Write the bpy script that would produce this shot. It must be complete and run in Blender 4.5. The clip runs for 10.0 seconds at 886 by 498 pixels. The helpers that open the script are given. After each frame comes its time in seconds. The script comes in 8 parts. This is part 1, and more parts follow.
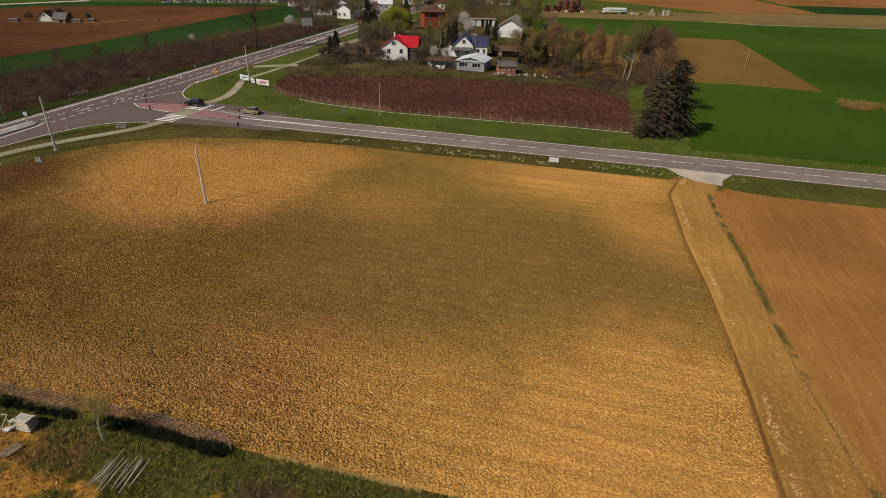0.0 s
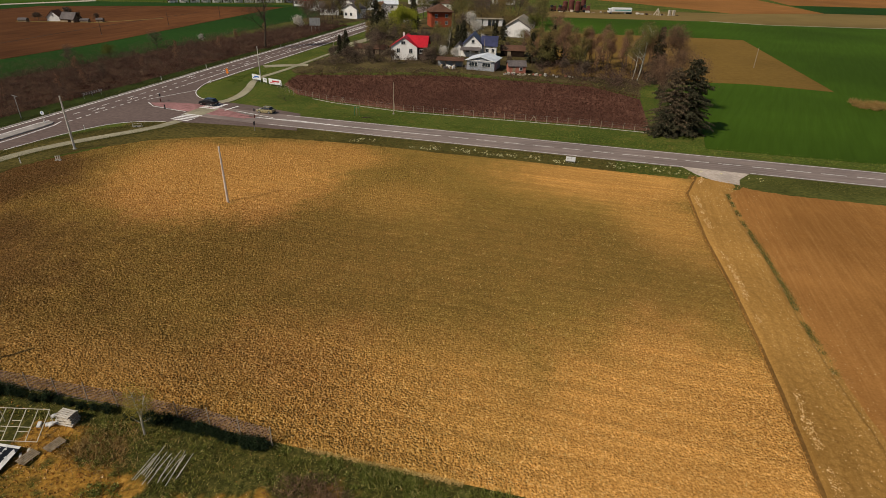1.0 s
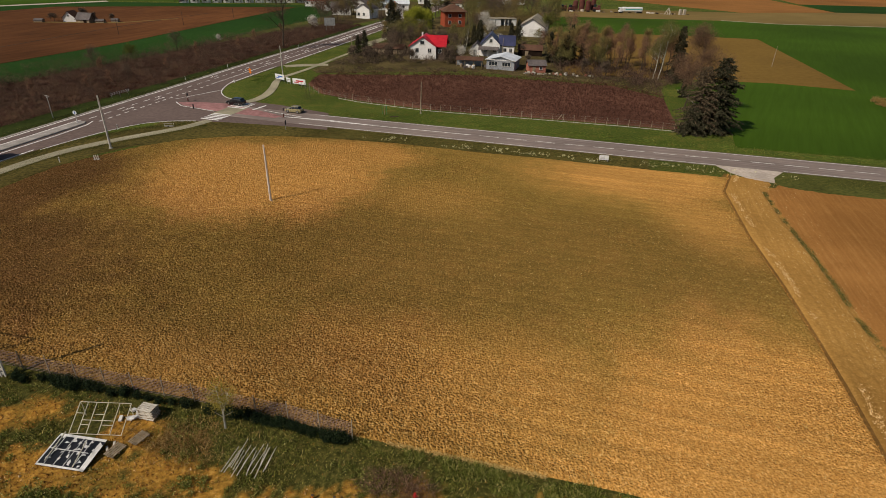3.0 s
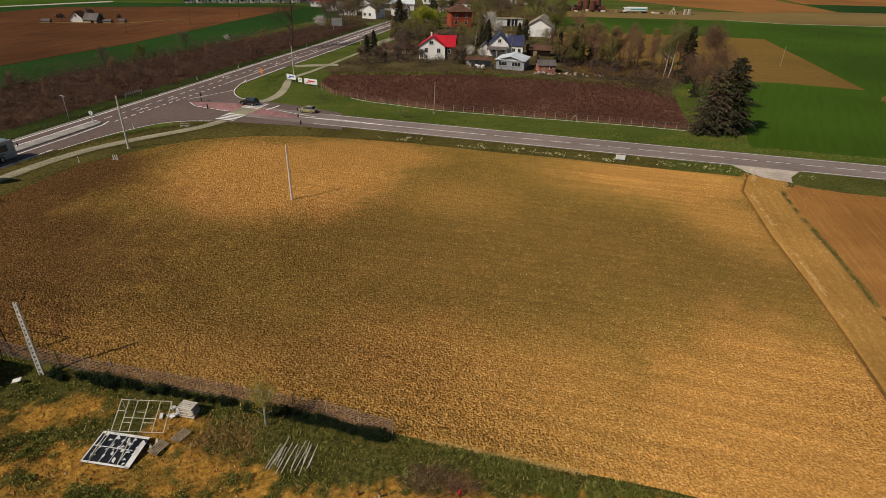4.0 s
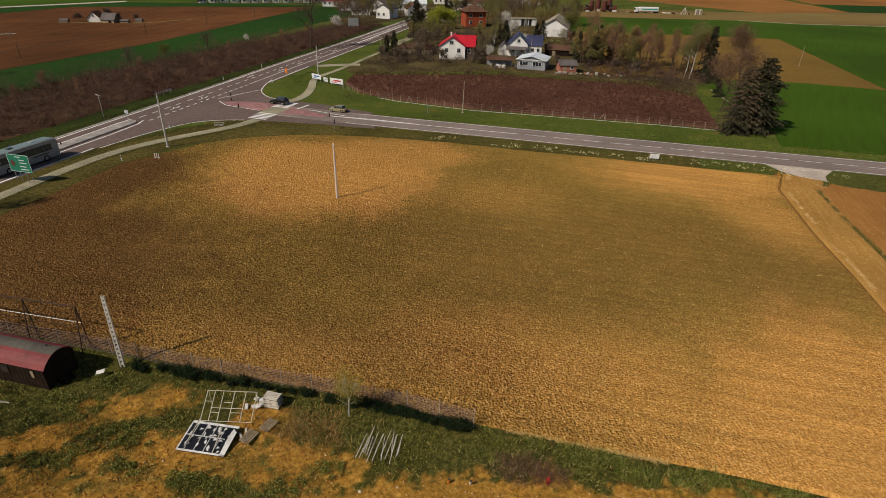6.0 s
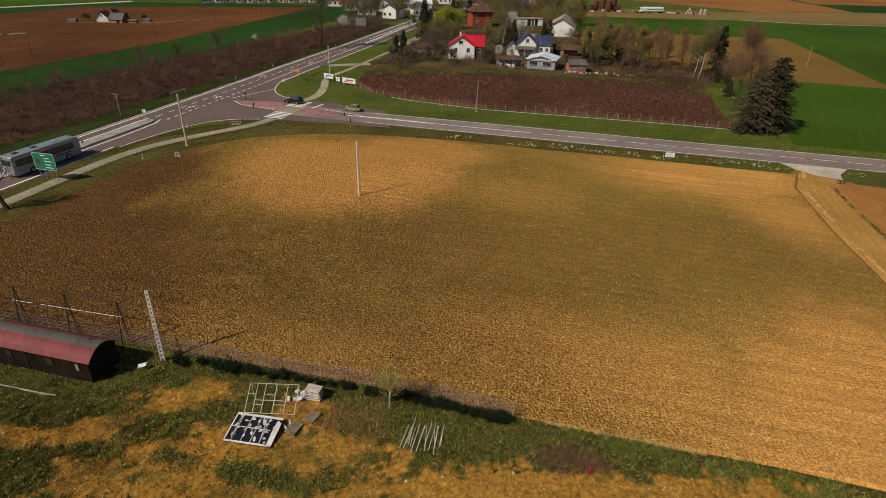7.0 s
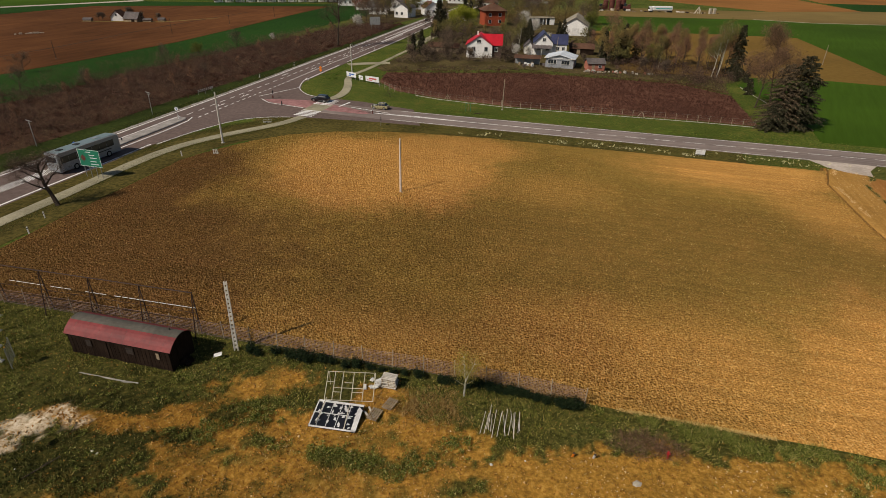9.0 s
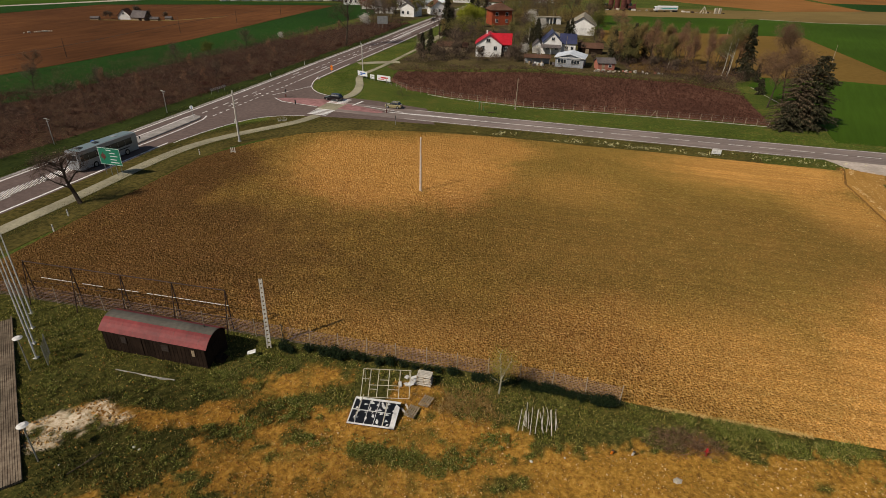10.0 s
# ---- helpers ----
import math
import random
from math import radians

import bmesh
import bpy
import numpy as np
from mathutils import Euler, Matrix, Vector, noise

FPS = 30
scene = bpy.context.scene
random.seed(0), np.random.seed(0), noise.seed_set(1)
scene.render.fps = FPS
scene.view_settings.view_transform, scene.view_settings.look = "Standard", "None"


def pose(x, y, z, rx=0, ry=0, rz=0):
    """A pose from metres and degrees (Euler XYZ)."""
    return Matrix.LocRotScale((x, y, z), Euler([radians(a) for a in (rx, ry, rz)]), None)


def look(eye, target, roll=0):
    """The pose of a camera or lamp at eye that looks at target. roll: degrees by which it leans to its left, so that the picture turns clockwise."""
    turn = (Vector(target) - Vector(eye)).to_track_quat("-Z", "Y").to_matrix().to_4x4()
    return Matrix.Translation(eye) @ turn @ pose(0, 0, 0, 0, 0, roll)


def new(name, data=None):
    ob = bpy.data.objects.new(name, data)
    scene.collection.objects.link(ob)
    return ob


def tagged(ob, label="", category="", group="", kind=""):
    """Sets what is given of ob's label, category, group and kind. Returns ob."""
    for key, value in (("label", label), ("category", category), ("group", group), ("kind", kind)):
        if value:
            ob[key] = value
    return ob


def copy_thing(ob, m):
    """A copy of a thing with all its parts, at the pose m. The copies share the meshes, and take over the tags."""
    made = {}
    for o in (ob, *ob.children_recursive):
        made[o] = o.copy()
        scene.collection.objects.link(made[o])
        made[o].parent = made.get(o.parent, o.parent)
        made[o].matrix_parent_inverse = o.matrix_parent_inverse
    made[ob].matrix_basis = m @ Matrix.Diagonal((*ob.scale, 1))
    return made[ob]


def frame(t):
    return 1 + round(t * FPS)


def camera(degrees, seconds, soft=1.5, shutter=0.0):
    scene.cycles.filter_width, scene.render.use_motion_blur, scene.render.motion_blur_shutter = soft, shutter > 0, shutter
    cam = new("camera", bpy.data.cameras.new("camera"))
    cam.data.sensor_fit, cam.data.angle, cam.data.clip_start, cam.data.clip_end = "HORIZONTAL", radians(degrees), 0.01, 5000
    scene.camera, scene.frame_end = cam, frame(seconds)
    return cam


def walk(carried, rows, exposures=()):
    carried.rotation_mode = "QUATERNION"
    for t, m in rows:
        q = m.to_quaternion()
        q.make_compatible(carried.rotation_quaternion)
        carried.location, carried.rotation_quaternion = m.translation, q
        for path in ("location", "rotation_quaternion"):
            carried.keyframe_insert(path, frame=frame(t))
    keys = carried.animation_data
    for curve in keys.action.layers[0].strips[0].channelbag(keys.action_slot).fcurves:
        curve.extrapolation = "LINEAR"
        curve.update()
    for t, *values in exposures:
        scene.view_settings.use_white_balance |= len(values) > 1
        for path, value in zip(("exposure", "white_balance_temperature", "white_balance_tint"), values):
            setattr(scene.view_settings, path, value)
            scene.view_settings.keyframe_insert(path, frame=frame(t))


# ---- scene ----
cam = camera(76.7, 10.0, 0.75)
PATH = [
    (0, (-1.591, 0.22, 32.736), (-1.62, 1.985, 31.796), 1.5),
    (0.5, (-2.998, -0.055, 32.696), (-3.028, 1.71, 31.756), 1.6),
    (1, (-4.415, -0.31, 32.646), (-4.447, 1.455, 31.706), 1.5),
    (1.5, (-5.793, -0.528, 32.564), (-5.826, 1.237, 31.624), 1.5),
    (2, (-7.305, -0.724, 32.512), (-7.341, 1.041, 31.572), 1.5),
    (2.5, (-8.675, -0.896, 32.507), (-8.712, 0.868, 31.567), 1.4),
    (4, (-13.006, -1.486, 32.496), (-13.046, 0.278, 31.556), 1.3),
    (4.5, (-14.454, -1.689, 32.506), (-14.495, 0.076, 31.566), 1.3),
    (5, (-16.0, -2.029, 32.54), (-16.043, -0.265, 31.6), 1.3),
    (5.5, (-17.493, -2.401, 32.584), (-17.538, -0.637, 31.643), 1.3),
    (7, (-22.093, -3.878, 32.57), (-22.14, -2.114, 31.629), 1.3),
    (7.5, (-23.546, -4.353, 32.558), (-23.593, -2.589, 31.617), 1.3),
    (8, (-25.113, -4.865, 32.577), (-25.161, -3.101, 31.634), 1.3),
    (8.5, (-26.522, -5.232, 32.554), (-26.57, -3.469, 31.612), 1.3),
    (9, (-28.037, -5.516, 32.521), (-28.085, -3.753, 31.578), 1.3),
    (9.5, (-29.439, -5.721, 32.478), (-29.487, -3.958, 31.535), 1.4),
    (10, (-30.945, -5.853, 32.459), (-30.994, -4.091, 31.514), 1.4),
]
walk(cam, [(t, look(eye, target, roll)) for t, eye, target, roll in PATH])

# ---- light ----
SUN_AZ, SUN_EL = math.atan2(-0.61, -0.79), radians(44)
to_sun = Vector((math.cos(SUN_AZ) * math.cos(SUN_EL), math.sin(SUN_AZ) * math.cos(SUN_EL), math.sin(SUN_EL)))
sun = new("sun", bpy.data.lights.new("sun", "SUN"))
sun.data.energy, sun.data.angle, sun.data.color = 3.75, radians(0.6), (1.0, 0.9, 0.77)
sun.matrix_basis = look(to_sun * 100, (0, 0, 0))
world = bpy.data.worlds.new("world")
scene.world = world
world.use_nodes = True
wt = world.node_tree
sky = wt.nodes.new("ShaderNodeTexSky")
sky.sky_type, sky.sun_disc = "NISHITA", False
sky.sun_elevation, sky.sun_rotation = SUN_EL, math.pi / 2 - SUN_AZ
wt.links.new(sky.outputs["Color"], wt.nodes["Background"].inputs["Color"])
wt.nodes["Background"].inputs["Strength"].default_value = 0.05
scene.view_settings.exposure = 0.0


# ---- materials ----
def nodes_of(name):
    m = bpy.data.materials.new(name)
    m.use_nodes = True
    return m, m.node_tree, m.node_tree.nodes["Principled BSDF"]


def noise_node(nt, scale, detail=4.0, rough=0.6, stretch=None, turn=0.0, kind="Object"):
    tc = nt.nodes.new("ShaderNodeTexCoord")
    n = nt.nodes.new("ShaderNodeTexNoise")
    n.inputs["Scale"].default_value, n.inputs["Detail"].default_value = scale, detail
    n.inputs["Roughness"].default_value = rough
    if stretch:
        mp = nt.nodes.new("ShaderNodeMapping")
        mp.vector_type = "TEXTURE"
        mp.inputs["Scale"].default_value = tuple(1 / v for v in stretch)
        mp.inputs["Rotation"].default_value = (0, 0, radians(turn))
        nt.links.new(tc.outputs[kind], mp.inputs["Vector"])
        nt.links.new(mp.outputs["Vector"], n.inputs["Vector"])
    else:
        nt.links.new(tc.outputs[kind], n.inputs["Vector"])
    return n.outputs["Fac"]


def ramp(nt, fac, stops):
    r = nt.nodes.new("ShaderNodeValToRGB")
    el = r.color_ramp.elements
    while len(el) < len(stops):
        el.new(0.5)
    for e, (p, c) in zip(el, stops):
        e.position, e.color = p, (*c, 1)
    nt.links.new(fac, r.inputs["Fac"])
    return r.outputs["Color"]


def mix(nt, fac, a, b, mode="MIX"):
    n = nt.nodes.new("ShaderNodeMix")
    n.data_type, n.blend_type = "RGBA", mode
    for sock, v in ((n.inputs["Factor"], fac), (n.inputs[6], a), (n.inputs[7], b)):
        if isinstance(v, (int, float)):
            sock.default_value = v
        elif isinstance(v, tuple):
            sock.default_value = (*v, 1)
        else:
            nt.links.new(v, sock)
    return n.outputs[2]


def math_node(nt, op, a, b=0.0):
    n = nt.nodes.new("ShaderNodeMath")
    n.operation = op
    n.use_clamp = True
    for sock, v in ((n.inputs[0], a), (n.inputs[1], b)):
        if isinstance(v, (int, float)):
            sock.default_value = v
        else:
            nt.links.new(v, sock)
    return n.outputs[0]


def attribute(nt, name):
    n = nt.nodes.new("ShaderNodeAttribute")
    n.attribute_name = name
    return n.outputs["Fac"]


def bump(nt, bsdf, fac, strength, distance):
    b = nt.nodes.new("ShaderNodeBump")
    b.inputs["Strength"].default_value, b.inputs["Distance"].default_value = strength, distance
    nt.links.new(fac, b.inputs["Height"])
    nt.links.new(b.outputs["Normal"], bsdf.inputs["Normal"])


def surface(name, a, b, scale=2.0, big=0.12, stain=0.35, rough=0.85, metal=0.0, relief=0.3, depth=0.02, stretch=None, turn=0.0):
    """Two colours mixed by fine grain, darkened in broad stains, with fine relief."""
    m, nt, bs = nodes_of(name)
    fine = noise_node(nt, scale, 6, 0.65, stretch, turn)
    broad = noise_node(nt, big, 3, 0.5)
    col = ramp(nt, fine, [(0.32, a), (0.68, b)])
    dim = ramp(nt, broad, [(0.35, (1 - stain,) * 3), (0.65, (1, 1, 1))])
    nt.links.new(mix(nt, 1.0, col, dim, "MULTIPLY"), bs.inputs["Base Color"])
    bs.inputs["Roughness"].default_value, bs.inputs["Metallic"].default_value = rough, metal
    bs.inputs["Specular IOR Level"].default_value = 0.05 if rough >= 0.84 else 0.3
    if relief:
        bump(nt, bs, fine, relief, depth)
    return m


def leafy(name, stops, rough=0.7, through=0.0):
    """Leaves, blades or twigs: each island takes its own shade."""
    m, nt, bs = nodes_of(name)
    g = nt.nodes.new("ShaderNodeNewGeometry")
    col = ramp(nt, g.outputs["Random Per Island"], stops)
    nt.links.new(col, bs.inputs["Base Color"])
    bs.inputs["Roughness"].default_value = rough
    bs.inputs["Specular IOR Level"].default_value = 0.08
    return m


def glossy(name, col, rough=0.25, metal=0.0, coat=0.0):
    m, nt, bs = nodes_of(name)
    n = noise_node(nt, 3.0, 4)
    c = ramp(nt, n, [(0.3, tuple(v * 0.85 for v in col)), (0.7, col)])
    nt.links.new(c, bs.inputs["Base Color"])
    r = ramp(nt, n, [(0.3, (rough,) * 3), (0.7, (rough * 1.5,) * 3)])
    nt.links.new(r, bs.inputs["Roughness"])
    bs.inputs["Metallic"].default_value, bs.inputs["Coat Weight"].default_value = metal, coat
    return m


ASPHALT = surface("asphalt", (0.124, 0.089, 0.076), (0.186, 0.137, 0.119), 1.2, 0.08, 0.14, 0.86, relief=0.15)
ASPHALT_SIDE = surface("worn_asphalt", (0.18, 0.138, 0.116), (0.32, 0.25, 0.213), 1.4, 0.09, 0.25, 0.75, relief=0.1, stretch=(0.05, 1.4, 1), turn=-13)
RED_ASPHALT = surface("red_asphalt", (0.3, 0.145, 0.135), (0.47, 0.25, 0.235), 1.0, 0.2, 0.35, 0.9)
PAINT = surface("road_paint", (0.74, 0.71, 0.66), (0.92, 0.9, 0.86), 2.5, 0.4, 0.16, 0.7, relief=0)
PAVING = surface("paving", (0.29, 0.26, 0.17), (0.43, 0.385, 0.265), 2.0, 0.15, 0.3, 0.9)
GRAVEL = surface("gravel", (0.42, 0.34, 0.275), (0.62, 0.53, 0.445), 2.0, 0.3, 0.25, 0.95)
KERB = surface("kerb_stone", (0.3, 0.27, 0.24), (0.46, 0.42, 0.38), 3.0, 0.5, 0.3, 0.9)
CONCRETE = surface("concrete", (0.5, 0.46, 0.4), (0.72, 0.68, 0.6), 4.0, 0.6, 0.3, 0.9, depth=0.01)
PALE_CONCRETE = surface("pale_concrete", (0.58, 0.53, 0.45), (0.78, 0.73, 0.64), 4.0, 0.6, 0.25, 0.9, depth=0.01)
BLEACHED_WOOD = surface("bleached_wood", (0.5, 0.45, 0.37), (0.74, 0.68, 0.58), 7, 1.2, 0.3, 0.9)
OLD_CONCRETE = surface("old_concrete", (0.32, 0.3, 0.26), (0.5, 0.47, 0.41), 4.0, 0.5, 0.35, 0.9, depth=0.01)
GREEN_CROP = surface("green_crop", (0.042, 0.083, 0.005), (0.054, 0.104, 0.008), 0.9, 0.018, 0.3, 0.9, relief=0.2, depth=0.08, stretch=(1, 0.05, 1), turn=-28)
GREEN_DARK = surface("dark_green_crop", (0.014, 0.045, 0.006), (0.03, 0.075, 0.011), 0.6, 0.015, 0.3, 0.9, relief=0.4, depth=0.1)
TAN_FIELD = surface("tan_stubble", (0.17, 0.102, 0.022), (0.22, 0.13, 0.032), 0.5, 0.02, 0.25, 0.95, relief=0.3, depth=0.05)
OLIVE_FIELD = surface("olive_stubble", (0.17, 0.12, 0.04), (0.25, 0.17, 0.06), 0.4, 0.012, 0.3, 0.95, stretch=(0.1, 1, 1))
ORANGE_FIELD = surface("orange_soil", (0.24, 0.105, 0.028), (0.34, 0.155, 0.046), 0.35, 0.01, 0.3, 0.95, stretch=(0.15, 1, 1), turn=8)
BROWN_FIELD = surface("brown_soil", (0.105, 0.041, 0.015), (0.18, 0.073, 0.025), 0.35, 0.012, 0.5, 0.95, stretch=(1, 0.15, 1), turn=-14)
ORCHARD_SOIL = surface("orchard_soil", (0.11, 0.05, 0.031), (0.225, 0.108, 0.068), 1.2, 0.06, 0.35, 0.95)
GARDEN = surface("garden_ground", (0.06, 0.048, 0.018), (0.16, 0.12, 0.048), 1.1, 0.09, 0.55, 0.95)
THICKET_FLOOR = surface("leaf_litter", (0.05, 0.028, 0.016), (0.11, 0.06, 0.034), 1.0, 0.08, 0.35, 0.95)
FURROW_SOIL = surface("furrow_soil", (0.17, 0.085, 0.022), (0.3, 0.158, 0.046), 2.0, 0.1, 0.3, 0.95)
MID_VERGE = surface("green_verge_grass", (0.045, 0.056, 0.012), (0.14, 0.135, 0.032), 1.6, 0.12, 0.35, 0.95)
DARK_VERGE = surface("dark_verge_grass", (0.018, 0.03, 0.006), (0.06, 0.075, 0.016), 1.6, 0.12, 0.35, 0.95)
OLIVE_VERGE = surface("olive_verge_grass", (0.038, 0.038, 0.008), (0.165, 0.125, 0.035), 1.6, 0.12, 0.35, 0.95)
DECK_WOOD = surface("pale_deck_wood", (0.144, 0.104, 0.072), (0.302, 0.238, 0.166), 3, 0.35, 0.5, 0.9)
RUSTY_WIRE = surface("rusty_wire", (0.2, 0.135, 0.125), (0.34, 0.25, 0.23), 6, 0.8, 0.3, 0.9)
RUST_STEEL = surface("rusty_steel", (0.035, 0.022, 0.018), (0.075, 0.045, 0.035), 6, 0.8, 0.3, 0.7, 0.4)
STEEL = surface("galvanised_steel", (0.34, 0.34, 0.33), (0.5, 0.5, 0.48), 6, 1, 0.25, 0.5, 0.6)
WHITE_PAINT = surface("white_paint", (0.6, 0.58, 0.54), (0.8, 0.78, 0.74), 3, 0.6, 0.2, 0.6, relief=0.1)
CREAM_PAINT = surface("cream_paint", (0.5, 0.45, 0.33), (0.66, 0.6, 0.46), 5, 0.8, 0.25, 0.6, relief=0.1)
OLD_WOOD = surface("grey_wood", (0.22, 0.16, 0.1), (0.42, 0.33, 0.22), 7, 1.2, 0.3, 0.9, stretch=(1, 0.2, 1))
PALE_WOOD = surface("pale_wood", (0.4, 0.34, 0.26), (0.62, 0.55, 0.44), 7, 1.2, 0.3, 0.9)
DARK_WOOD = surface("dark_stained_planks", (0.014, 0.009, 0.006), (0.036, 0.022, 0.015), 5, 0.6, 0.4, 0.85, stretch=(3, 3, 0.3))
PALE_POLE = surface("pale_pole_wood", (0.6, 0.5, 0.4), (0.82, 0.72, 0.6), 6, 1.0, 0.25, 0.9)
POLE_WOOD = surface("pole_wood", (0.3, 0.24, 0.17), (0.46, 0.38, 0.28), 6, 1.0, 0.3, 0.9)
BARK = surface("bark", (0.055, 0.04, 0.03), (0.125, 0.095, 0.07), 5, 0.7, 0.3, 0.95, depth=0.03)
BIRCH_BARK = surface("birch_bark", (0.3, 0.27, 0.21), (0.66, 0.62, 0.52), 5, 1.5, 0.4, 0.9)
RED_SHEET = surface("red_roof_sheet", (0.42, 0.012, 0.02), (0.62, 0.02, 0.035), 1.5, 0.3, 0.2, 0.45, relief=0.05)
BARN_RED = surface("faded_red_sheet", (0.16, 0.022, 0.022), (0.24, 0.035, 0.033), 2, 0.4, 0.3, 0.6, relief=0.1)
BARN_GREY = surface("grey_roof_felt", (0.085, 0.075, 0.06), (0.13, 0.115, 0.09), 2, 0.4, 0.3, 0.8, relief=0.1)
BLUE_SHEET = surface("blue_roof_sheet", (0.035, 0.04, 0.09), (0.065, 0.07, 0.14), 1.5, 0.3, 0.25, 0.45, relief=0.05)
WHITE_SHEET = surface("pale_roof_sheet", (0.62, 0.66, 0.7), (0.8, 0.83, 0.85), 1.5, 0.3, 0.2, 0.5, relief=0.05)
GREY_TILE = surface("grey_roof_tile", (0.1, 0.085, 0.08), (0.18, 0.15, 0.14), 2, 0.3, 0.35, 0.8)
PALE_TILE = surface("asbestos_roof_sheet", (0.27, 0.235, 0.17), (0.42, 0.37, 0.28), 2, 0.3, 0.3, 0.9)
BROWN_TILE = surface("brown_roof_tile", (0.1, 0.055, 0.035), (0.17, 0.09, 0.06), 2, 0.3, 0.3, 0.85)
PLASTER = surface("white_plaster", (0.78, 0.75, 0.71), (0.9, 0.88, 0.84), 1.2, 0.2, 0.2, 0.9, relief=0.1)
GREY_PLASTER = surface("grey_plaster", (0.28, 0.29, 0.31), (0.42, 0.43, 0.45), 1.5, 0.25, 0.3, 0.9, relief=0.1)
BROWN_WALL = surface("dark_brown_wall", (0.075, 0.05, 0.04), (0.13, 0.09, 0.07), 2.2, 0.25, 0.3, 0.9)
BRICK_RED = surface("red_brick", (0.26, 0.055, 0.025), (0.42, 0.1, 0.05), 2.2, 0.25, 0.25, 0.9)
PINK_BRICK = surface("pale_red_brick", (0.35, 0.13, 0.09), (0.5, 0.2, 0.14), 2.2, 0.25, 0.25, 0.9)
GLASS_DARK = glossy("window_glass", (0.025, 0.03, 0.035), 0.08)
BLACK_PAINT = glossy("black_car_paint", (0.008, 0.008, 0.01), 0.15, 0.2, 0.8)
BEIGE_PAINT = glossy("olive_beige_car_paint", (0.42, 0.36, 0.19), 0.22, 0.35, 0.6)
BUS_PAINT = glossy("silver_bus_paint", (0.36, 0.37, 0.38), 0.3, 0.2, 0.4)
BUS_ROOF = glossy("green_grey_bus_roof", (0.2, 0.26, 0.26), 0.4, 0.1, 0.2)
RUBBER = surface("rubber", (0.012, 0.012, 0.012), (0.03, 0.03, 0.03), 8, 1, 0.2, 0.9)
ALLOY = glossy("alloy", (0.5, 0.5, 0.5), 0.3, 0.9)
LAMP_GLASS = glossy("headlamp_glass", (0.7, 0.7, 0.68), 0.1)
TAIL_RED = glossy("tail_lamp", (0.35, 0.01, 0.01), 0.2)
PLASTIC_BLACK = glossy("black_plastic", (0.015, 0.015, 0.017), 0.5)
FOIL = glossy("black_foil", (0.008, 0.009, 0.012), 0.35)
SIGN_GREEN = glossy("green_sign_face", (0.005, 0.16, 0.09), 0.45)
SIGN_WHITE = glossy("white_sign_face", (0.75, 0.75, 0.74), 0.45)
SIGN_RED = glossy("red_sign_face", (0.5, 0.02, 0.03), 0.45)
SIGN_BLUE = glossy("blue_sign_face", (0.02, 0.1, 0.4), 0.45)
SIGN_ORANGE = glossy("orange_sign_face", (0.75, 0.2, 0.01), 0.45)
HYDRANT_RED = glossy("red_enamel", (0.45, 0.008, 0.012), 0.35)
MACHINE_RED = surface("red_machine_paint", (0.09, 0.026, 0.02), (0.17, 0.055, 0.04), 3, 0.5, 0.4, 0.6)
TURQUOISE = glossy("turquoise_stripe", (0.05, 0.35, 0.33), 0.4)

GRASS_BLADES = leafy("grass_blades", [(0.0, (0.03, 0.04, 0.005)), (0.4, (0.125, 0.132, 0.02)), (0.82, (0.245, 0.225, 0.045)), (1.0, (0.55, 0.43, 0.16))])
VERGE_BLADES = leafy("verge_grass_blades", [(0.0, (0.05, 0.085, 0.012)), (0.7, (0.11, 0.155, 0.024)), (1.0, (0.24, 0.235, 0.055))])
OLIVE_BLADES = leafy("olive_grass_blades", [(0.0, (0.028, 0.04, 0.008)), (0.6, (0.085, 0.092, 0.02)), (1.0, (0.22, 0.19, 0.055))])
DRY_BLADES = leafy("dry_grass_blades", [(0.0, (0.16, 0.09, 0.025)), (0.6, (0.28, 0.17, 0.05)), (1.0, (0.42, 0.3, 0.13))])
WEED_LEAF = leafy("weed_leaves", [(0.0, (0.034, 0.048, 0.007)), (0.5, (0.125, 0.145, 0.024)), (0.85, (0.26, 0.25, 0.055)), (1.0, (0.5, 0.42, 0.17))])
DARK_BLADES = leafy("dark_grass_blades", [(0.0, (0.018, 0.026, 0.006)), (0.6, (0.06, 0.068, 0.014)), (0.9, (0.13, 0.12, 0.03)), (1.0, (0.32, 0.25, 0.09))])
STRAW = leafy("straw", [(0.0, (0.32, 0.19, 0.055)), (0.6, (0.5, 0.33, 0.11)), (1.0, (0.66, 0.48, 0.2))])
FLOWERS = leafy("pale_flower_heads", [(0.0, (0.5, 0.45, 0.2)), (1.0, (0.72, 0.68, 0.42))])
TWIG_BROWN = leafy("brown_twigs", [(0.0, (0.036, 0.026, 0.019)), (0.5, (0.1, 0.07, 0.047)), (1.0, (0.24, 0.175, 0.12))])
DUSTY_GLASS = surface("dusty_glass", (0.03, 0.024, 0.02), (0.065, 0.05, 0.042), 4, 0.8, 0.3, 0.9)
TWIG_DARK = leafy("dark_brown_twigs", [(0.0, (0.028, 0.017, 0.013)), (0.5, (0.076, 0.045, 0.032)), (0.85, (0.15, 0.093, 0.064)), (1.0, (0.25, 0.175, 0.125))])
TWIG_THICKET = leafy("red_brown_thicket_twigs", [(0.0, (0.06, 0.03, 0.02)), (0.5, (0.14, 0.072, 0.045)), (1.0, (0.25, 0.15, 0.1))])
TWIG_RED = leafy("reddish_twigs", [(0.0, (0.036, 0.014, 0.01)), (0.5, (0.076, 0.03, 0.02)), (1.0, (0.132, 0.06, 0.04))])
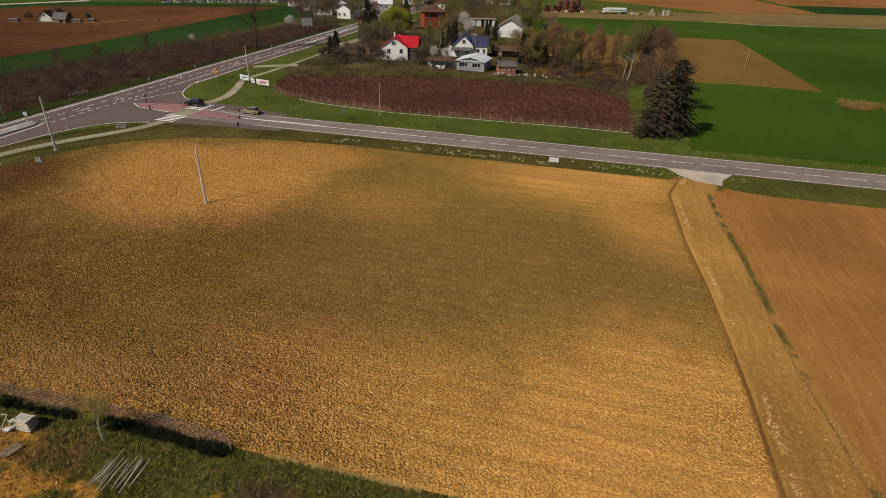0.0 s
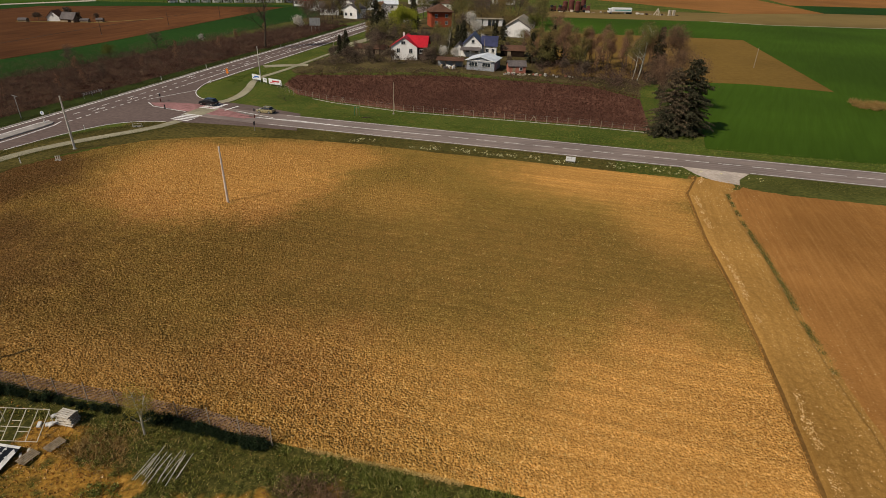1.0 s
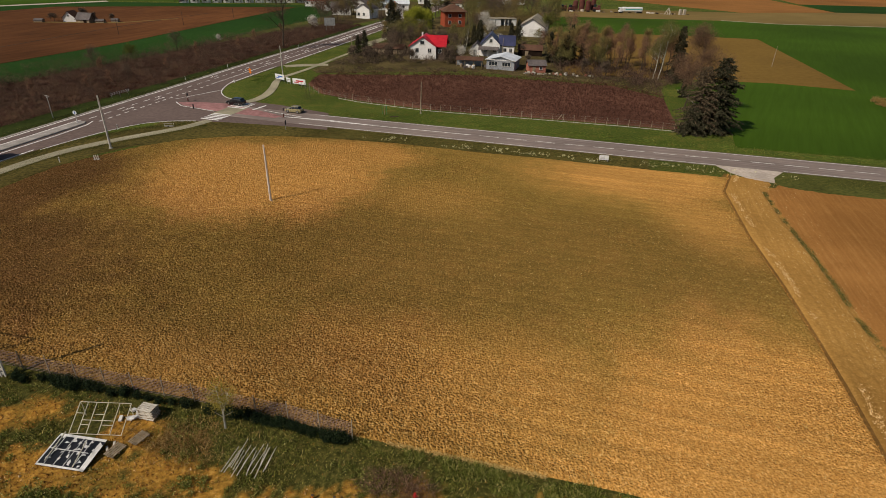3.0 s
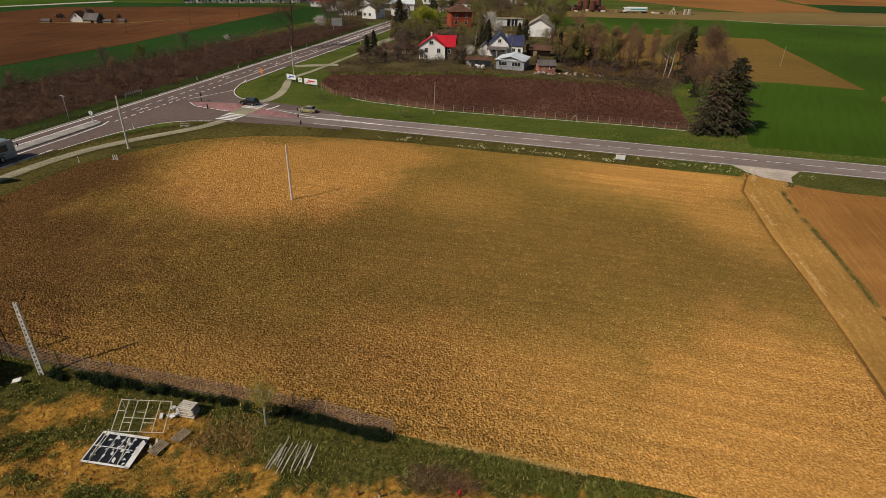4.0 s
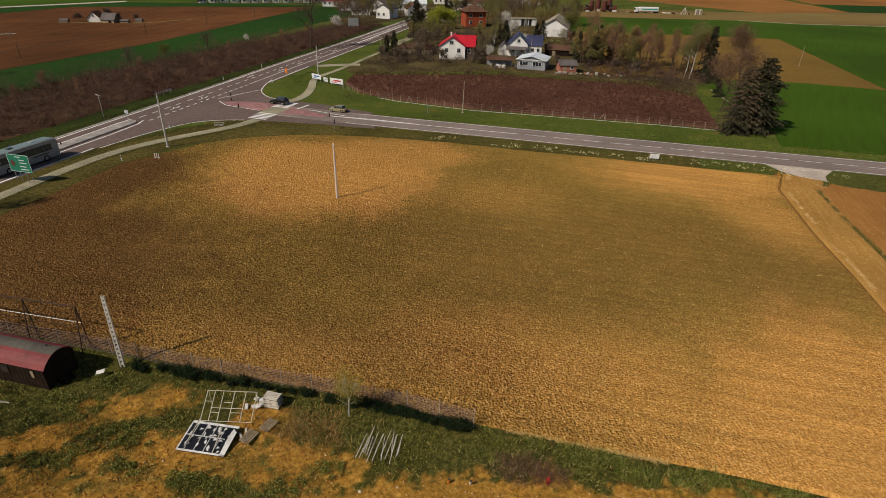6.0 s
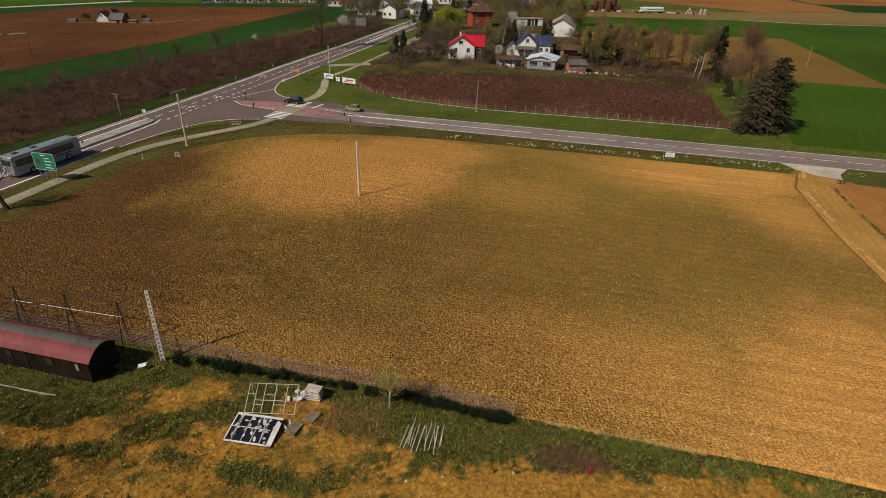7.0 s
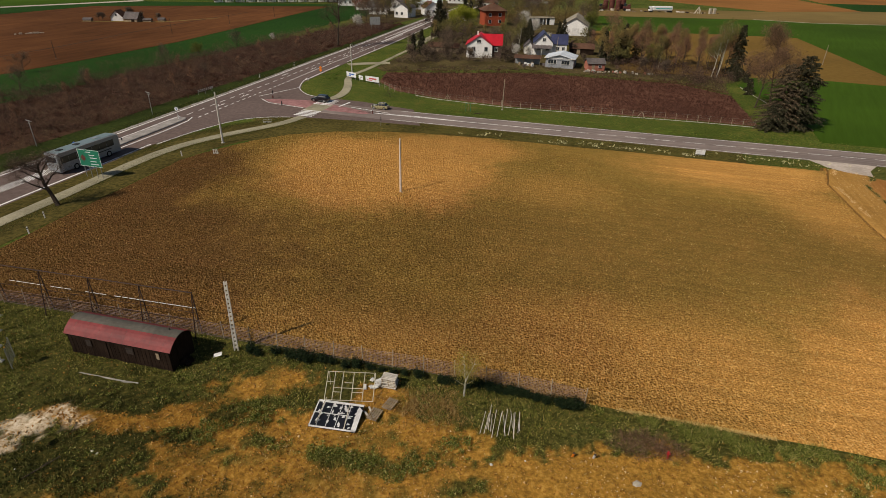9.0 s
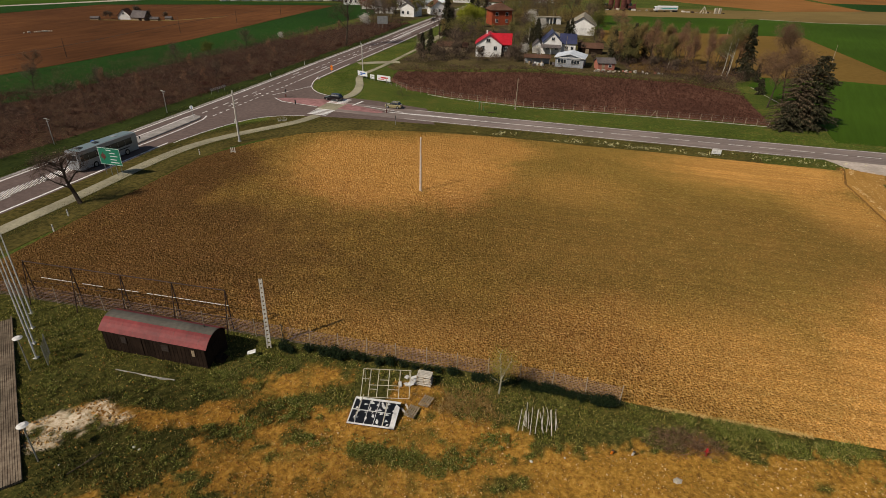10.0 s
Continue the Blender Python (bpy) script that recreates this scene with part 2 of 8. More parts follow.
TWIG_PALE = leafy("pale_twigs", [(0.0, (0.08, 0.055, 0.03)), (0.5, (0.15, 0.11, 0.06)), (1.0, (0.25, 0.19, 0.1))])
TWIG_OLIVE = leafy("olive_brown_twigs", [(0.0, (0.09, 0.062, 0.022)), (0.5, (0.2, 0.14, 0.05)), (1.0, (0.34, 0.25, 0.1))])
TWIG_BRUSH = leafy("rusty_brush_twigs", [(0.0, (0.07, 0.035, 0.022)), (0.5, (0.15, 0.085, 0.05)), (1.0, (0.3, 0.19, 0.115))])
TWIG_LARCH = leafy("brown_larch_twigs", [(0.0, (0.06, 0.033, 0.02)), (0.5, (0.15, 0.085, 0.05)), (1.0, (0.27, 0.165, 0.1))])
BIRCH_LEAF = leafy("first_birch_leaves", [(0.0, (0.13, 0.11, 0.016)), (0.5, (0.25, 0.2, 0.032)), (1.0, (0.38, 0.3, 0.06))])
TWIG_RUST = leafy("rust_brown_buds", [(0.0, (0.085, 0.043, 0.026)), (0.5, (0.2, 0.105, 0.062)), (1.0, (0.34, 0.2, 0.12))])
SPRING_LEAF = leafy("young_leaves", [(0.0, (0.05, 0.055, 0.01)), (0.5, (0.1, 0.11, 0.02)), (1.0, (0.17, 0.16, 0.035))])
WILLOW_LEAF = leafy("willow_leaves", [(0.0, (0.14, 0.16, 0.014)), (0.5, (0.25, 0.26, 0.025)), (1.0, (0.36, 0.35, 0.05))])
DULL_LEAF = leafy("dull_green_twigs", [(0.0, (0.05, 0.05, 0.016)), (0.5, (0.14, 0.125, 0.04)), (1.0, (0.28, 0.23, 0.08))])
NEEDLES = leafy("spruce_needles", [(0.0, (0.012, 0.014, 0.007)), (0.5, (0.036, 0.036, 0.018)), (0.9, (0.085, 0.074, 0.04)), (1.0, (0.16, 0.125, 0.08))])
DRY_NEEDLES = leafy("dry_spruce_needles", [(0.0, (0.03, 0.022, 0.012)), (0.5, (0.09, 0.066, 0.038)), (1.0, (0.22, 0.16, 0.1))])
DARK_LEAF = leafy("evergreen_leaves", [(0.0, (0.006, 0.012, 0.006)), (0.6, (0.015, 0.026, 0.01)), (1.0, (0.035, 0.05, 0.016))])
BLOSSOM = leafy("white_blossom", [(0.0, (0.35, 0.32, 0.27)), (0.5, (0.55, 0.51, 0.44)), (1.0, (0.72, 0.68, 0.6))])


def field_material():
    """Cloddy, straw-strewn soil; cloud light and shade painted in as bright and dim patches."""
    m, nt, bs = nodes_of("stubble_soil")
    sunlit = attribute(nt, "sunlit")
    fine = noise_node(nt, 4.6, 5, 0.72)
    mid = noise_node(nt, 0.35, 4, 0.6)
    tc = nt.nodes.new("ShaderNodeTexCoord")
    cell = nt.nodes.new("ShaderNodeTexVoronoi")
    cell.inputs["Scale"].default_value = 5.0
    nt.links.new(tc.outputs["Object"], cell.inputs["Vector"])
    lumps = math_node(nt, "ADD", math_node(nt, "SUBTRACT", 0.75, cell.outputs["Distance"]), math_node(nt, "MULTIPLY", noise_node(nt, 10.0, 3, 0.6), 0.3))
    lines = noise_node(nt, 1.0, 4, 0.6, (0.05, 1.05, 1), -15)
    # Darkest grain stops paint the small shadows between clods into the colour.
    shaded = ramp(nt, fine, [(0.37, (0.085, 0.048, 0.009)), (0.47, (0.19, 0.116, 0.023)), (0.55, (0.28, 0.177, 0.039)), (0.66, (0.53, 0.355, 0.1))])
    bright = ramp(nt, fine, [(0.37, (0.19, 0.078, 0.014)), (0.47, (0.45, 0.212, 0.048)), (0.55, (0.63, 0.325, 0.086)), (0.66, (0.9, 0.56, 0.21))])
    # Patches of cloud light and shade are mixed into the soil colour here.
    fac = math_node(nt, "ADD", sunlit, math_node(nt, "MULTIPLY", math_node(nt, "SUBTRACT", mid, 0.45), 0.5))
    col = mix(nt, fac, shaded, bright)
    even = mix(nt, fac, (0.215, 0.135, 0.03), (0.54, 0.272, 0.07))
    fines = math_node(nt, "MULTIPLY", math_node(nt, "SUBTRACT", 1.0, attribute(nt, "rough")), 0.7)
    col = mix(nt, fines, col, even)
    row = ramp(nt, lines, [(0.32, (0.8, 0.79, 0.77)), (0.5, (0.98, 0.98, 0.97)), (0.66, (1.22, 1.22, 1.2))])
    col = mix(nt, math_node(nt, "ADD", math_node(nt, "MULTIPLY", math_node(nt, "MULTIPLY", fines, sunlit), 1.7), 0.14), col, mix(nt, 1.0, col, row, "MULTIPLY"))
    # Tint for bare soil at the left, and for shade painted over other parts.
    nt.links.new(mix(nt, math_node(nt, "MULTIPLY", attribute(nt, "bare_shaded"), 1.0), col, mix(nt, 1.0, col, (0.5, 0.425, 0.62), "MULTIPLY")), bs.inputs["Base Color"])
    bs.inputs["Roughness"].default_value = 0.95
    bs.inputs["Specular IOR Level"].default_value = 0.04
    rough = attribute(nt, "rough")
    bump(nt, bs, math_node(nt, "MULTIPLY", lumps, rough), 1.0, 0.24)
    return m


def strip_material(name, a, b, c, turn, share=0.3):
    m, nt, bs = nodes_of(name)
    fine = noise_node(nt, 4.5, 6, 0.72)
    lines = noise_node(nt, 1.6, 5, 0.65, (1.3, 0.05, 1), turn)
    broad = noise_node(nt, 0.05, 4, 0.6)
    col = ramp(nt, math_node(nt, "ADD", math_node(nt, "MULTIPLY", fine, 1 - share), math_node(nt, "MULTIPLY", lines, share)), [(0.3, a), (0.52, b), (0.72, c)])
    col = mix(nt, 1.0, col, ramp(nt, broad, [(0.35, (0.78, 0.76, 0.72)), (0.65, (1.15, 1.14, 1.12))]), "MULTIPLY")
    nt.links.new(col, bs.inputs["Base Color"])
    bs.inputs["Roughness"].default_value = 0.95
    bs.inputs["Specular IOR Level"].default_value = 0.04
    bump(nt, bs, fine, 0.6, 0.06)
    return m


def ground_material():
    """Rough grass with bare ochre earth where the ground has been dug, pale sand in places."""
    m, nt, bs = nodes_of("rough_ground")
    fine = noise_node(nt, 2.4, 8, 0.76)
    broad = noise_node(nt, 0.06, 4, 0.6)
    grass = ramp(nt, fine, [(0.33, (0.018, 0.021, 0.005)), (0.52, (0.066, 0.063, 0.015)), (0.7, (0.19, 0.145, 0.04))])
    verge = ramp(nt, fine, [(0.32, (0.022, 0.045, 0.008)), (0.5, (0.07, 0.104, 0.018)), (0.68, (0.22, 0.205, 0.055))])
    earth = ramp(nt, fine, [(0.35, (0.14, 0.07, 0.015)), (0.52, (0.335, 0.172, 0.028)), (0.7, (0.57, 0.33, 0.08))])
    sand = ramp(nt, fine, [(0.36, (0.26, 0.165, 0.075)), (0.47, (0.62, 0.49, 0.32)), (0.6, (0.84, 0.72, 0.54))])
    yellow = noise_node(nt, 0.33, 5, 0.65)
    verge = mix(nt, math_node(nt, "MULTIPLY", math_node(nt, "SUBTRACT", yellow, 0.52), 2.4), verge, (0.2, 0.15, 0.045))
    far = mix(nt, 1.0, verge, ramp(nt, broad, [(0.35, (0.7, 0.7, 0.6)), (0.65, (1.1, 1.0, 0.9))]), "MULTIPLY")
    col = mix(nt, attribute(nt, "waste"), far, grass)
    col = mix(nt, attribute(nt, "earth"), col, earth)
    col = mix(nt, attribute(nt, "sand"), col, sand)
    col = mix(nt, math_node(nt, "MULTIPLY", attribute(nt, "darker_ground"), 0.5), col, mix(nt, 1.0, col, (0.5, 0.46, 0.42), "MULTIPLY"))
    nt.links.new(col, bs.inputs["Base Color"])
    bs.inputs["Roughness"].default_value = 0.95
    bs.inputs["Specular IOR Level"].default_value = 0.04
    bump(nt, bs, fine, 0.5, 0.06)
    return m


STUBBLE = field_material()
PALE_CLODS = leafy("pale_dry_clods", [(0.0, (0.3, 0.16, 0.05)), (0.6, (0.5, 0.31, 0.12)), (1.0, (0.72, 0.55, 0.3))])
EARTH_LUMPS = leafy("earth_lumps", [(0.0, (0.13, 0.055, 0.01)), (0.5, (0.34, 0.16, 0.03)), (0.9, (0.46, 0.23, 0.05)), (1.0, (0.6, 0.38, 0.14))])
STRIP_SOIL = strip_material("harrowed_soil", (0.235, 0.12, 0.028), (0.355, 0.192, 0.05), (0.56, 0.335, 0.11), -13)
RIGHT_SOIL = strip_material("rolled_red_soil", (0.24, 0.108, 0.028), (0.34, 0.158, 0.044), (0.48, 0.26, 0.09), -14, 0.42)
GROUND = ground_material()


# ---- mesh helpers ----
class Shape:
    """Collects vertices and faces for one mesh."""

    def __init__(self):
        self.v, self.f = [], []

    def add(self, verts, faces, m=None):
        k = len(self.v)
        self.v += [tuple(m @ Vector(p)) for p in verts] if m is not None else [tuple(p) for p in verts]
        self.f += [tuple(i + k for i in f) for f in faces]
        return self

    def box(self, x, y, z, sx, sy, sz, c=0.0, m=None):
        """A box centred at x, y with its foot at z; c chamfers its edges."""
        hx, hy = sx / 2, sy / 2
        c = min(c, hx * 0.9, hy * 0.9, sz * 0.45)
        if c <= 0:
            v = [(x + a * hx, y + b * hy, z + d * sz) for d in (0, 1) for a, b in ((-1, -1), (1, -1), (1, 1), (-1, 1))]
            return self.add(v, [(3, 2, 1, 0), (4, 5, 6, 7), (0, 1, 5, 4), (1, 2, 6, 5), (2, 3, 7, 6), (3, 0, 4, 7)], m)
        rings = []
        for zz, k in ((z, c), (z + c, 0), (z + sz - c, 0), (z + sz, c)):
            a, b = hx - k, hy - k
            d = 0.0 if k else c
            rings.append([(x - a + d, y - b, zz), (x + a - d, y - b, zz), (x + a, y - b + d, zz), (x + a, y + b - d, zz),
                          (x + a - d, y + b, zz), (x - a + d, y + b, zz), (x - a, y + b - d, zz), (x - a, y - b + d, zz)])
        v = [p for r in rings for p in r]
        f = [(r * 8 + i, r * 8 + (i + 1) % 8, r * 8 + 8 + (i + 1) % 8, r * 8 + 8 + i) for r in range(3) for i in range(8)]
        return self.add(v, f + [tuple(range(7, -1, -1)), tuple(range(24, 32))], m)

    def rod(self, a, b, r0, r1=None, n=6, caps=True, m=None):
        a, b = Vector(a), Vector(b)
        r1 = r0 if r1 is None else r1
        d = (b - a).normalized()
        u = d.orthogonal().normalized()
        w = d.cross(u)
        v = []
        for p, r in ((a, r0), (b, r1)):
            v += [p + (u * math.cos(6.2832 * i / n) + w * math.sin(6.2832 * i / n)) * r for i in range(n)]
        f = [(i, (i + 1) % n, n + (i + 1) % n, n + i) for i in range(n)]
        if caps:
            f += [tuple(range(n - 1, -1, -1)), tuple(range(n, 2 * n))]
        return self.add(v, f, m)

    def prism(self, pts, z0, z1, m=None):
        """An upright prism over a plan polygon."""
        n = len(pts)
        v = [(x, y, z0) for x, y in pts] + [(x, y, z1) for x, y in pts]
        f = [(i, (i + 1) % n, n + (i + 1) % n, n + i) for i in range(n)]
        return self.add(v, f + [tuple(range(n - 1, -1, -1)), tuple(range(n, 2 * n))], m)

    def slab(self, quad, t, m=None):
        """A sheet of thickness t under the quad's plane."""
        q = [Vector(p) for p in quad]
        nrm = (q[1] - q[0]).cross(q[2] - q[0]).normalized() * t
        n = len(q)
        v = q + [p - nrm for p in q]
        f = [tuple(range(n)), tuple(range(2 * n - 1, n - 1, -1))] + [(i, n + i, n + (i + 1) % n, (i + 1) % n) for i in range(n)]
        return self.add(v, f, m)

    def extrude(self, profile, x0, x1, m=None):
        """A profile of (y, z) pulled along x."""
        n = len(profile)
        v = [(x0, y, z) for y, z in profile] + [(x1, y, z) for y, z in profile]
        f = [(i, n + i, n + (i + 1) % n, (i + 1) % n) for i in range(n)]
        return self.add(v, f + [tuple(range(n)), tuple(range(2 * n - 1, n - 1, -1))], m)

    def mesh(self, name):
        me = bpy.data.meshes.new(name)
        me.from_pydata(self.v, [], self.f)
        me.update()
        return me


def thing(name, m, label, category, group=""):
    ob = new(name)
    ob.empty_display_size = 0.3
    ob.matrix_basis = m
    return tagged(ob, label, category, group)


def part(name, shape, material, parent, label=""):
    me = shape if isinstance(shape, bpy.types.Mesh) else shape.mesh(name)
    if not me.materials:
        me.materials.append(material)
    ob = new(name, me)
    ob.parent = parent
    return tagged(ob, label)


def solid(name, shape, material, m, label, category="", group="", kind=""):
    me = shape if isinstance(shape, bpy.types.Mesh) else shape.mesh(name)
    if not me.materials:
        me.materials.append(material)
    ob = new(name, me)
    ob.matrix_basis = m
    return tagged(ob, label, category, group, kind)


ORIGIN = Matrix.Identity(4)


def tri_cloud(a, b, c):
    """A mesh of loose triangles from three arrays of corners."""
    n = len(a)
    co = np.stack([a, b, c], 1).reshape(-1, 3).astype(np.float32)
    me = bpy.data.meshes.new("cloud")
    me.vertices.add(3 * n)
    me.vertices.foreach_set("co", co.ravel())
    me.loops.add(3 * n)
    me.loops.foreach_set("vertex_index", np.arange(3 * n, dtype=np.int32))
    me.polygons.add(n)
    me.polygons.foreach_set("loop_start", np.arange(0, 3 * n, 3, dtype=np.int32))
    me.update(calc_edges=True)
    return me


def blades(rng, foot, height, width, lean=0.4, per=5, spread=0.12):
    """Tufts of pointed blades at the foot points."""
    n = len(foot)
    p = np.repeat(foot, per, 0) + np.c_[rng.normal(0, spread, (n * per, 2)), np.zeros(n * per)]
    h = np.repeat(height, per) * rng.uniform(0.6, 1.2, n * per)
    ang = rng.uniform(0, 6.2832, n * per)
    side = np.c_[np.cos(ang), np.sin(ang), np.zeros(n * per)] * (width * rng.uniform(0.6, 1.3, n * per))[:, None]
    tip = p + np.c_[rng.normal(0, lean, (n * per, 2)) * h[:, None], h]
    return tri_cloud(p - side, p + side, tip)


def sprays(rng, centre, size, length, width, flat=0.8):
    """Thin triangles pointing every way around centres: twigs or leaves."""
    n = len(centre)
    d = rng.normal(0, 1, (n, 3))
    d[:, 2] *= flat
    d /= np.linalg.norm(d, axis=1)[:, None] + 1e-9
    s = np.cross(d, rng.normal(0, 1, (n, 3)))
    s /= np.linalg.norm(s, axis=1)[:, None] + 1e-9
    L = (length * rng.uniform(0.5, 1.3, n))[:, None]
    W = (width * rng.uniform(0.6, 1.3, n))[:, None]
    o = centre + rng.normal(0, 1, (n, 3)) * size
    return o - s * W, o + s * W, o + d * L


def lattice(seed):
    return np.random.RandomState(seed).rand(256, 256)


LATTICES = [lattice(s) for s in range(6)]


def vnoise(x, y, k=0):
    """Smooth value noise between 0 and 1."""
    t = LATTICES[k]
    xi, yi = np.floor(x).astype(int), np.floor(y).astype(int)
    fx, fy = x - xi, y - yi
    fx, fy = fx * fx * (3 - 2 * fx), fy * fy * (3 - 2 * fy)
    a, b = t[xi % 256, yi % 256], t[(xi + 1) % 256, yi % 256]
    c, d = t[xi % 256, (yi + 1) % 256], t[(xi + 1) % 256, (yi + 1) % 256]
    return (a * (1 - fx) + b * fx) * (1 - fy) + (c * (1 - fx) + d * fx) * fy


def smooth(a, b, x):
    t = np.clip((x - a) / (b - a), 0, 1)
    return t * t * (3 - 2 * t)


def edge_distance(px, py, poly):
    """Signed distance to a polygon, positive inside."""
    inside = np.zeros(px.shape, bool)
    best = np.full(px.shape, 1e9)
    n = len(poly)
    for i in range(n):
        (x0, y0), (x1, y1) = poly[i], poly[(i + 1) % n]
        dx, dy = x1 - x0, y1 - y0
        t = np.clip(((px - x0) * dx + (py - y0) * dy) / (dx * dx + dy * dy), 0, 1)
        best = np.minimum(best, np.hypot(px - x0 - t * dx, py - y0 - t * dy))
        if y0 != y1:
            hit = ((y0 > py) != (y1 > py)) & (px < (x1 - x0) * (py - y0) / (y1 - y0) + x0)
            inside ^= hit
    return np.where(inside, best, -best)


def blob(x, y, cx, cy, rx, ry, turn=0.0, soft=0.22, wob=0.75):
    """A soft uneven patch: 1 inside, 0 outside."""
    c, s = math.cos(radians(turn)), math.sin(radians(turn))
    u, v = (x - cx) * c + (y - cy) * s, -(x - cx) * s + (y - cy) * c
    d = np.hypot(u / rx, v / ry) + wob * (vnoise(x * 0.6, y * 0.6, 1) - 0.5) + wob * 0.8 * (vnoise(x * 1.9, y * 1.9, 2) - 0.5) + wob * 0.4 * (vnoise(x * 4.7, y * 4.7, 3) - 0.5)
    return 1 - smooth(1 - soft, 1 + soft * 0.4, d)


def grid_object(name, xs, ys, height, material, keep=None, values=None):
    X, Y = np.meshgrid(xs, ys)
    nx, ny = len(xs), len(ys)
    co = np.c_[X.ravel(), Y.ravel(), height.ravel()].astype(np.float32)
    i = np.arange(nx * ny).reshape(ny, nx)
    q = np.stack([i[:-1, :-1], i[:-1, 1:], i[1:, 1:], i[1:, :-1]], -1).reshape(-1, 4)
    if keep is not None:
        k = keep.ravel()
        q = q[k[q].all(1)]
        used = np.zeros(len(co), bool)
        used[q.ravel()] = True
        remap = np.cumsum(used) - 1
        q, co = remap[q], co[used]
        values = {n: v.ravel()[used] for n, v in (values or {}).items()}
    me = bpy.data.meshes.new(name)
    me.vertices.add(len(co))
    me.vertices.foreach_set("co", co.ravel())
    me.loops.add(len(q) * 4)
    me.loops.foreach_set("vertex_index", q.ravel().astype(np.int32))
    me.polygons.add(len(q))
    me.polygons.foreach_set("loop_start", np.arange(0, len(q) * 4, 4, dtype=np.int32))
    me.update(calc_edges=True)
    for n, v in (values or {}).items():
        at = me.attributes.new(n, "FLOAT", "POINT")
        at.data.foreach_set("value", v.ravel().astype(np.float32))
    me.materials.append(material)
    return new(name, me)


def chaikin(pts, times=2):
    for _ in range(times):
        out = [pts[0]]
        for a, b in zip(pts, pts[1:]):
            out += [(0.75 * a[0] + 0.25 * b[0], 0.75 * a[1] + 0.25 * b[1]), (0.25 * a[0] + 0.75 * b[0], 0.25 * a[1] + 0.75 * b[1])]
        pts = out + [pts[-1]]
    return pts


def ribbon(pts, w, z0, z1, off=0.0, w1=None):
    """A strip along a line in plan, with thickness; off shifts it to its right."""
    s, n = Shape(), len(pts)
    v = []
    for i, p in enumerate(pts):
        a, b = pts[max(i - 1, 0)], pts[min(i + 1, n - 1)]
        d = Vector((b[0] - a[0], b[1] - a[1])).normalized()
        r = Vector((d.y, -d.x))
        ww = w if w1 is None else w + (w1 - w) * i / (n - 1)
        for k, z in ((-ww / 2, z1), (ww / 2, z1), (ww / 2, z0), (-ww / 2, z0)):
            v.append((p[0] + r.x * (k + off), p[1] + r.y * (k + off), z))
    f = [(4 * i + j, 4 * i + (j + 1) % 4, 4 * i + 4 + (j + 1) % 4, 4 * i + 4 + j) for i in range(n - 1) for j in range(4)]
    return s.add(v, [tuple(reversed(q)) for q in f] + [(0, 1, 2, 3), (4 * n - 1, 4 * n - 2, 4 * n - 3, 4 * n - 4)])


def at_length(pts, s):
    """The point and direction at a length along a line in plan."""
    for a, b in zip(pts, pts[1:]):
        L = math.hypot(b[0] - a[0], b[1] - a[1])
        if s <= L:
            return (a[0] + (b[0] - a[0]) * s / L, a[1] + (b[1] - a[1]) * s / L), ((b[0] - a[0]) / L, (b[1] - a[1]) / L)
        s -= L
    return pts[-1], ((b[0] - a[0]) / L, (b[1] - a[1]) / L)


def line_length(pts):
    return sum(math.hypot(b[0] - a[0], b[1] - a[1]) for a, b in zip(pts, pts[1:]))


def area(name, pts, z, material, label):
    s = Shape().prism(pts, z - 0.3, z)
    return solid(name, s, material, ORIGIN, label, kind="structure")


# ---- ground and fields ----
FIELD_EDGE = [(-90, 43.3), (-73.4, 40.6), (-52, 36.8), (-41.2, 34.5), (-30.7, 32.5), (-17.2, 29.3), (-4.6, 26.6), (1.7, 25.3), (20, 20.5), (60, 10)]
EX, EY = [p[0] for p in FIELD_EDGE], [p[1] for p in FIELD_EDGE]


def earth_masks(X, Y):
    e = np.zeros(X.shape)
    for args in ((-44.5, 29.5, 4.5, 2.2, 25), (-46.5, 25.3, 5.0, 3.4, 0), (-38.0, 20.8, 14.0, 3.6, 0), (-16.0, 20.9, 20.0, 3.5, 3),
                 (-33.2, 29.0, 2.6, 1.9, 0), (-38.5, 25.0, 6.5, 2.4, 0), (-29.8, 25.4, 3.2, 1.9, -20), (-52.5, 18.5, 5.0, 3.0, 0), (10.0, 17.5, 10.0, 3.0, 0), (-57, 25.5, 4.0, 0.9, -5), (-53.6, 25.3, 4.5, 1.0, -4), (-17, 22.4, 11.0, 1.9, 2), (-27.7, 25.7, 3.2, 1.3, -12), (-26.9, 23.7, 2.8, 1.4, 0)):
        e = np.maximum(e, blob(X, Y, *args))
    for args in ((-34.5, 22.4, 4.6, 0.75, -8), (-42.7, 24.0, 1.2, 0.7, 0), (-45.5, 26.6, 1.3, 0.8, 20), (-48.5, 24.2, 1.5, 0.7, 0), (-55.8, 20.2, 5.6, 3.0, 8), (-27.0, 20.6, 2.2, 0.7, 20), (-24.3, 27.3, 5.6, 2.0, -8)):
        e *= 1 - 0.9 * blob(X, Y, *args)
    e *= 1 - 0.45 * smooth(0.55, 0.3, vnoise(X * 0.9, Y * 0.9, 3)) * (1 - 0.85 * smooth(-30, -24, X))
    s = np.maximum.reduce([blob(X, Y, -60.2, 24.5, 3.1, 1.4, 18, 0.25, 0.9), 0.8 * blob(X, Y, -60.8, 22.6, 1.3, 0.8, 5, 0.3, 1.2)])
    return e, s



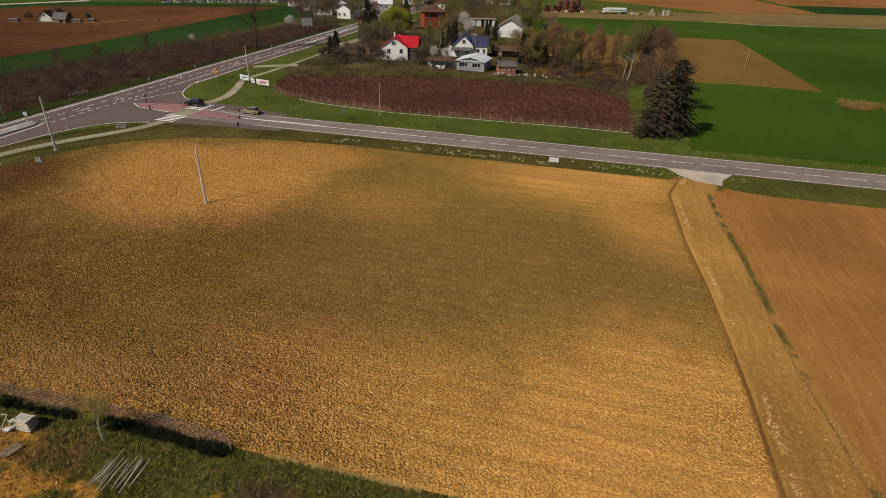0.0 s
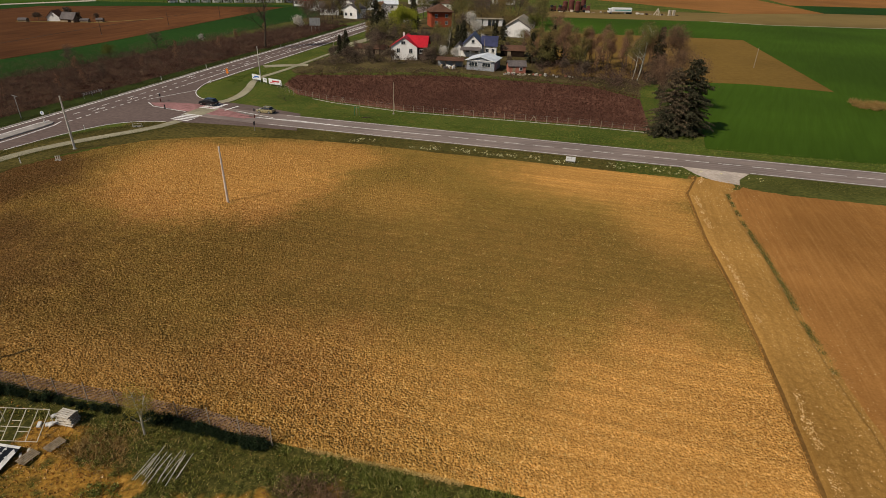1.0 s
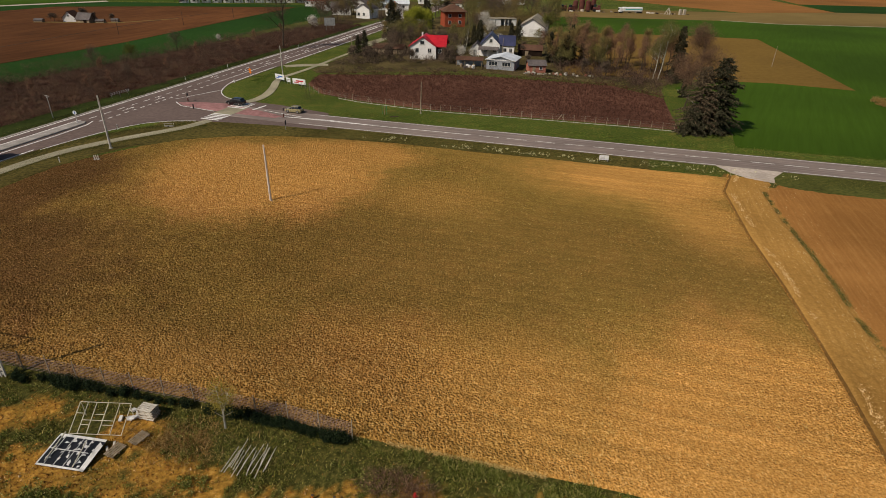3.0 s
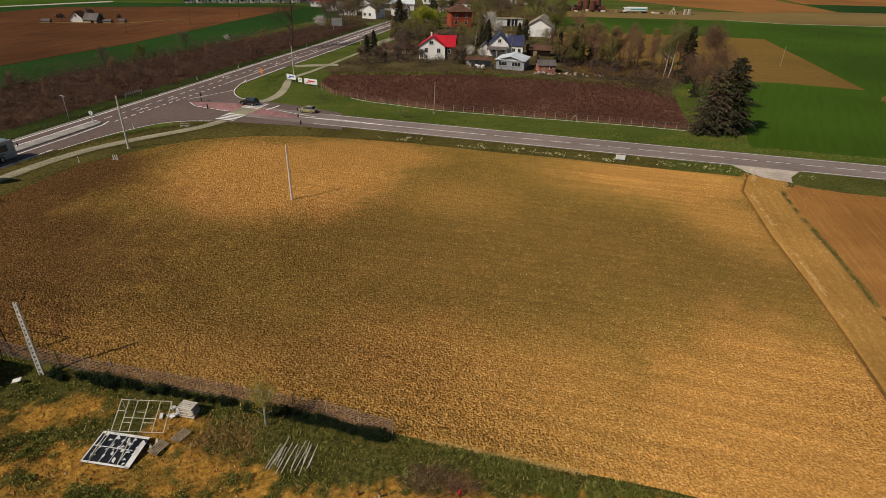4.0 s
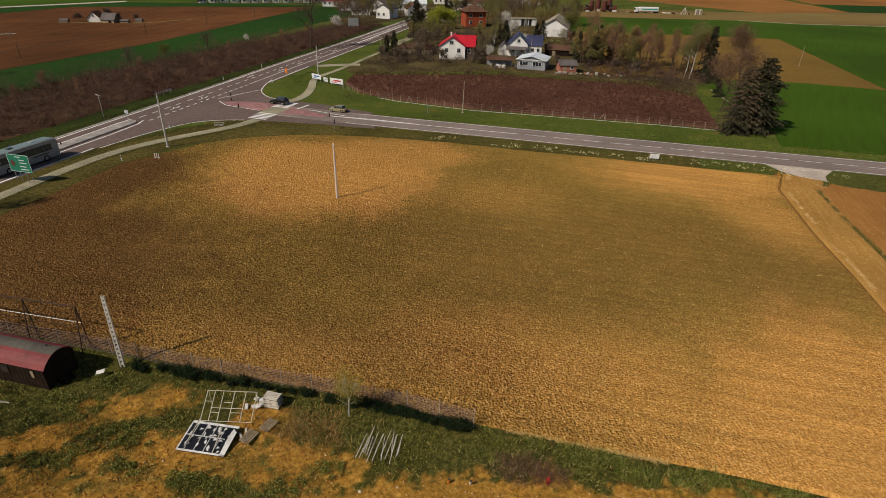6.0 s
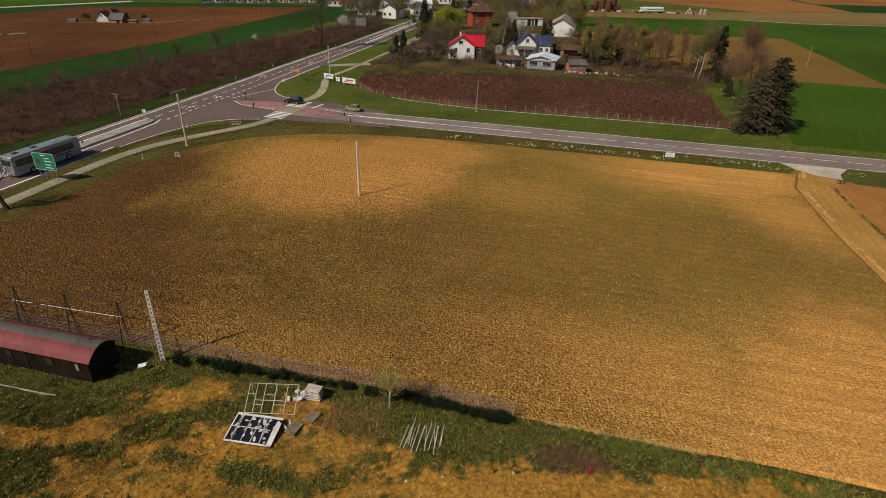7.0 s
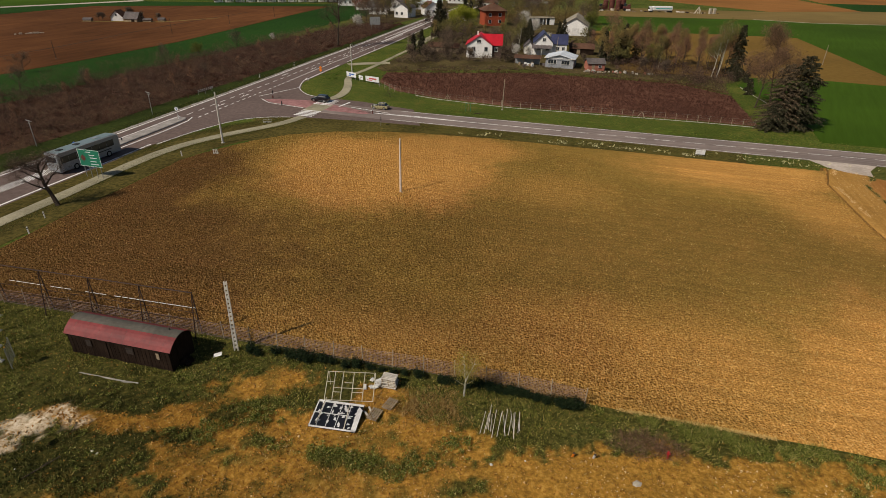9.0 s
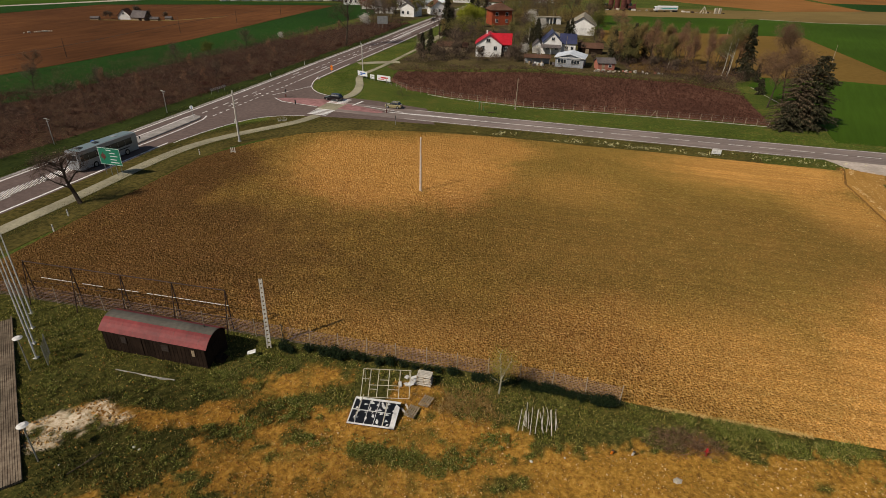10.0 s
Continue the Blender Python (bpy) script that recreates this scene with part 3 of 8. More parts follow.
def darker_ground(X, Y):
    """Darker ground towards the shed and the court."""
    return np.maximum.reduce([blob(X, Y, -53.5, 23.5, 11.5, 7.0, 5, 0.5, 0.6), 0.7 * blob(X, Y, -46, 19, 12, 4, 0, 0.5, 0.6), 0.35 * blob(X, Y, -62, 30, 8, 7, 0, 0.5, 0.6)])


# Fine squares only where the ground is near.
gx = np.concatenate([[-4000, -2000, -1000, -500, -300, -200, -150, -120, -105, -95, -90], np.arange(-86, 16.1, 0.34), [20, 25, 30, 40, 60, 90, 140, 200, 300, 500, 1000, 2000, 4000]])
gy = np.concatenate([[-3000, -1500, -600, -250, -100, -50, -20, -5, 5, 9], np.arange(12, 44.1, 0.34), [48, 55, 65, 80, 100, 120, 140, 160, 190, 230, 280, 350, 450, 600, 900, 1500, 2500, 5000]])
X, Y = np.meshgrid(gx, gy)
edge_y = np.interp(X, EX, EY)
waste = smooth(-0.2, 1.2, edge_y - Y) * (np.abs(X + 35) < 70) * (Y > 6)
old_grass = smooth(-4.0, -2.5, edge_y - Y) * (np.abs(X + 35) < 70) * (Y > 6)
earth, sand = earth_masks(X, Y)
earth, sand = earth * waste, sand * waste
rough_z = waste * (0.22 * (vnoise(X * 0.45, Y * 0.45) - 0.5) + 0.16 * (vnoise(X * 1.5, Y * 1.5, 1) - 0.5) + 0.1 * (vnoise(X * 2.9, Y * 2.9, 2) - 0.5))
tagged(grid_object("ground", gx, gy, rough_z - 0.02, GROUND, None, {"waste": old_grass, "earth": earth, "sand": sand, "darker_ground": darker_ground(X, Y)}),
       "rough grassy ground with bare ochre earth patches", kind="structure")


def ground_z(x, y):
    """Height of the rough ground near the fence."""
    x, y = np.array([float(x)]), np.array([float(y)])
    w = smooth(-0.2, 1.2, np.interp(x, EX, EY) - y)
    return float((w * (0.22 * (vnoise(x * 0.45, y * 0.45) - 0.5) + 0.16 * (vnoise(x * 1.5, y * 1.5, 1) - 0.5) + 0.1 * (vnoise(x * 2.9, y * 2.9, 2) - 0.5)))[0]) - 0.02


FURROW = [(36.4, 90.2), (32.1, 82.3), (28.9, 66.4), (27.2, 54.2), (25.4, 43.7), (24.2, 37.4), (21.8, 26.4), (19.6, 15.0)]
GREEN_LINE = [(42.3, 86.4), (38.4, 82.9), (35.9, 71.1), (34.4, 61.2), (33.2, 55.0), (31.6, 47.8), (30.2, 39.5), (29.2, 31.4), (26.4, 15.0)]
FIELD_TOP = [(36.0, 88.6), (24.1, 91.2), (14.4, 93.5), (4.8, 95.9), (-8.0, 98.4), (-21.6, 101.9), (-35.6, 103.9), (-43.8, 104.3), (-53.4, 103.3), (-61.9, 100.2),
             (-67.7, 95.4), (-73.2, 88.6), (-75.7, 84), (-78.2, 72.5), (-81.2, 59.0), (-82.9, 49.8), (-84.5, 43.0)]
FIELD = FURROW[::-1] + FIELD_TOP + [p for p in FIELD_EDGE[1:9]]
fx, fy = np.arange(-86, 37, 0.172), np.r_[np.arange(15, 50, 0.155), np.arange(50, 75, 0.21), np.arange(75, 106, 0.3)]
X, Y = np.meshgrid(fx, fy)
dist = edge_distance(X, Y, FIELD)
rng = np.random.RandomState(7)
FX, FY = X, Y
clod = rng.rand(*X.shape)
rows_dir = Y + 0.268 * X
broad = vnoise(X * 0.09, Y * 0.09, 2)
rough = np.clip(0.3 + 0.75 * np.maximum(1 - smooth(-42, 8, X), smooth(58, 34, Y) * (1 - 0.8 * smooth(-22, 6, X))) + 0.7 * (broad - 0.5), 0.22, 1)
clods = rough * (0.1 * (clod - 0.5) + 0.12 * (vnoise(X * 2.6, Y * 2.6, 4) - 0.5) + 0.14 * (vnoise(X * 5.3 + 9, Y * 5.3, 1) - 0.5)) + 0.05 * (vnoise(X * 0.6, Y * 0.6, 5) - 0.5) + 0.025 * np.sin(rows_dir * 6.2832 / 1.7)
Z = 0.16 + clods * smooth(0, 0.8, dist) - 0.26 * (1 - smooth(-0.1, 0.5, dist))


def soil_tone(X, Y):
    """How sunlit the soil is painted, and how dark from bareness and painted shade."""
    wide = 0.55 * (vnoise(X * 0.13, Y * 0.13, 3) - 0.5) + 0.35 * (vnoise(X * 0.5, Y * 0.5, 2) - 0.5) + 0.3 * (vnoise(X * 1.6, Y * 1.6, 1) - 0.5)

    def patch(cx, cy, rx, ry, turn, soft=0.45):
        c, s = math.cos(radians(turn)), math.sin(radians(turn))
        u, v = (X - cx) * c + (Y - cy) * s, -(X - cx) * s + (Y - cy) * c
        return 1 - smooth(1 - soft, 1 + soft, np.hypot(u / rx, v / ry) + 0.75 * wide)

    # Ellipses of sunlight between cloud shadows, painted as brighter soil.
    sunlit = np.maximum.reduce([0.95 * patch(-43.5, 83, 19.5, 16.5, 12, 0.3), 0.75 * patch(-30, 95, 13, 7, -10, 0.35), 0.8 * patch(20, 85.5, 17, 9, -14, 0.5),
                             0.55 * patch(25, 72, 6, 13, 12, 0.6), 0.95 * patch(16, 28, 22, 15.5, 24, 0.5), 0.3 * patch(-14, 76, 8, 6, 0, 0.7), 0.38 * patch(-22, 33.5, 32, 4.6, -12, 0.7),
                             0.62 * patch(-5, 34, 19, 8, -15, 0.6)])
    sunlit = sunlit * (1 - 0.8 * patch(-71, 76, 13, 30, 12, 0.5))
    sunlit = np.clip(sunlit + 0.2 * wide + 0.02, 0, 1)
    # Bare reddish soil at the left, with shade painted into the other patches.
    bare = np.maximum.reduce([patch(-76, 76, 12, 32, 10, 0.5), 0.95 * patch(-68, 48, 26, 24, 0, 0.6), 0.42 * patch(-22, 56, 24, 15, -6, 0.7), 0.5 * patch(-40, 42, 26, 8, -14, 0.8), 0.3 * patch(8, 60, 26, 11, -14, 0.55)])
    return sunlit, bare


sunlit, bare_shaded = soil_tone(X, Y)
tagged(grid_object("field_1", fx, fy, Z, STUBBLE, dist > -0.35, {"sunlit": sunlit, "bare_shaded": bare_shaded, "rough": rough}), "ploughed ochre field of dry clods and straw", kind="structure")

# Loose clods on the field.
n = 90000
cx, cy = rng.uniform(-84, 34, n), rng.uniform(19, 104, n)
ok = (edge_distance(cx, cy, FIELD) > 0.5) & (rng.rand(n) < np.clip(1.25 - cy / 130, 0.3, 1))
cx, cy = cx[ok], cy[ok]
n = len(cx)
ang, cr = rng.uniform(0, 6.2832, n), 0.035 + 0.1 * rng.beta(1.2, 2.2, n)
cz = 0.15 + 0.12 * (vnoise(cx * 2.6, cy * 2.6, 4) - 0.5)
corner = [np.c_[cx + cr * np.cos(ang + k) * rng.uniform(0.7, 1.4, n), cy + cr * np.sin(ang + k) * rng.uniform(0.7, 1.4, n), cz - 0.05] for k in (0.0, 2.1, 4.2)]
peak = np.c_[cx + rng.normal(0, 0.05, n), cy + rng.normal(0, 0.05, n), cz + cr * rng.uniform(0.6, 1.3, n)]
me = tri_cloud(np.concatenate([corner[0], corner[1], corner[2]]), np.concatenate([corner[1], corner[2], corner[0]]), np.concatenate([peak] * 3))
# Clods repeat the field's painted light and shade, a step brighter.
d_, b_ = soil_tone(np.tile(cx, 3), np.tile(cy, 3))
for name, val in (("sunlit", d_), ("bare_shaded", b_), ("rough", d_ * 0 + 0.5)):
    me.attributes.new(name, "FLOAT", "POINT").data.foreach_set("value", np.repeat(np.clip(val + (0.2 if name == "sunlit" else 0), 0, 1), 3).astype(np.float32))
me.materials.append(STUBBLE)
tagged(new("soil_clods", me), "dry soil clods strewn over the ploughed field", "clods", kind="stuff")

STRIP = FURROW + GREEN_LINE[::-1]
sx, sy = np.arange(19, 41, 0.18), np.arange(15, 90, 0.2)
X, Y = np.meshgrid(sx, sy)
dist = edge_distance(X, Y, STRIP)
Z = 0.15 + smooth(0, 0.8, dist) * (0.1 * (vnoise(X * 3, Y * 3, 4) - 0.5) + 0.05 * (np.random.RandomState(3).rand(*X.shape) - 0.5)) - 0.25 * (1 - smooth(-0.1, 0.55, dist))
tagged(grid_object("field_2", sx, sy, Z, STRIP_SOIL, dist > -0.35), "strip of harrowed pale brown soil", kind="structure")
RIGHT = GREEN_LINE + [(24, 5), (300, 5), (300, 31), (150, 63), (61.5, 80.2), (48, 83.3), (43.5, 85.2)]
rx, ry = np.concatenate([np.arange(24, 75, 0.4), np.arange(75, 301, 5)]), np.arange(5, 89, 0.5)
X, Y = np.meshgrid(rx, ry)
dist = edge_distance(X, Y, RIGHT)
Z = 0.05 + smooth(0, 0.8, dist) * (0.07 * (vnoise(X * 0.8, Y * 0.25, 4) - 0.5) + 0.02 * (np.random.RandomState(5).rand(*X.shape) - 0.5)) - 0.2 * (1 - smooth(-0.1, 0.5, dist))
tagged(grid_object("field_3", rx, ry, Z, RIGHT_SOIL, dist > -0.4), "smoothly rolled reddish brown field", kind="structure")

solid("furrow", ribbon(chaikin(FURROW), 2.2, -0.2, 0.01), FURROW_SOIL, ORIGIN, "darker brown soil in a ploughed furrow", kind="structure")
solid("field_margin", ribbon(chaikin(GREEN_LINE), 2.0, -0.2, 0.012), STRIP_SOIL, ORIGIN, "weedy soil margin between two fields", kind="structure")
area("field_4", [(44, 106), (70, 100.5), (120, 90), (320, 48), (700, 30), (700, 330), (230, 338), (167, 340), (140, 352), (40, 352), (30, 280), (124, 272), (101.7, 163), (82.4, 170.4), (60, 172), (50, 160), (52, 130)], 0.05, GREEN_CROP, "bright green field of young winter grain")
area("field_5", [(22, 176), (60, 173), (82.4, 170.4), (101.7, 163), (124, 271.7), (91.6, 277.6), (30, 280)], 0.06, TAN_FIELD, "tan stubble field beside the crop")
area("field_6", [(30, 352.5), (140, 352.5), (167, 340.5), (230, 338.5), (700, 332), (700, 425), (249.3, 429), (177.5, 408), (60, 412)], 0.06, OLIVE_FIELD, "olive brown stubble strip behind a track")
area("field_7", [(177, 408.5), (249.3, 429.5), (262, 561), (300, 700), (60, 700), (90, 520), (128.9, 480)], 0.06, ORANGE_FIELD, "orange ploughed field far away")
area("field_8", [(249.5, 430), (700, 426), (700, 490), (262, 500)], 0.06, GREEN_DARK, "dark green field far away")
area("field_9", [(262.5, 501), (700, 491), (700, 900), (301, 900), (301, 700)], 0.06, ORANGE_FIELD, "reddish ploughed field far away")
area("field_10", [(-152, 90), (-128, 122), (-122, 158), (-108, 199), (-96, 262), (-80, 330), (-78, 372), (-108, 386), (-119.5, 318), (-134.7, 212), (-146, 170), (-156, 140), (-190, 90)], 0.05, GREEN_DARK, "green strip of crop behind the thicket")
area("field_11", [(-190.5, 90), (-156.5, 140), (-146.5, 170), (-135.2, 212), (-120, 318), (-112, 368), (-179, 354), (-240, 335), (-257, 280), (-330, 180), (-400, 90)], 0.055, BROWN_FIELD, "reddish brown ploughed field")
area("field_12", [(-400.5, 90), (-330.5, 180), (-257.5, 280), (-240.5, 335.5), (-179, 354.6), (-112, 368.6), (-110, 384), (-230, 372), (-281, 309), (-380, 190), (-460, 90)], 0.05, GREEN_DARK, "dark green field beyond the ploughed land")
area("field_13", [(-460.5, 90), (-380.5, 190), (-281.6, 309.5), (-231, 373.5), (-236, 380), (-285, 315), (-386, 193), (-470, 90)], 0.055, GRAVEL, "pale farm track between fields")
area("field_14", [(-470.5, 90), (-386.5, 193), (-285.6, 315.5), (-237, 381), (-150, 392), (-150, 700), (-900, 700), (-900, 90)], 0.05, GREEN_CROP, "green field far away")
solid("field_ridge", ribbon(chaikin([(-180, 150), (-174.4, 169.4), (-167.8, 197), (-162.7, 249.9), (-147.2, 322.5)]), 1.1, -0.1, 0.075), THICKET_FLOOR, ORIGIN, "dark weedy balk across the ploughed field", kind="structure")
area("farm_track", [(140, 352.3), (167, 340.3), (230, 338.3), (700, 331.5), (700, 333.5), (230, 340), (168, 342), (141, 354)], 0.1, PAVING, "pale farm track along the crop")
area("garden_ground", [(-54.5, 172), (-51.9, 166.9), (-7.5, 176.5), (33.1, 162.4), (43.4, 148.7), (46, 160), (58, 176), (30, 180), (32, 352), (-20, 352), (-38.5, 242), (-48, 200), (-52.5, 182)], 0.04, GARDEN, "patchy garden ground of the village")

area("garden_ground_2", [(-92, 297), (-60, 293), (-47, 332), (-32, 400), (-30, 425), (-60, 440), (-130, 410), (-108, 387), (-79, 372), (-81, 330)], 0.045, GARDEN, "patchy garden ground beside the far road")
area("thicket_floor", [(-120, 48), (-108.5, 78), (-104, 92), (-99.5, 108), (-96, 124), (-90, 145), (-84.8, 166), (-78, 196), (-71, 226), (-63.5, 262), (-59.5, 285), (-72, 292), (-86, 264), (-97.5, 232), (-109.5, 199), (-123.5, 160), (-131, 132), (-152, 110), (-152, 60)], 0.03, THICKET_FLOOR, "brown leaf litter below the thicket")

# ---- roads ----
MAIN = chaikin([(-122, -40), (-107, 22), (-95, 71), (-89.6, 93), (-76.4, 152), (-72.6, 172), (-66.8, 198), (-59.3, 232), (-51.7, 271), (-38, 336), (-20, 415), (10, 540)])
SIDE = chaikin([(-62, 122.5), (-47.1, 118.2), (-38.5, 116), (-21.7, 112.1), (-7.3, 108.8), (27.3, 100.7), (60.2, 93.3), (150, 73), (420, 12)])
road_main = solid("road_1", ribbon(MAIN, 11.6, -0.25, 0.030), ASPHALT, ORIGIN, "dark asphalt main road with turning lanes", kind="structure")
road_side = solid("road_2", ribbon(SIDE, 8.3, -0.25, 0.042), ASPHALT_SIDE, ORIGIN, "worn grey asphalt side road", kind="structure")
JUNCTION = [(-83.2, 92.5), (-79.6, 102), (-75, 109.9), (-71, 112.4), (-66.9, 113), (-58, 112.8), (-47, 111.5), (-36.5, 109.4), (-39, 122.3), (-51.3, 128.2), (-61.4, 131.5), (-66.2, 133.5), (-69.6, 139.5), (-71.0, 146.7), (-71.2, 154), (-80, 152), (-88, 115)]
solid("road_junction", Shape().prism(JUNCTION, -0.25, 0.036), ASPHALT, ORIGIN, "asphalt junction of the two roads", kind="structure")
RED_AREA = [(-75.4, 128.0), (-73.1, 125.5), (-66, 122.2), (-59.7, 119.9), (-49.7, 117.0), (-47.8, 118.4), (-55.5, 123.3), (-64.4, 128.1), (-70, 128.8)]
solid("red_surfacing", Shape().prism(RED_AREA, 0.0, 0.05), RED_ASPHALT, ORIGIN, "faded red surfacing in the junction", kind="structure")
PATH_NEAR = chaikin([(-98, 10), (-92.5, 38), (-88.4, 55), (-85.3, 67.3), (-82.5, 82), (-79.5, 91), (-74.6, 98), (-68.2, 104.6), (-64.4, 109), (-62.3, 113.6)])
PATH_FAR = chaikin([(-60.2, 130.4), (-58.6, 132.4), (-57.7, 138.3), (-58.6, 147), (-60.2, 154), (-60.0, 160), (-57.3, 168), (-54.6, 179), (-50, 200), (-41, 240), (-30, 290)])
for k, pts in ((1, PATH_NEAR), (2, PATH_FAR)):
    solid("pavement_%d" % k, ribbon(pts, 2.3 if k == 1 else 2.6, -0.2, 0.07, 0.0, 2.3 if k == 1 else 0.9), PAVING, ORIGIN, "pale paved footpath beside the road", kind="structure")
solid("pavement_3", Shape().prism([(-64.0, 118.9), (-59.6, 117.9), (-57.8, 124.2), (-62.3, 125.5)], 0.0, 0.058), PAVING, ORIGIN, "paved refuge between the crossings", kind="structure")
solid("field_entrance", Shape().prism([(35.6, 94.9), (36.9, 90.8), (38.6, 88.4), (42.1, 86.6), (43.2, 89.2), (46.2, 92.2)], -0.2, 0.05), GRAVEL, ORIGIN, "pale gravel field entrance", kind="structure")
solid("side_lane", ribbon(chaikin([(-64.0, 176), (-60.5, 178), (-56.5, 179.5), (-51.5, 180.5)]), 3.6, -0.2, 0.06), PAVING, ORIGIN, "short paved lane off the road", kind="structure")
solid("lay_by", ribbon(chaikin([(-55, 226), (-48, 247), (-41, 285), (-33, 320)]), 3.0, -0.2, 0.05, 7.5), PAVING, ORIGIN, "paved strip beside the main road", kind="structure")


span_line = [at_length(MAIN, 4.0 * i)[0] for i in range(10, 84)]
for k, (s0, s1, off, w) in enumerate(((0.0, 66.0, 7.3, 6.4), (79.5, 190.0, 8.5, 8.8))):
    solid("verge_%d" % (k + 1), ribbon([at_length(SIDE, 24 + s0 + (s1 - s0) * i / 40)[0] for i in range(41)], w, -0.2, 0.02, off), MID_VERGE if k else OLIVE_VERGE, ORIGIN, "olive verge of rough grass beside the field", kind="structure")
solid("verge_4", ribbon(span_line, 9.0, -0.2, 0.022, -10.5), DARK_VERGE, ORIGIN, "dark green verge between road and thicket", kind="structure")
solid("verge_3", ribbon(PATH_NEAR, 11.0, -0.2, 0.02, 0.4), OLIVE_VERGE, ORIGIN, "olive grass strip beside the footpath", kind="structure")


area("verge_5", [(-72, 112.2), (-67, 112.8), (-58, 112.6), (-47, 111.3), (-36.5, 109.2), (-20, 105), (-21.6, 101.9), (-35.6, 103.9), (-43.8, 104.3), (-53.4, 103.3), (-61.9, 100.2), (-67.7, 95.4)], 0.024, OLIVE_VERGE, "olive verge of rough grass above the field")


def marking(pts, w, road, z, off=0.0):
    part("lane_marking", ribbon(pts, w, z - 0.03, z, off), PAINT, road)


def stretch(pts, s0, s1, step=4.0):
    n = max(2, int((s1 - s0) / step) + 1)
    return [at_length(pts, s0 + (s1 - s0) * i / (n - 1))[0] for i in range(n)]


def along(pts, y):
    """Length along a line at which it passes the given y."""
    s = 0.0
    for a, b in zip(pts, pts[1:]):
        L = math.hypot(b[0] - a[0], b[1] - a[1])
        if (a[1] - y) * (b[1] - y) <= 0:
            return s + L * (y - a[1]) / (b[1] - a[1])
        s += L
    return s


def span(y0, y1, line=MAIN):
    return stretch(line, along(line, y0), along(line, y1))


def dashes(line, s0, s1, dash, gap, w, road, z, off=0.0):
    shared = None
    s = s0
    while s + dash < s1:
        p, d = at_length(line, s + dash / 2)
        if shared is None:
            shared = Shape().box(0, 0, -0.03, dash, w, 0.03).mesh("lane_marking")
        ob = part("lane_marking", shared, PAINT, road)
        ob.matrix_basis = pose(p[0] + d[1] * off, p[1] - d[0] * off, z, 0, 0, math.degrees(math.atan2(d[1], d[0])))
        s += dash + gap


marking(span(-30, 420), 0.36, road_main, 0.036, -5.2)
for y0, y1 in ((-30, 93), (152, 176), (182, 420)):
    marking(span(y0, y1), 0.34, road_main, 0.04, 5.2)
marking(chaikin([(-83.6, 92), (-80.0, 101.6), (-75.4, 109.4), (-71.2, 112.1), (-66.9, 112.9), (-64.8, 113.0)]), 0.2, road_main, 0.046)
marking(chaikin([(-71.6, 154), (-71.4, 146.7), (-70.0, 139.6), (-66.4, 133.7), (-62, 131.8)]), 0.2, road_main, 0.046)
dashes(MAIN, along(MAIN, 112), along(MAIN, 235), 2.0, 2.0, 0.22, road_main, 0.046, -1.75)
dashes(MAIN, along(MAIN, 111), along(MAIN, 152), 1.2, 1.2, 0.26, road_main, 0.046, 1.7)
marking(span(150, 250), 0.22, road_main, 0.046, 1.6)
marking(span(248, 420), 0.2, road_main, 0.046, -1.2)
marking(span(-30, 66), 0.18, road_main, 0.046, -1.4)
marking(span(-30, 66), 0.18, road_main, 0.046, 1.4)
marking([(-77.5, 131.0), (-70.6, 141.5)], 0.18, road_main, 0.052)
marking([(-76.0, 128.3), (-73.3, 125.0), (-66, 121.9), (-64.2, 121.2)], 0.2, road_main, 0.06)
for y in (121, 131, 157, 168, 180, 192, 206):
    p, d = at_length(MAIN, along(MAIN, y))
    arrow = Shape().box(-0.6, 0, -0.03, 3.0, 0.22, 0.03).prism([(0.9, -0.55), (2.1, 0), (0.9, 0.55)], -0.03, 0.0).prism([(-0.4, 0.1), (0.5, 0.9), (0.9, 1.3), (0.4, 1.4), (0.2, 0.9), (-0.7, 0.1)], -0.03, 0.001)
    off = 0.0 if y < 150 else (-3.4 if y % 2 else 0.2)
    part("arrow_marking", arrow, PAINT, road_main).matrix_basis = pose(p[0] + d[1] * off, p[1] - d[0] * off, 0.046, 0, 0, math.degrees(math.atan2(d[1], d[0]))) @ Matrix.Diagonal((0.9, 0.6, 1, 1))
hatch = Shape().box(0, 0, -0.03, 4.6, 0.17, 0.03).mesh("hatch_marking")
for k in range(48):
    p, d = at_length(MAIN, along(MAIN, 44) + k * 0.8)
    part("hatch_marking", hatch, PAINT, road_main).matrix_basis = pose(p[0], p[1], 0.046, 0, 0, math.degrees(math.atan2(d[1], d[0])) + 27) @ Matrix.Diagonal((0.55 + 0.45 * min(1, k / 25), 1, 1, 1))
marking(span(226, 330), 0.7, road_main, 0.047, 0.3)
marking(span(236, 330), 0.3, road_main, 0.047, -2.0)
solid_end = along(SIDE, 108.8)
marking(stretch(SIDE, along(SIDE, 119.5), solid_end), 0.22, road_side, 0.05)
marking([(-47.5, 117.6), (-38.0, 115.9), (-28, 113.0)], 0.3, road_side, 0.052, -0.6)
marking([(-53.5, 123.0), (-44, 118.4)], 0.18, road_side, 0.055)
dashes(SIDE, solid_end + 1.6, solid_end + 190, 4.0, 1.55, 0.16, road_side, 0.05)
marking(stretch(SIDE, along(SIDE, 117), line_length(SIDE) - 5), 0.14, road_side, 0.05, -3.75)
marking(stretch(SIDE, along(SIDE, 117), along(SIDE, 98.6)), 0.14, road_side, 0.05, 3.75)
marking(stretch(SIDE, along(SIDE, 96.2), line_length(SIDE) - 5), 0.14, road_side, 0.05, 3.75)
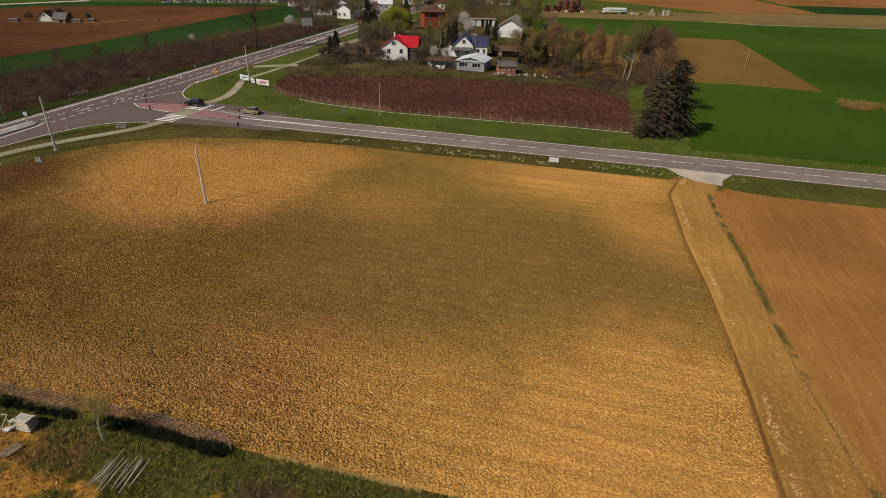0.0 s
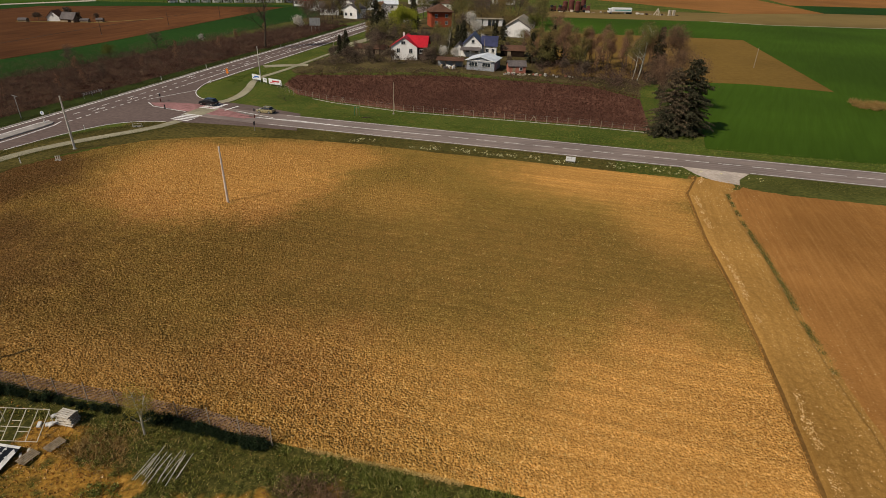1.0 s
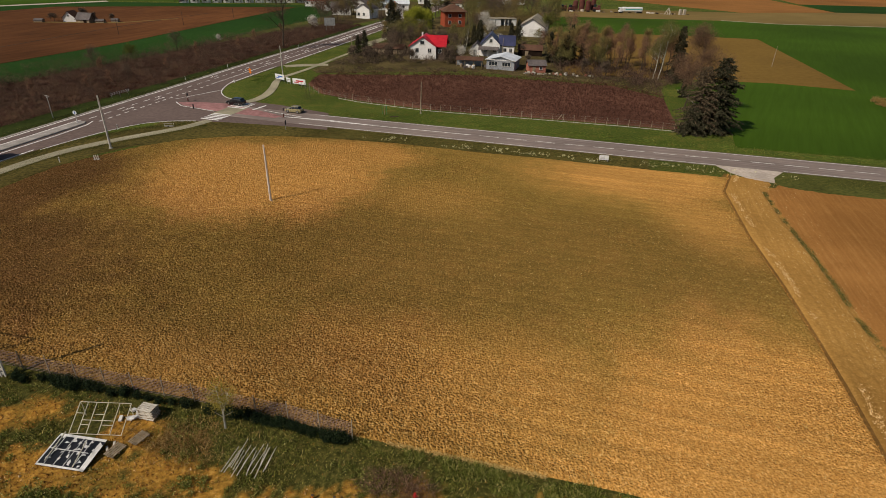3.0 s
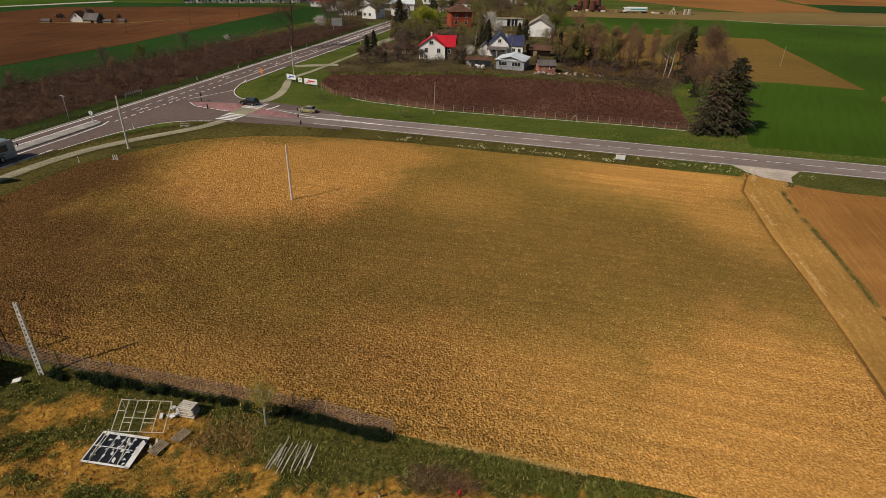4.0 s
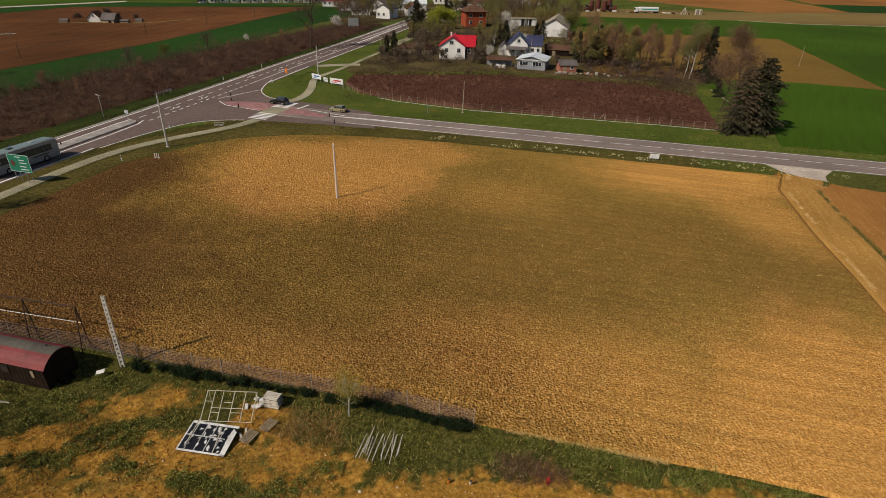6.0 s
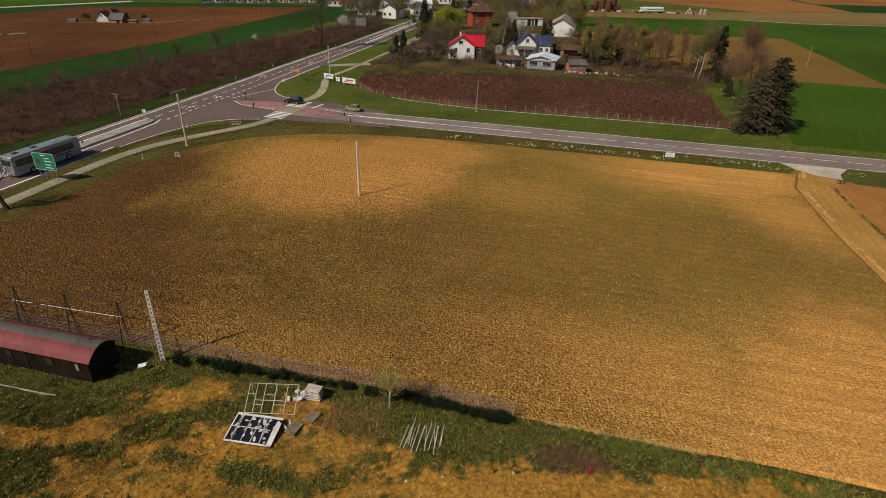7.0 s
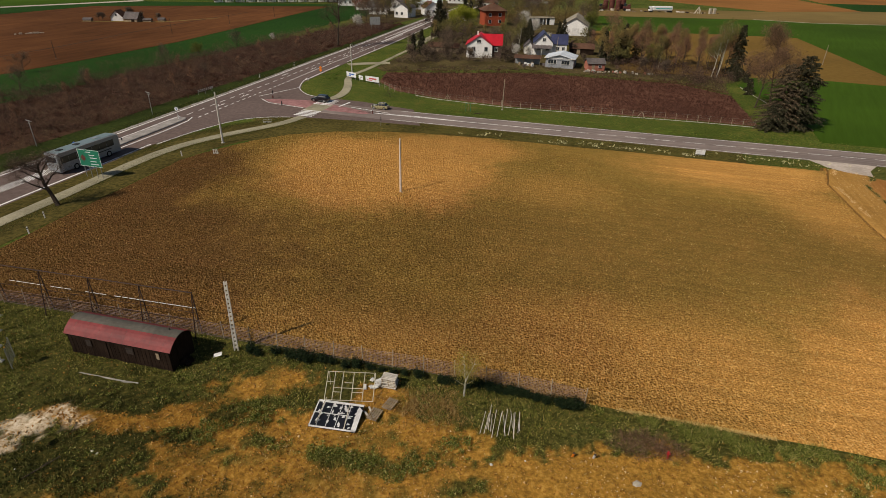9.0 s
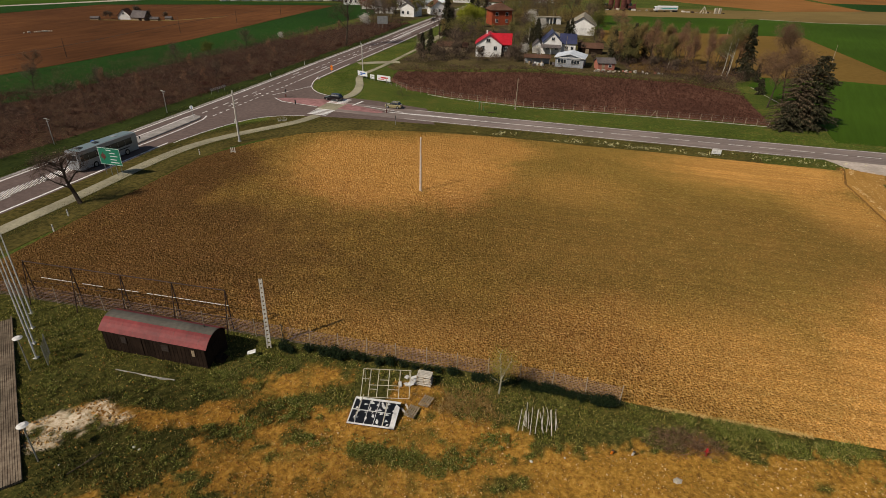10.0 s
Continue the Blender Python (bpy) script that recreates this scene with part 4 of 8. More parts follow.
marking([(-56.3, 123.2), (-54.6, 127.3)], 0.5, road_side, 0.06)
for c0, n in ((Vector((-62.5, 114.6)), 5), (Vector((-60.6, 124.7)), 5)):
    for k in range(n):
        c = c0 + Vector((0.25, 1.0)) * (k * 1.02)
        part("crossing_stripe", Shape().box(0, 0, -0.03, 4.4, 0.5, 0.03), PAINT, road_side).matrix_basis = pose(c.x, c.y, 0.068, 0, 0, -15)
solid("road_shoulder", ribbon(span(-30, 330), 0.7, -0.2, 0.034, -6.1), KERB, ORIGIN, "pale gravel shoulder along the main road", kind="structure")
ISLAND = [(-94.2, 83.0), (-92.6, 88.6), (-89.8, 100.2), (-88.2, 108.5), (-87.4, 110.0), (-86.2, 109.8), (-85.6, 108.4), (-86.0, 106), (-88.6, 94.5), (-91.2, 83.2), (-92.6, 81.6)]
island = thing("traffic_island", ORIGIN, "kerbed traffic island paved in pale stone", "traffic island")
part("kerb", Shape().prism(ISLAND, 0.0, 0.22), KERB, island)
part("paving", Shape().prism([(-89.6 + 0.9 * (x + 89.6 - 0.225 * (y - 97)) + 0.225 * (y - 97), y * 0.99 + 97 * 0.01) for x, y in ISLAND], 0.1, 0.25), KERB, island)
marking([(-85.2, 110.6), (-84.8, 107.8), (-86.2, 100), (-89.4, 87)], 0.3, road_main, 0.044)
marking([(-88.0, 111.2), (-89.0, 108.2), (-90.6, 100.4), (-93.4, 88.8)], 0.3, road_main, 0.044)


# ---- trees and shrubs ----
def grow(rng, height, radius, spread=0.9, levels=4, first=0.3, droop=0.0, kids=(5, 7), reach=0.52, finest=9):
    """Trunk and limbs as tapered rods; also gives the twig ends."""
    s, tips = Shape(), []

    def limb(p, d, length, r, level):
        n = 4 if level == 0 else (1 if level >= levels - 1 else 2)
        pts = [p]
        q, dd = p.copy(), d.copy()
        for i in range(n):
            dd = (dd + Vector(rng.normal(0, 0.1 + 0.05 * level, 3)) + Vector((0, 0, 0.05 - droop * level))).normalized()
            q = q + dd * (length / n)
            pts.append(q.copy())
        for i in range(n if level <= finest else 0):
            s.rod(pts[i], pts[i + 1], r * (1 - 0.75 * i / n), r * (1 - 0.75 * (i + 1) / n), 5 if level < 2 else 3, caps=False)
        if level >= levels - 1:
            tips.append(pts[-1])
            tips.append((pts[-1] + pts[-2]) / 2)
            return
        for k in range(rng.randint(*kids) + (4 if level == 0 else 0)):
            t = first + (1 - first) * rng.rand() if level == 0 else 0.25 + 0.75 * rng.rand()
            i = min(int(t * n), n - 1)
            b = pts[i].lerp(pts[i + 1], t * n - i)
            out = Vector((rng.normal(), rng.normal(), 0)).normalized()
            nd = (dd * (1.1 - 0.3 * spread) * (0.25 + 0.75 * t if level == 0 else 1.0) + out * spread + Vector((0, 0, 0.25 - droop))).normalized()
            limb(b, nd, length * (reach if level == 0 else 0.55) * (1.15 - 0.55 * t if level == 0 else 1.0) * rng.uniform(0.8, 1.2), r * (0.5 - 0.2 * t), level + 1)
        tips.append(pts[-1])

    limb(Vector((0, 0, -0.1)), Vector((0, 0, 1)), height * 0.8, radius, 0)
    return s, np.array([tuple(t) for t in tips])


def tree(name, seed, height, bark, crown_mat, label, leaf=0.25, width=0.05, per=14, size=0.5, spread=0.9, droop=0.0, levels=4, m=ORIGIN, group="", low=0.3, radius=None, reach=0.52, finest=9):
    rng = np.random.RandomState(seed)
    s, tips = grow(rng, height, radius or height * 0.016 + 0.04, spread, levels, low, droop, (5, 7), reach, 2 if group else finest)
    ob = thing(name, m, label, "tree", group)
    part("trunk", s, bark, ob)
    a, b, c = sprays(rng, np.repeat(tips, per, 0), size, leaf, width)
    if droop > 0.1:
        c[:, 2] -= leaf * 1.2
    part("crown", tri_cloud(a, b, c), crown_mat, ob)
    return ob


def conifer(seed, height, reach, m, label, material=None, group="", name="spruce_tree", dense=1.0, power=0.6, sag=0.42, low=1.0, fine=1.0):
    rng = np.random.RandomState(seed)
    ob = thing(name, m, label, "tree", group)
    part("trunk", Shape().rod((0, 0, -0.1), (0, 0, height), height * 0.018 + 0.03, 0.02, 7), BARK, ob)
    A, B, C = [], [], []
    limbs = Shape()
    z = height * 0.06
    while z < height * 0.99:
        f = 1 - z / height
        R = reach * (f ** power) * min(1.0, low + 2.2 * (1 - f)) * (0.75 + 0.35 * rng.rand())
        for k in range(8 + int(7 * f)):
            ang = rng.uniform(0, 6.2832)
            r = max(0.25, R * rng.uniform(0.55, 1.1) * (0.85 + 0.3 * math.sin(2.3 * ang + 1.1 * z + seed) * math.cos(0.9 * z + seed)))
            d = np.array([math.cos(ang), math.sin(ang), 0])
            end = d * r + np.array([0, 0, z + r * (0.12 - sag * f)])
            root = np.array([0, 0, z])
            limbs.rod(root, end, 0.03 + 0.012 * r, 0.01, 3, caps=False)
            n = int(dense * (10 + r * 20))
            t = np.sqrt(rng.uniform(0.03, 1.0, n))
            base = root[None] * (1 - t)[:, None] + end[None] * t[:, None]
            base[:, 2] += 0.25 * np.sin(t * 3.14) * f
            side = np.array([-d[1], d[0], 0])
            w = rng.uniform(-1, 1, n) * (0.25 + 0.35 * r * (1 - t))
            tip = base + side[None] * w[:, None] + d[None] * rng.uniform(0.05, 0.4, n)[:, None] - np.c_[np.zeros((n, 2)), rng.uniform(0.05, 0.45, n)]
            wid = fine * rng.uniform(0.06, 0.15, n)[:, None]
            perp = rng.normal(0, 1, (n, 3))
            perp /= np.linalg.norm(perp, axis=1)[:, None]
            A.append(base - perp * wid)
            B.append(base + perp * wid)
            C.append(tip)
        z += 0.26 + 0.16 * f
    tagged(part("boughwork", limbs, BARK, ob), kind="stuff")
    part("crown", tri_cloud(np.concatenate(A), np.concatenate(B), np.concatenate(C)), material or NEEDLES, ob)
    return ob


def shrub_cloud(rng, centres, height, radius, per, length, width, lift=0.5):
    """Upright, arching twigs from the ground over many centres."""
    n = len(centres)
    foot = np.repeat(centres, per, 0)
    h = np.repeat(height, per)
    r = np.repeat(radius, per)
    ang = rng.uniform(0, 6.2832, n * per)
    rad = np.sqrt(rng.rand(n * per)) * r
    zz = h * rng.beta(1.6, 1.5, n * per)
    out = np.c_[np.cos(ang), np.sin(ang)] * (rad * (0.5 + 0.5 * np.sin(np.clip(zz / h, 0, 1) * 2.6)))[:, None]
    p = foot + np.c_[out, zz]
    d = np.c_[np.cos(ang) * 0.55, np.sin(ang) * 0.55, np.full(n * per, lift)] + rng.normal(0, 0.45, (n * per, 3))
    d /= np.linalg.norm(d, axis=1)[:, None]
    s = np.cross(d, rng.normal(0, 1, (n * per, 3)))
    s /= np.linalg.norm(s, axis=1)[:, None]
    L = (length * rng.uniform(0.5, 1.4, n * per))[:, None]
    W = (width * rng.uniform(0.6, 1.3, n * per))[:, None]
    return tri_cloud(p - s * W, p + s * W, p + d * L)


def scatter(rng, poly, n):
    xs, ys = [p[0] for p in poly], [p[1] for p in poly]
    out = np.zeros((0, 2))
    while len(out) < n:
        x, y = rng.uniform(min(xs), max(xs), n * 2), rng.uniform(min(ys), max(ys), n * 2)
        ok = edge_distance(x, y, poly) > 0
        out = np.r_[out, np.c_[x[ok], y[ok]]]
    return out[:n]


def stuff(name, me, material, label, category):
    me.materials.append(material)
    return tagged(new(name, me), label, category, kind="stuff")


# Thicket along the main road.
rng = np.random.RandomState(11)
THICKET = [(-120, 50), (-107, 78), (-102.6, 92), (-98, 108), (-94.5, 124), (-88.6, 145), (-83.4, 166), (-76.6, 196), (-69.5, 226), (-62, 262), (-58, 285), (-72, 290), (-86, 262), (-97, 230), (-108, 199), (-122, 160), (-130, 132), (-150, 110), (-150, 60)]
pts = scatter(rng, THICKET, 1500)
d = edge_distance(pts[:, 0], pts[:, 1], THICKET)
h = (1.3 + 2.2 * smooth(0, 7, d)) * rng.uniform(0.6, 1.25, len(pts))
# Lower layer in darker twigs: shade at the thicket's base put into the colour.
stuff("thicket", shrub_cloud(rng, np.c_[pts, np.zeros(len(pts))], h, rng.uniform(0.9, 1.9, len(pts)), 88, 0.55, 0.023), TWIG_DARK, "dense leafless brown thicket along the road", "thicket")
pts = scatter(rng, THICKET, 800)
stuff("thicket", shrub_cloud(rng, np.c_[pts, np.zeros(len(pts))], rng.uniform(1.6, 4.4, len(pts)), rng.uniform(0.9, 1.7, len(pts)), 78, 0.6, 0.014), TWIG_THICKET, "red-brown twigs rising above the roadside thicket", "thicket")
pts = np.r_[scatter(rng, THICKET, 150), scatter(rng, [(-150, 112), (-131, 134), (-123, 162), (-109, 201), (-98, 232), (-87, 264), (-76, 292), (-82, 292), (-96, 258), (-108, 222), (-122, 190), (-136, 158), (-152, 130)], 130)]
stuff("thicket", shrub_cloud(rng, np.c_[pts, np.zeros(len(pts))], rng.uniform(1.2, 3.6, len(pts)), rng.uniform(0.9, 1.9, len(pts)), 75, 0.7, 0.013), TWIG_THICKET, "thin bare bushes fringing the thicket", "thicket")
pts = scatter(rng, THICKET, 220)
stuff("thicket", shrub_cloud(rng, np.c_[pts, np.zeros(len(pts))], rng.uniform(1.2, 3.2, len(pts)), rng.uniform(0.8, 1.5, len(pts)), 60, 0.5, 0.014), TWIG_PALE, "dry pale twigs among the roadside thicket", "thicket")
pts = scatter(rng, THICKET, 900)
stuff("undergrowth", shrub_cloud(rng, np.c_[pts, np.zeros(len(pts))], rng.uniform(0.4, 0.9, len(pts)), rng.uniform(0.9, 1.6, len(pts)), 40, 0.5, 0.07), TWIG_RED, "reddish brown undergrowth in the thicket", "undergrowth")

# Orchard: rows of bare brown bushes, one stuff per row, on its own soil.
ORCHARD = [(-51.0, 152), (-44.8, 141), (-34, 134.6), (-16.9, 128.2), (24.5, 120), (36.6, 116.8), (42.6, 146.5), (33.1, 160.5), (-7.5, 170), (-50.5, 165)]
area("orchard_soil", ORCHARD, 0.05, ORCHARD_SOIL, "reddish brown soil under the berry rows")
rng = np.random.RandomState(21)
for k in range(20):
    off = 1.2 + k * 2.8
    xs = np.arange(-54, 46, 0.62)
    ys = 124.4 - 0.175 * (xs - 2) + off + rng.normal(0, 0.12, len(xs))
    ok = (edge_distance(xs, ys, ORCHARD) > 0.5) & (rng.rand(len(xs)) > 0.05)
    if ok.sum() < 3:
        continue
    c = np.c_[xs[ok], ys[ok], np.full(ok.sum(), 0.05)]
    stuff("berry_row", shrub_cloud(rng, c, rng.uniform(0.75, 1.25, len(c)), rng.uniform(0.3, 0.5, len(c)), 42, 0.45, 0.035), TWIG_RED, "row of bare reddish brown berry bushes", "berry bushes")
rng = np.random.RandomState(22)
pts = scatter(rng, [(-52, 166), (-7.5, 171), (33.1, 161.5), (43.5, 148), (46, 160), (34, 170), (-6, 181), (-54, 176)], 700)
stuff("dry_weeds", shrub_cloud(rng, np.c_[pts[:260], np.zeros(260)], rng.uniform(0.3, 0.7, 260), rng.uniform(0.5, 1.2, 260), 22, 0.4, 0.03), DULL_LEAF, "dull green weeds along the garden edge", "weeds")
stuff("dry_weeds", shrub_cloud(rng, np.c_[pts[260:], np.zeros(440)], rng.uniform(0.3, 1.1, 440), rng.uniform(0.4, 1.0, 440), 26, 0.4, 0.024), TWIG_DARK, "dark dry weeds along the garden edge", "weeds")

conifer(31, 15.2, 6.2, pose(43.1, 116.0, 0), "tall dark spruce beside the side road", dense=1.2, fine=0.72, power=0.52)
conifer(33, 13.5, 5.8, pose(39.6, 116.2, 0), "grey-brown spruce with thin dry boughs by the road", DRY_NEEDLES, dense=1.0, fine=0.42, power=0.5, sag=0.45)
conifer(34, 5.5, 4.4, pose(38.0, 114.2, 0), "low spreading dark spruce by the orchard fence", dense=1.3, fine=0.6)
tree("larch_tree", 35, 18.5, BARK, TWIG_LARCH, "bare larch with fine rust-brown twigs behind spruces", 0.55, 0.02, 32, 0.6, 0.95, m=pose(48.3, 136.7, 0), low=0.1, radius=0.24, reach=0.42)
tree("larch_tree", 39, 13.0, BARK, TWIG_LARCH, "smaller bare larch beside a taller one", 0.5, 0.02, 22, 0.6, 0.95, m=pose(43.4, 134.0, 0), low=0.1, radius=0.2, reach=0.5)
conifer(37, 4.2, 1.7, pose(48.3, 149.0, 0), "small dark spruce at the orchard corner")
tree("bare_tree", 38, 21.0, BARK, TWIG_DARK, "tall bare tree on the roadside verge", 0.6, 0.03, 12, 0.5, 0.7, m=pose(-74.7, 211.8, 0))
tree("bare_tree", 40, 8.6, BARK, TWIG_DARK, "bare dark tree leaning beside the footpath", 0.5, 0.016, 7, 0.35, 1.0, 0.06, m=pose(-83.8, 64.2, 0, 0, -11, 0), radius=0.34)

# Village trees: a few kinds, repeated.
kinds = {
    "bare": tree("bare_tree", 41, 9.0, BARK, TWIG_BROWN, "leafless brown garden tree", 0.45, 0.034, 4, 0.4, m=pose(-34, 207, 0), group="garden trees"),
    "dull": tree("garden_tree", 42, 10.5, BARK, DULL_LEAF, "tree with dull green spring buds", 0.36, 0.06, 7, 0.55, m=pose(-33, 226, 0), group="garden trees"),
    "spring": tree("garden_tree", 43, 9.5, BARK, SPRING_LEAF, "tree with young yellow-green leaves", 0.3, 0.07, 7, 0.55, m=pose(28, 262, 0), group="garden trees"),
    "rust": tree("bare_tree", 44, 9.5, BARK, TWIG_RUST, "leafless tree with rust-brown twigs", 0.45, 0.036, 6, 0.5, m=pose(33, 196, 0), group="garden trees"),
    "blossom": tree("blossom_tree", 45, 5.0, BARK, BLOSSOM, "small fruit tree in white blossom", 0.2, 0.06, 9, 0.45, m=pose(-6, 199, 0) @ Matrix.Scale(0.7, 4), group="garden trees"),
    "birch": tree("birch_tree", 46, 15.5, BIRCH_BARK, DULL_LEAF, "white-trunked birch with sparse spring twigs", 0.4, 0.034, 8, 0.45, 0.7, 0.05, m=pose(47.5, 172.4, 0, 0, 7, 0), group="garden trees", radius=0.15, reach=0.22),
    "slim": tree("slender_tree", 147, 13.0, BARK, TWIG_OLIVE, "slender leafless tree with olive-brown twigs", 0.7, 0.027, 4, 0.4, 0.5, m=pose(41.5, 189, 0), group="garden trees", low=0.25, radius=0.13, reach=0.2),
    "slimdark": tree("slender_tree", 148, 12.5, BARK, DULL_LEAF, "slender tree with dull green twigs", 0.5, 0.037, 4, 0.45, 0.5, m=pose(33.5, 199, 0), group="garden trees", low=0.2, radius=0.13, reach=0.2),
    "slimred": tree("slender_tree", 149, 12.0, BARK, TWIG_RUST, "slender leafless tree with red-brown twigs", 0.7, 0.026, 4, 0.45, 0.55, m=pose(44.5, 193, 0), group="garden trees", low=0.15, radius=0.13, reach=0.26),
    "low": tree("fruit_tree", 47, 4.6, BARK, TWIG_BROWN, "low leafless fruit tree", 0.35, 0.042, 4, 0.3, 1.1, m=pose(-26, 188, 0), group="garden trees"),
    "fir": conifer(48, 11.0, 3.0, pose(-36.5, 250, 0), "dark spruce in a garden", group="garden trees", dense=0.42, fine=1.5),
}
willow = tree("willow_tree", 49, 12.0, BARK, WILLOW_LEAF, "rounded willow in fresh yellow-green leaf", 1.1, 0.055, 36, 0.75, 1.1, 0.15, m=pose(-29.7, 257.4, 0))
rng = np.random.RandomState(51)
PLANTS = [("bare", -38, 262, 1.35), ("slim", -40, 256, 1.15), ("bare", -41, 246, 1.2), ("bare", -38, 198, 0.7), ("low", -46, 190, 0.9), ("low", -40, 186, 1), ("low", -34, 190, 1.2), ("bare", -33, 199, 0.75), ("low", -20, 189, 1.1), ("low", -14, 187, 1.2),
          ("bare", -13, 191, 0.7), ("bare", -11, 206, 0.9), ("birch", -8.5, 209, 0.9), ("fir", -5, 226, 0.8), ("fir", -3, 220, 0.85), ("fir", -8, 219, 0.75), ("fir", -1.5, 226, 0.9), ("fir", -6.5, 214, 0.6), ("blossom", -1, 240, 1.0), ("dull", -11, 226, 0.8), ("bare", -16, 222, 0.7),
          ("fir", -39, 243, 1.35), ("dull", -36, 238, 0.8), ("low", -47, 198, 0.8), ("fir", -43.0, 198, 0.85), ("fir", -45.5, 203, 0.6), ("bare", -36, 214, 0.7), ("bare", -3, 270, 0.9), ("fir", -24.5, 278, 1.2), ("bare", -4, 262, 0.8),
          ("dull", 22, 212, 0.7), ("bare", 20, 218, 0.7), ("dull", 26, 206, 0.7), ("fir", 23, 202, 0.6), ("dull", 30, 206, 0.7), ("fir", 27, 196, 0.75), ("spring", 33, 190, 0.7), ("rust", 37, 186, 0.85), ("birch", 34, 183, 0.6), ("dull", 31, 184, 0.6),
          ("rust", 40, 192, 0.9), ("rust", 43, 184, 0.8), ("bare", 46, 182, 0.95), ("birch", 49.4, 171.8, 1.03), ("fir", 54.2, 172.5, 1.3), ("slimdark", 52.0, 174, 1.15), ("slimdark", 50.2, 175, 1.2), ("fir", 52.6, 166.5, 0.45), ("fir", 54.4, 165.0, 0.5), ("birch", 51.5, 176.5, 0.95), ("rust", 44, 196, 0.95), ("dull", 51, 182, 0.9), ("bare", 38, 176, 0.75), ("low", 33, 173, 1.1), ("low", 28, 177, 1.1), ("dull", 24, 186, 0.7),
          ("bare", 12, 310, 1.4), ("slim", 18, 318, 1.2), ("bare", 26, 322, 1.5), ("dull", 34, 306, 1.3), ("bare", 8, 326, 1.5), ("bare", 30, 290, 1.3), ("rust", 40, 276, 1), ("rust", 38, 254, 0.9), ("dull", 36, 236, 0.8), ("rust", 36, 224, 0.85), ("slim", 20, 340, 1.3), ("dull", 0, 318, 1.4),
          ("bare", -70, 290, 1.1), ("bare", -74, 300, 1.2), ("dull", -58, 338, 1.0), ("bare", -70, 318, 1.2), ("dull", -76, 330, 1.2), ("bare", -83, 350, 1.2), ("dull", -24, 330, 1.2), ("fir", -28, 300, 1.2), ("bare", -24, 352, 1.2), ("dull", -60, 366, 1.3), ("blossom", -77, 266, 1.7), ("blossom", 0, 285, 1.9), ("blossom", 3, 262, 1.7), ("blossom", -9.5, 201, 1.0), ("blossom", 5, 228, 1.3),
          ("bare", -70, 272, 1.1), ("bare", -76, 284, 1.3), ("rust", -80, 296, 1.2), ("dull", -18, 356, 1.4), ("bare", -8, 362, 1.4), ("dull", 6, 370, 1.4), ("bare", -28, 392, 1.4), ("dull", -72, 395, 1.4), ("bare", -96, 392, 1.3), ("dull", -120, 398, 1.2), ("bare", -138, 396, 1.2), ("dull", -160, 394, 1.2), ("blossom", -128, 391, 1.4), ("bare", -176, 386, 1.1),
          ("low", -196, 268, 0.8), ("low", -178, 270, 0.9), ("low", -172, 273, 0.8), ("low", -187, 276, 1.2), ("low", -199, 271, 0.7), ("bare", -150, 150, 0.7), ("bare", -118, 166, 0.75), ("bare", -107, 196, 0.85), ("blossom", -103, 222, 0.75), ("spring", -112, 176, 0.5), ("bare", -134, 128, 0.8), ("slim", -100, 134, 0.4), ("slim", -97, 140, 0.45), ("slim", -105, 150, 0.5), ("slim", -93, 160, 0.4), ("slim", -90, 172, 0.45), ("slim", -95, 186, 0.5), ("slim", -86, 196, 0.45), ("slim", -104, 122, 0.5), ("slim", -112, 112, 0.5), ("slim", -117, 128, 0.55), ("slim", -86, 214, 0.5), ("slim", -82, 236, 0.5), ("slim", -112, 96, 0.45), ("slim", -124, 104, 0.55), ("slim", 48, 188, 0.9), ("bare", -122, 134, 0.6), ("bare", -99, 150, 0.5)]
rq = random.Random(8)
for k in range(17):
    px = rq.uniform(26, 56)
    py = rq.uniform(178, 200 + max(0, px - 32)) - 0.5 * max(0, px - 45)
    PLANTS.append((rq.choice(["slim", "slimdark", "slimdark", "slim", "slim", "dull", "bare"]), px, py, rq.uniform(0.8, 1.2)))
for k in range(10):
    PLANTS.append((rq.choice(["slim", "slimdark", "slim"]), rq.uniform(17.5, 30), rq.uniform(186, 212), rq.uniform(0.75, 1.1)))
for x, y, k in ((19.5, 196, 0.9), (22.0, 190, 0.8), (25.5, 193, 1.0), (28.0, 199, 1.05), (32, 202, 0.9), (14, 246, 0.8), (9.5, 232, 0.75)):
    PLANTS.append(("fir", x, y, k))
for k in range(24):
    PLANTS.append((rq.choice(["low", "low", "bare", "slim"]), rq.uniform(-48, -10), rq.uniform(184, 236), rq.uniform(0.5, 0.95)))
for k in range(20):
    PLANTS.append((rq.choice(["low", "low", "bare", "dull"]), rq.uniform(-12, 24), rq.uniform(186, 250), rq.uniform(0.5, 0.8)))
for k in range(30):
    PLANTS.append((rq.choice(["bare", "low", "slimdark", "bare"]), -188 + 2.8 * k + rq.uniform(-1, 1), 374 + 0.93 * k + rq.uniform(-2, 2), rq.uniform(0.55, 0.9)))
for k in range(18):
    PLANTS.append((rq.choice(["bare", "dull", "slim"]), -190 + 5.0 * k + rq.uniform(-2, 2), 376 + 1.65 * k + rq.uniform(-4, 8), rq.uniform(0.5, 0.8)))
for k in range(6):
    PLANTS.append((rq.choice(["bare", "dull", "bare", "low"]), rq.uniform(-32, -20), rq.uniform(208, 250), rq.uniform(0.6, 0.8)))
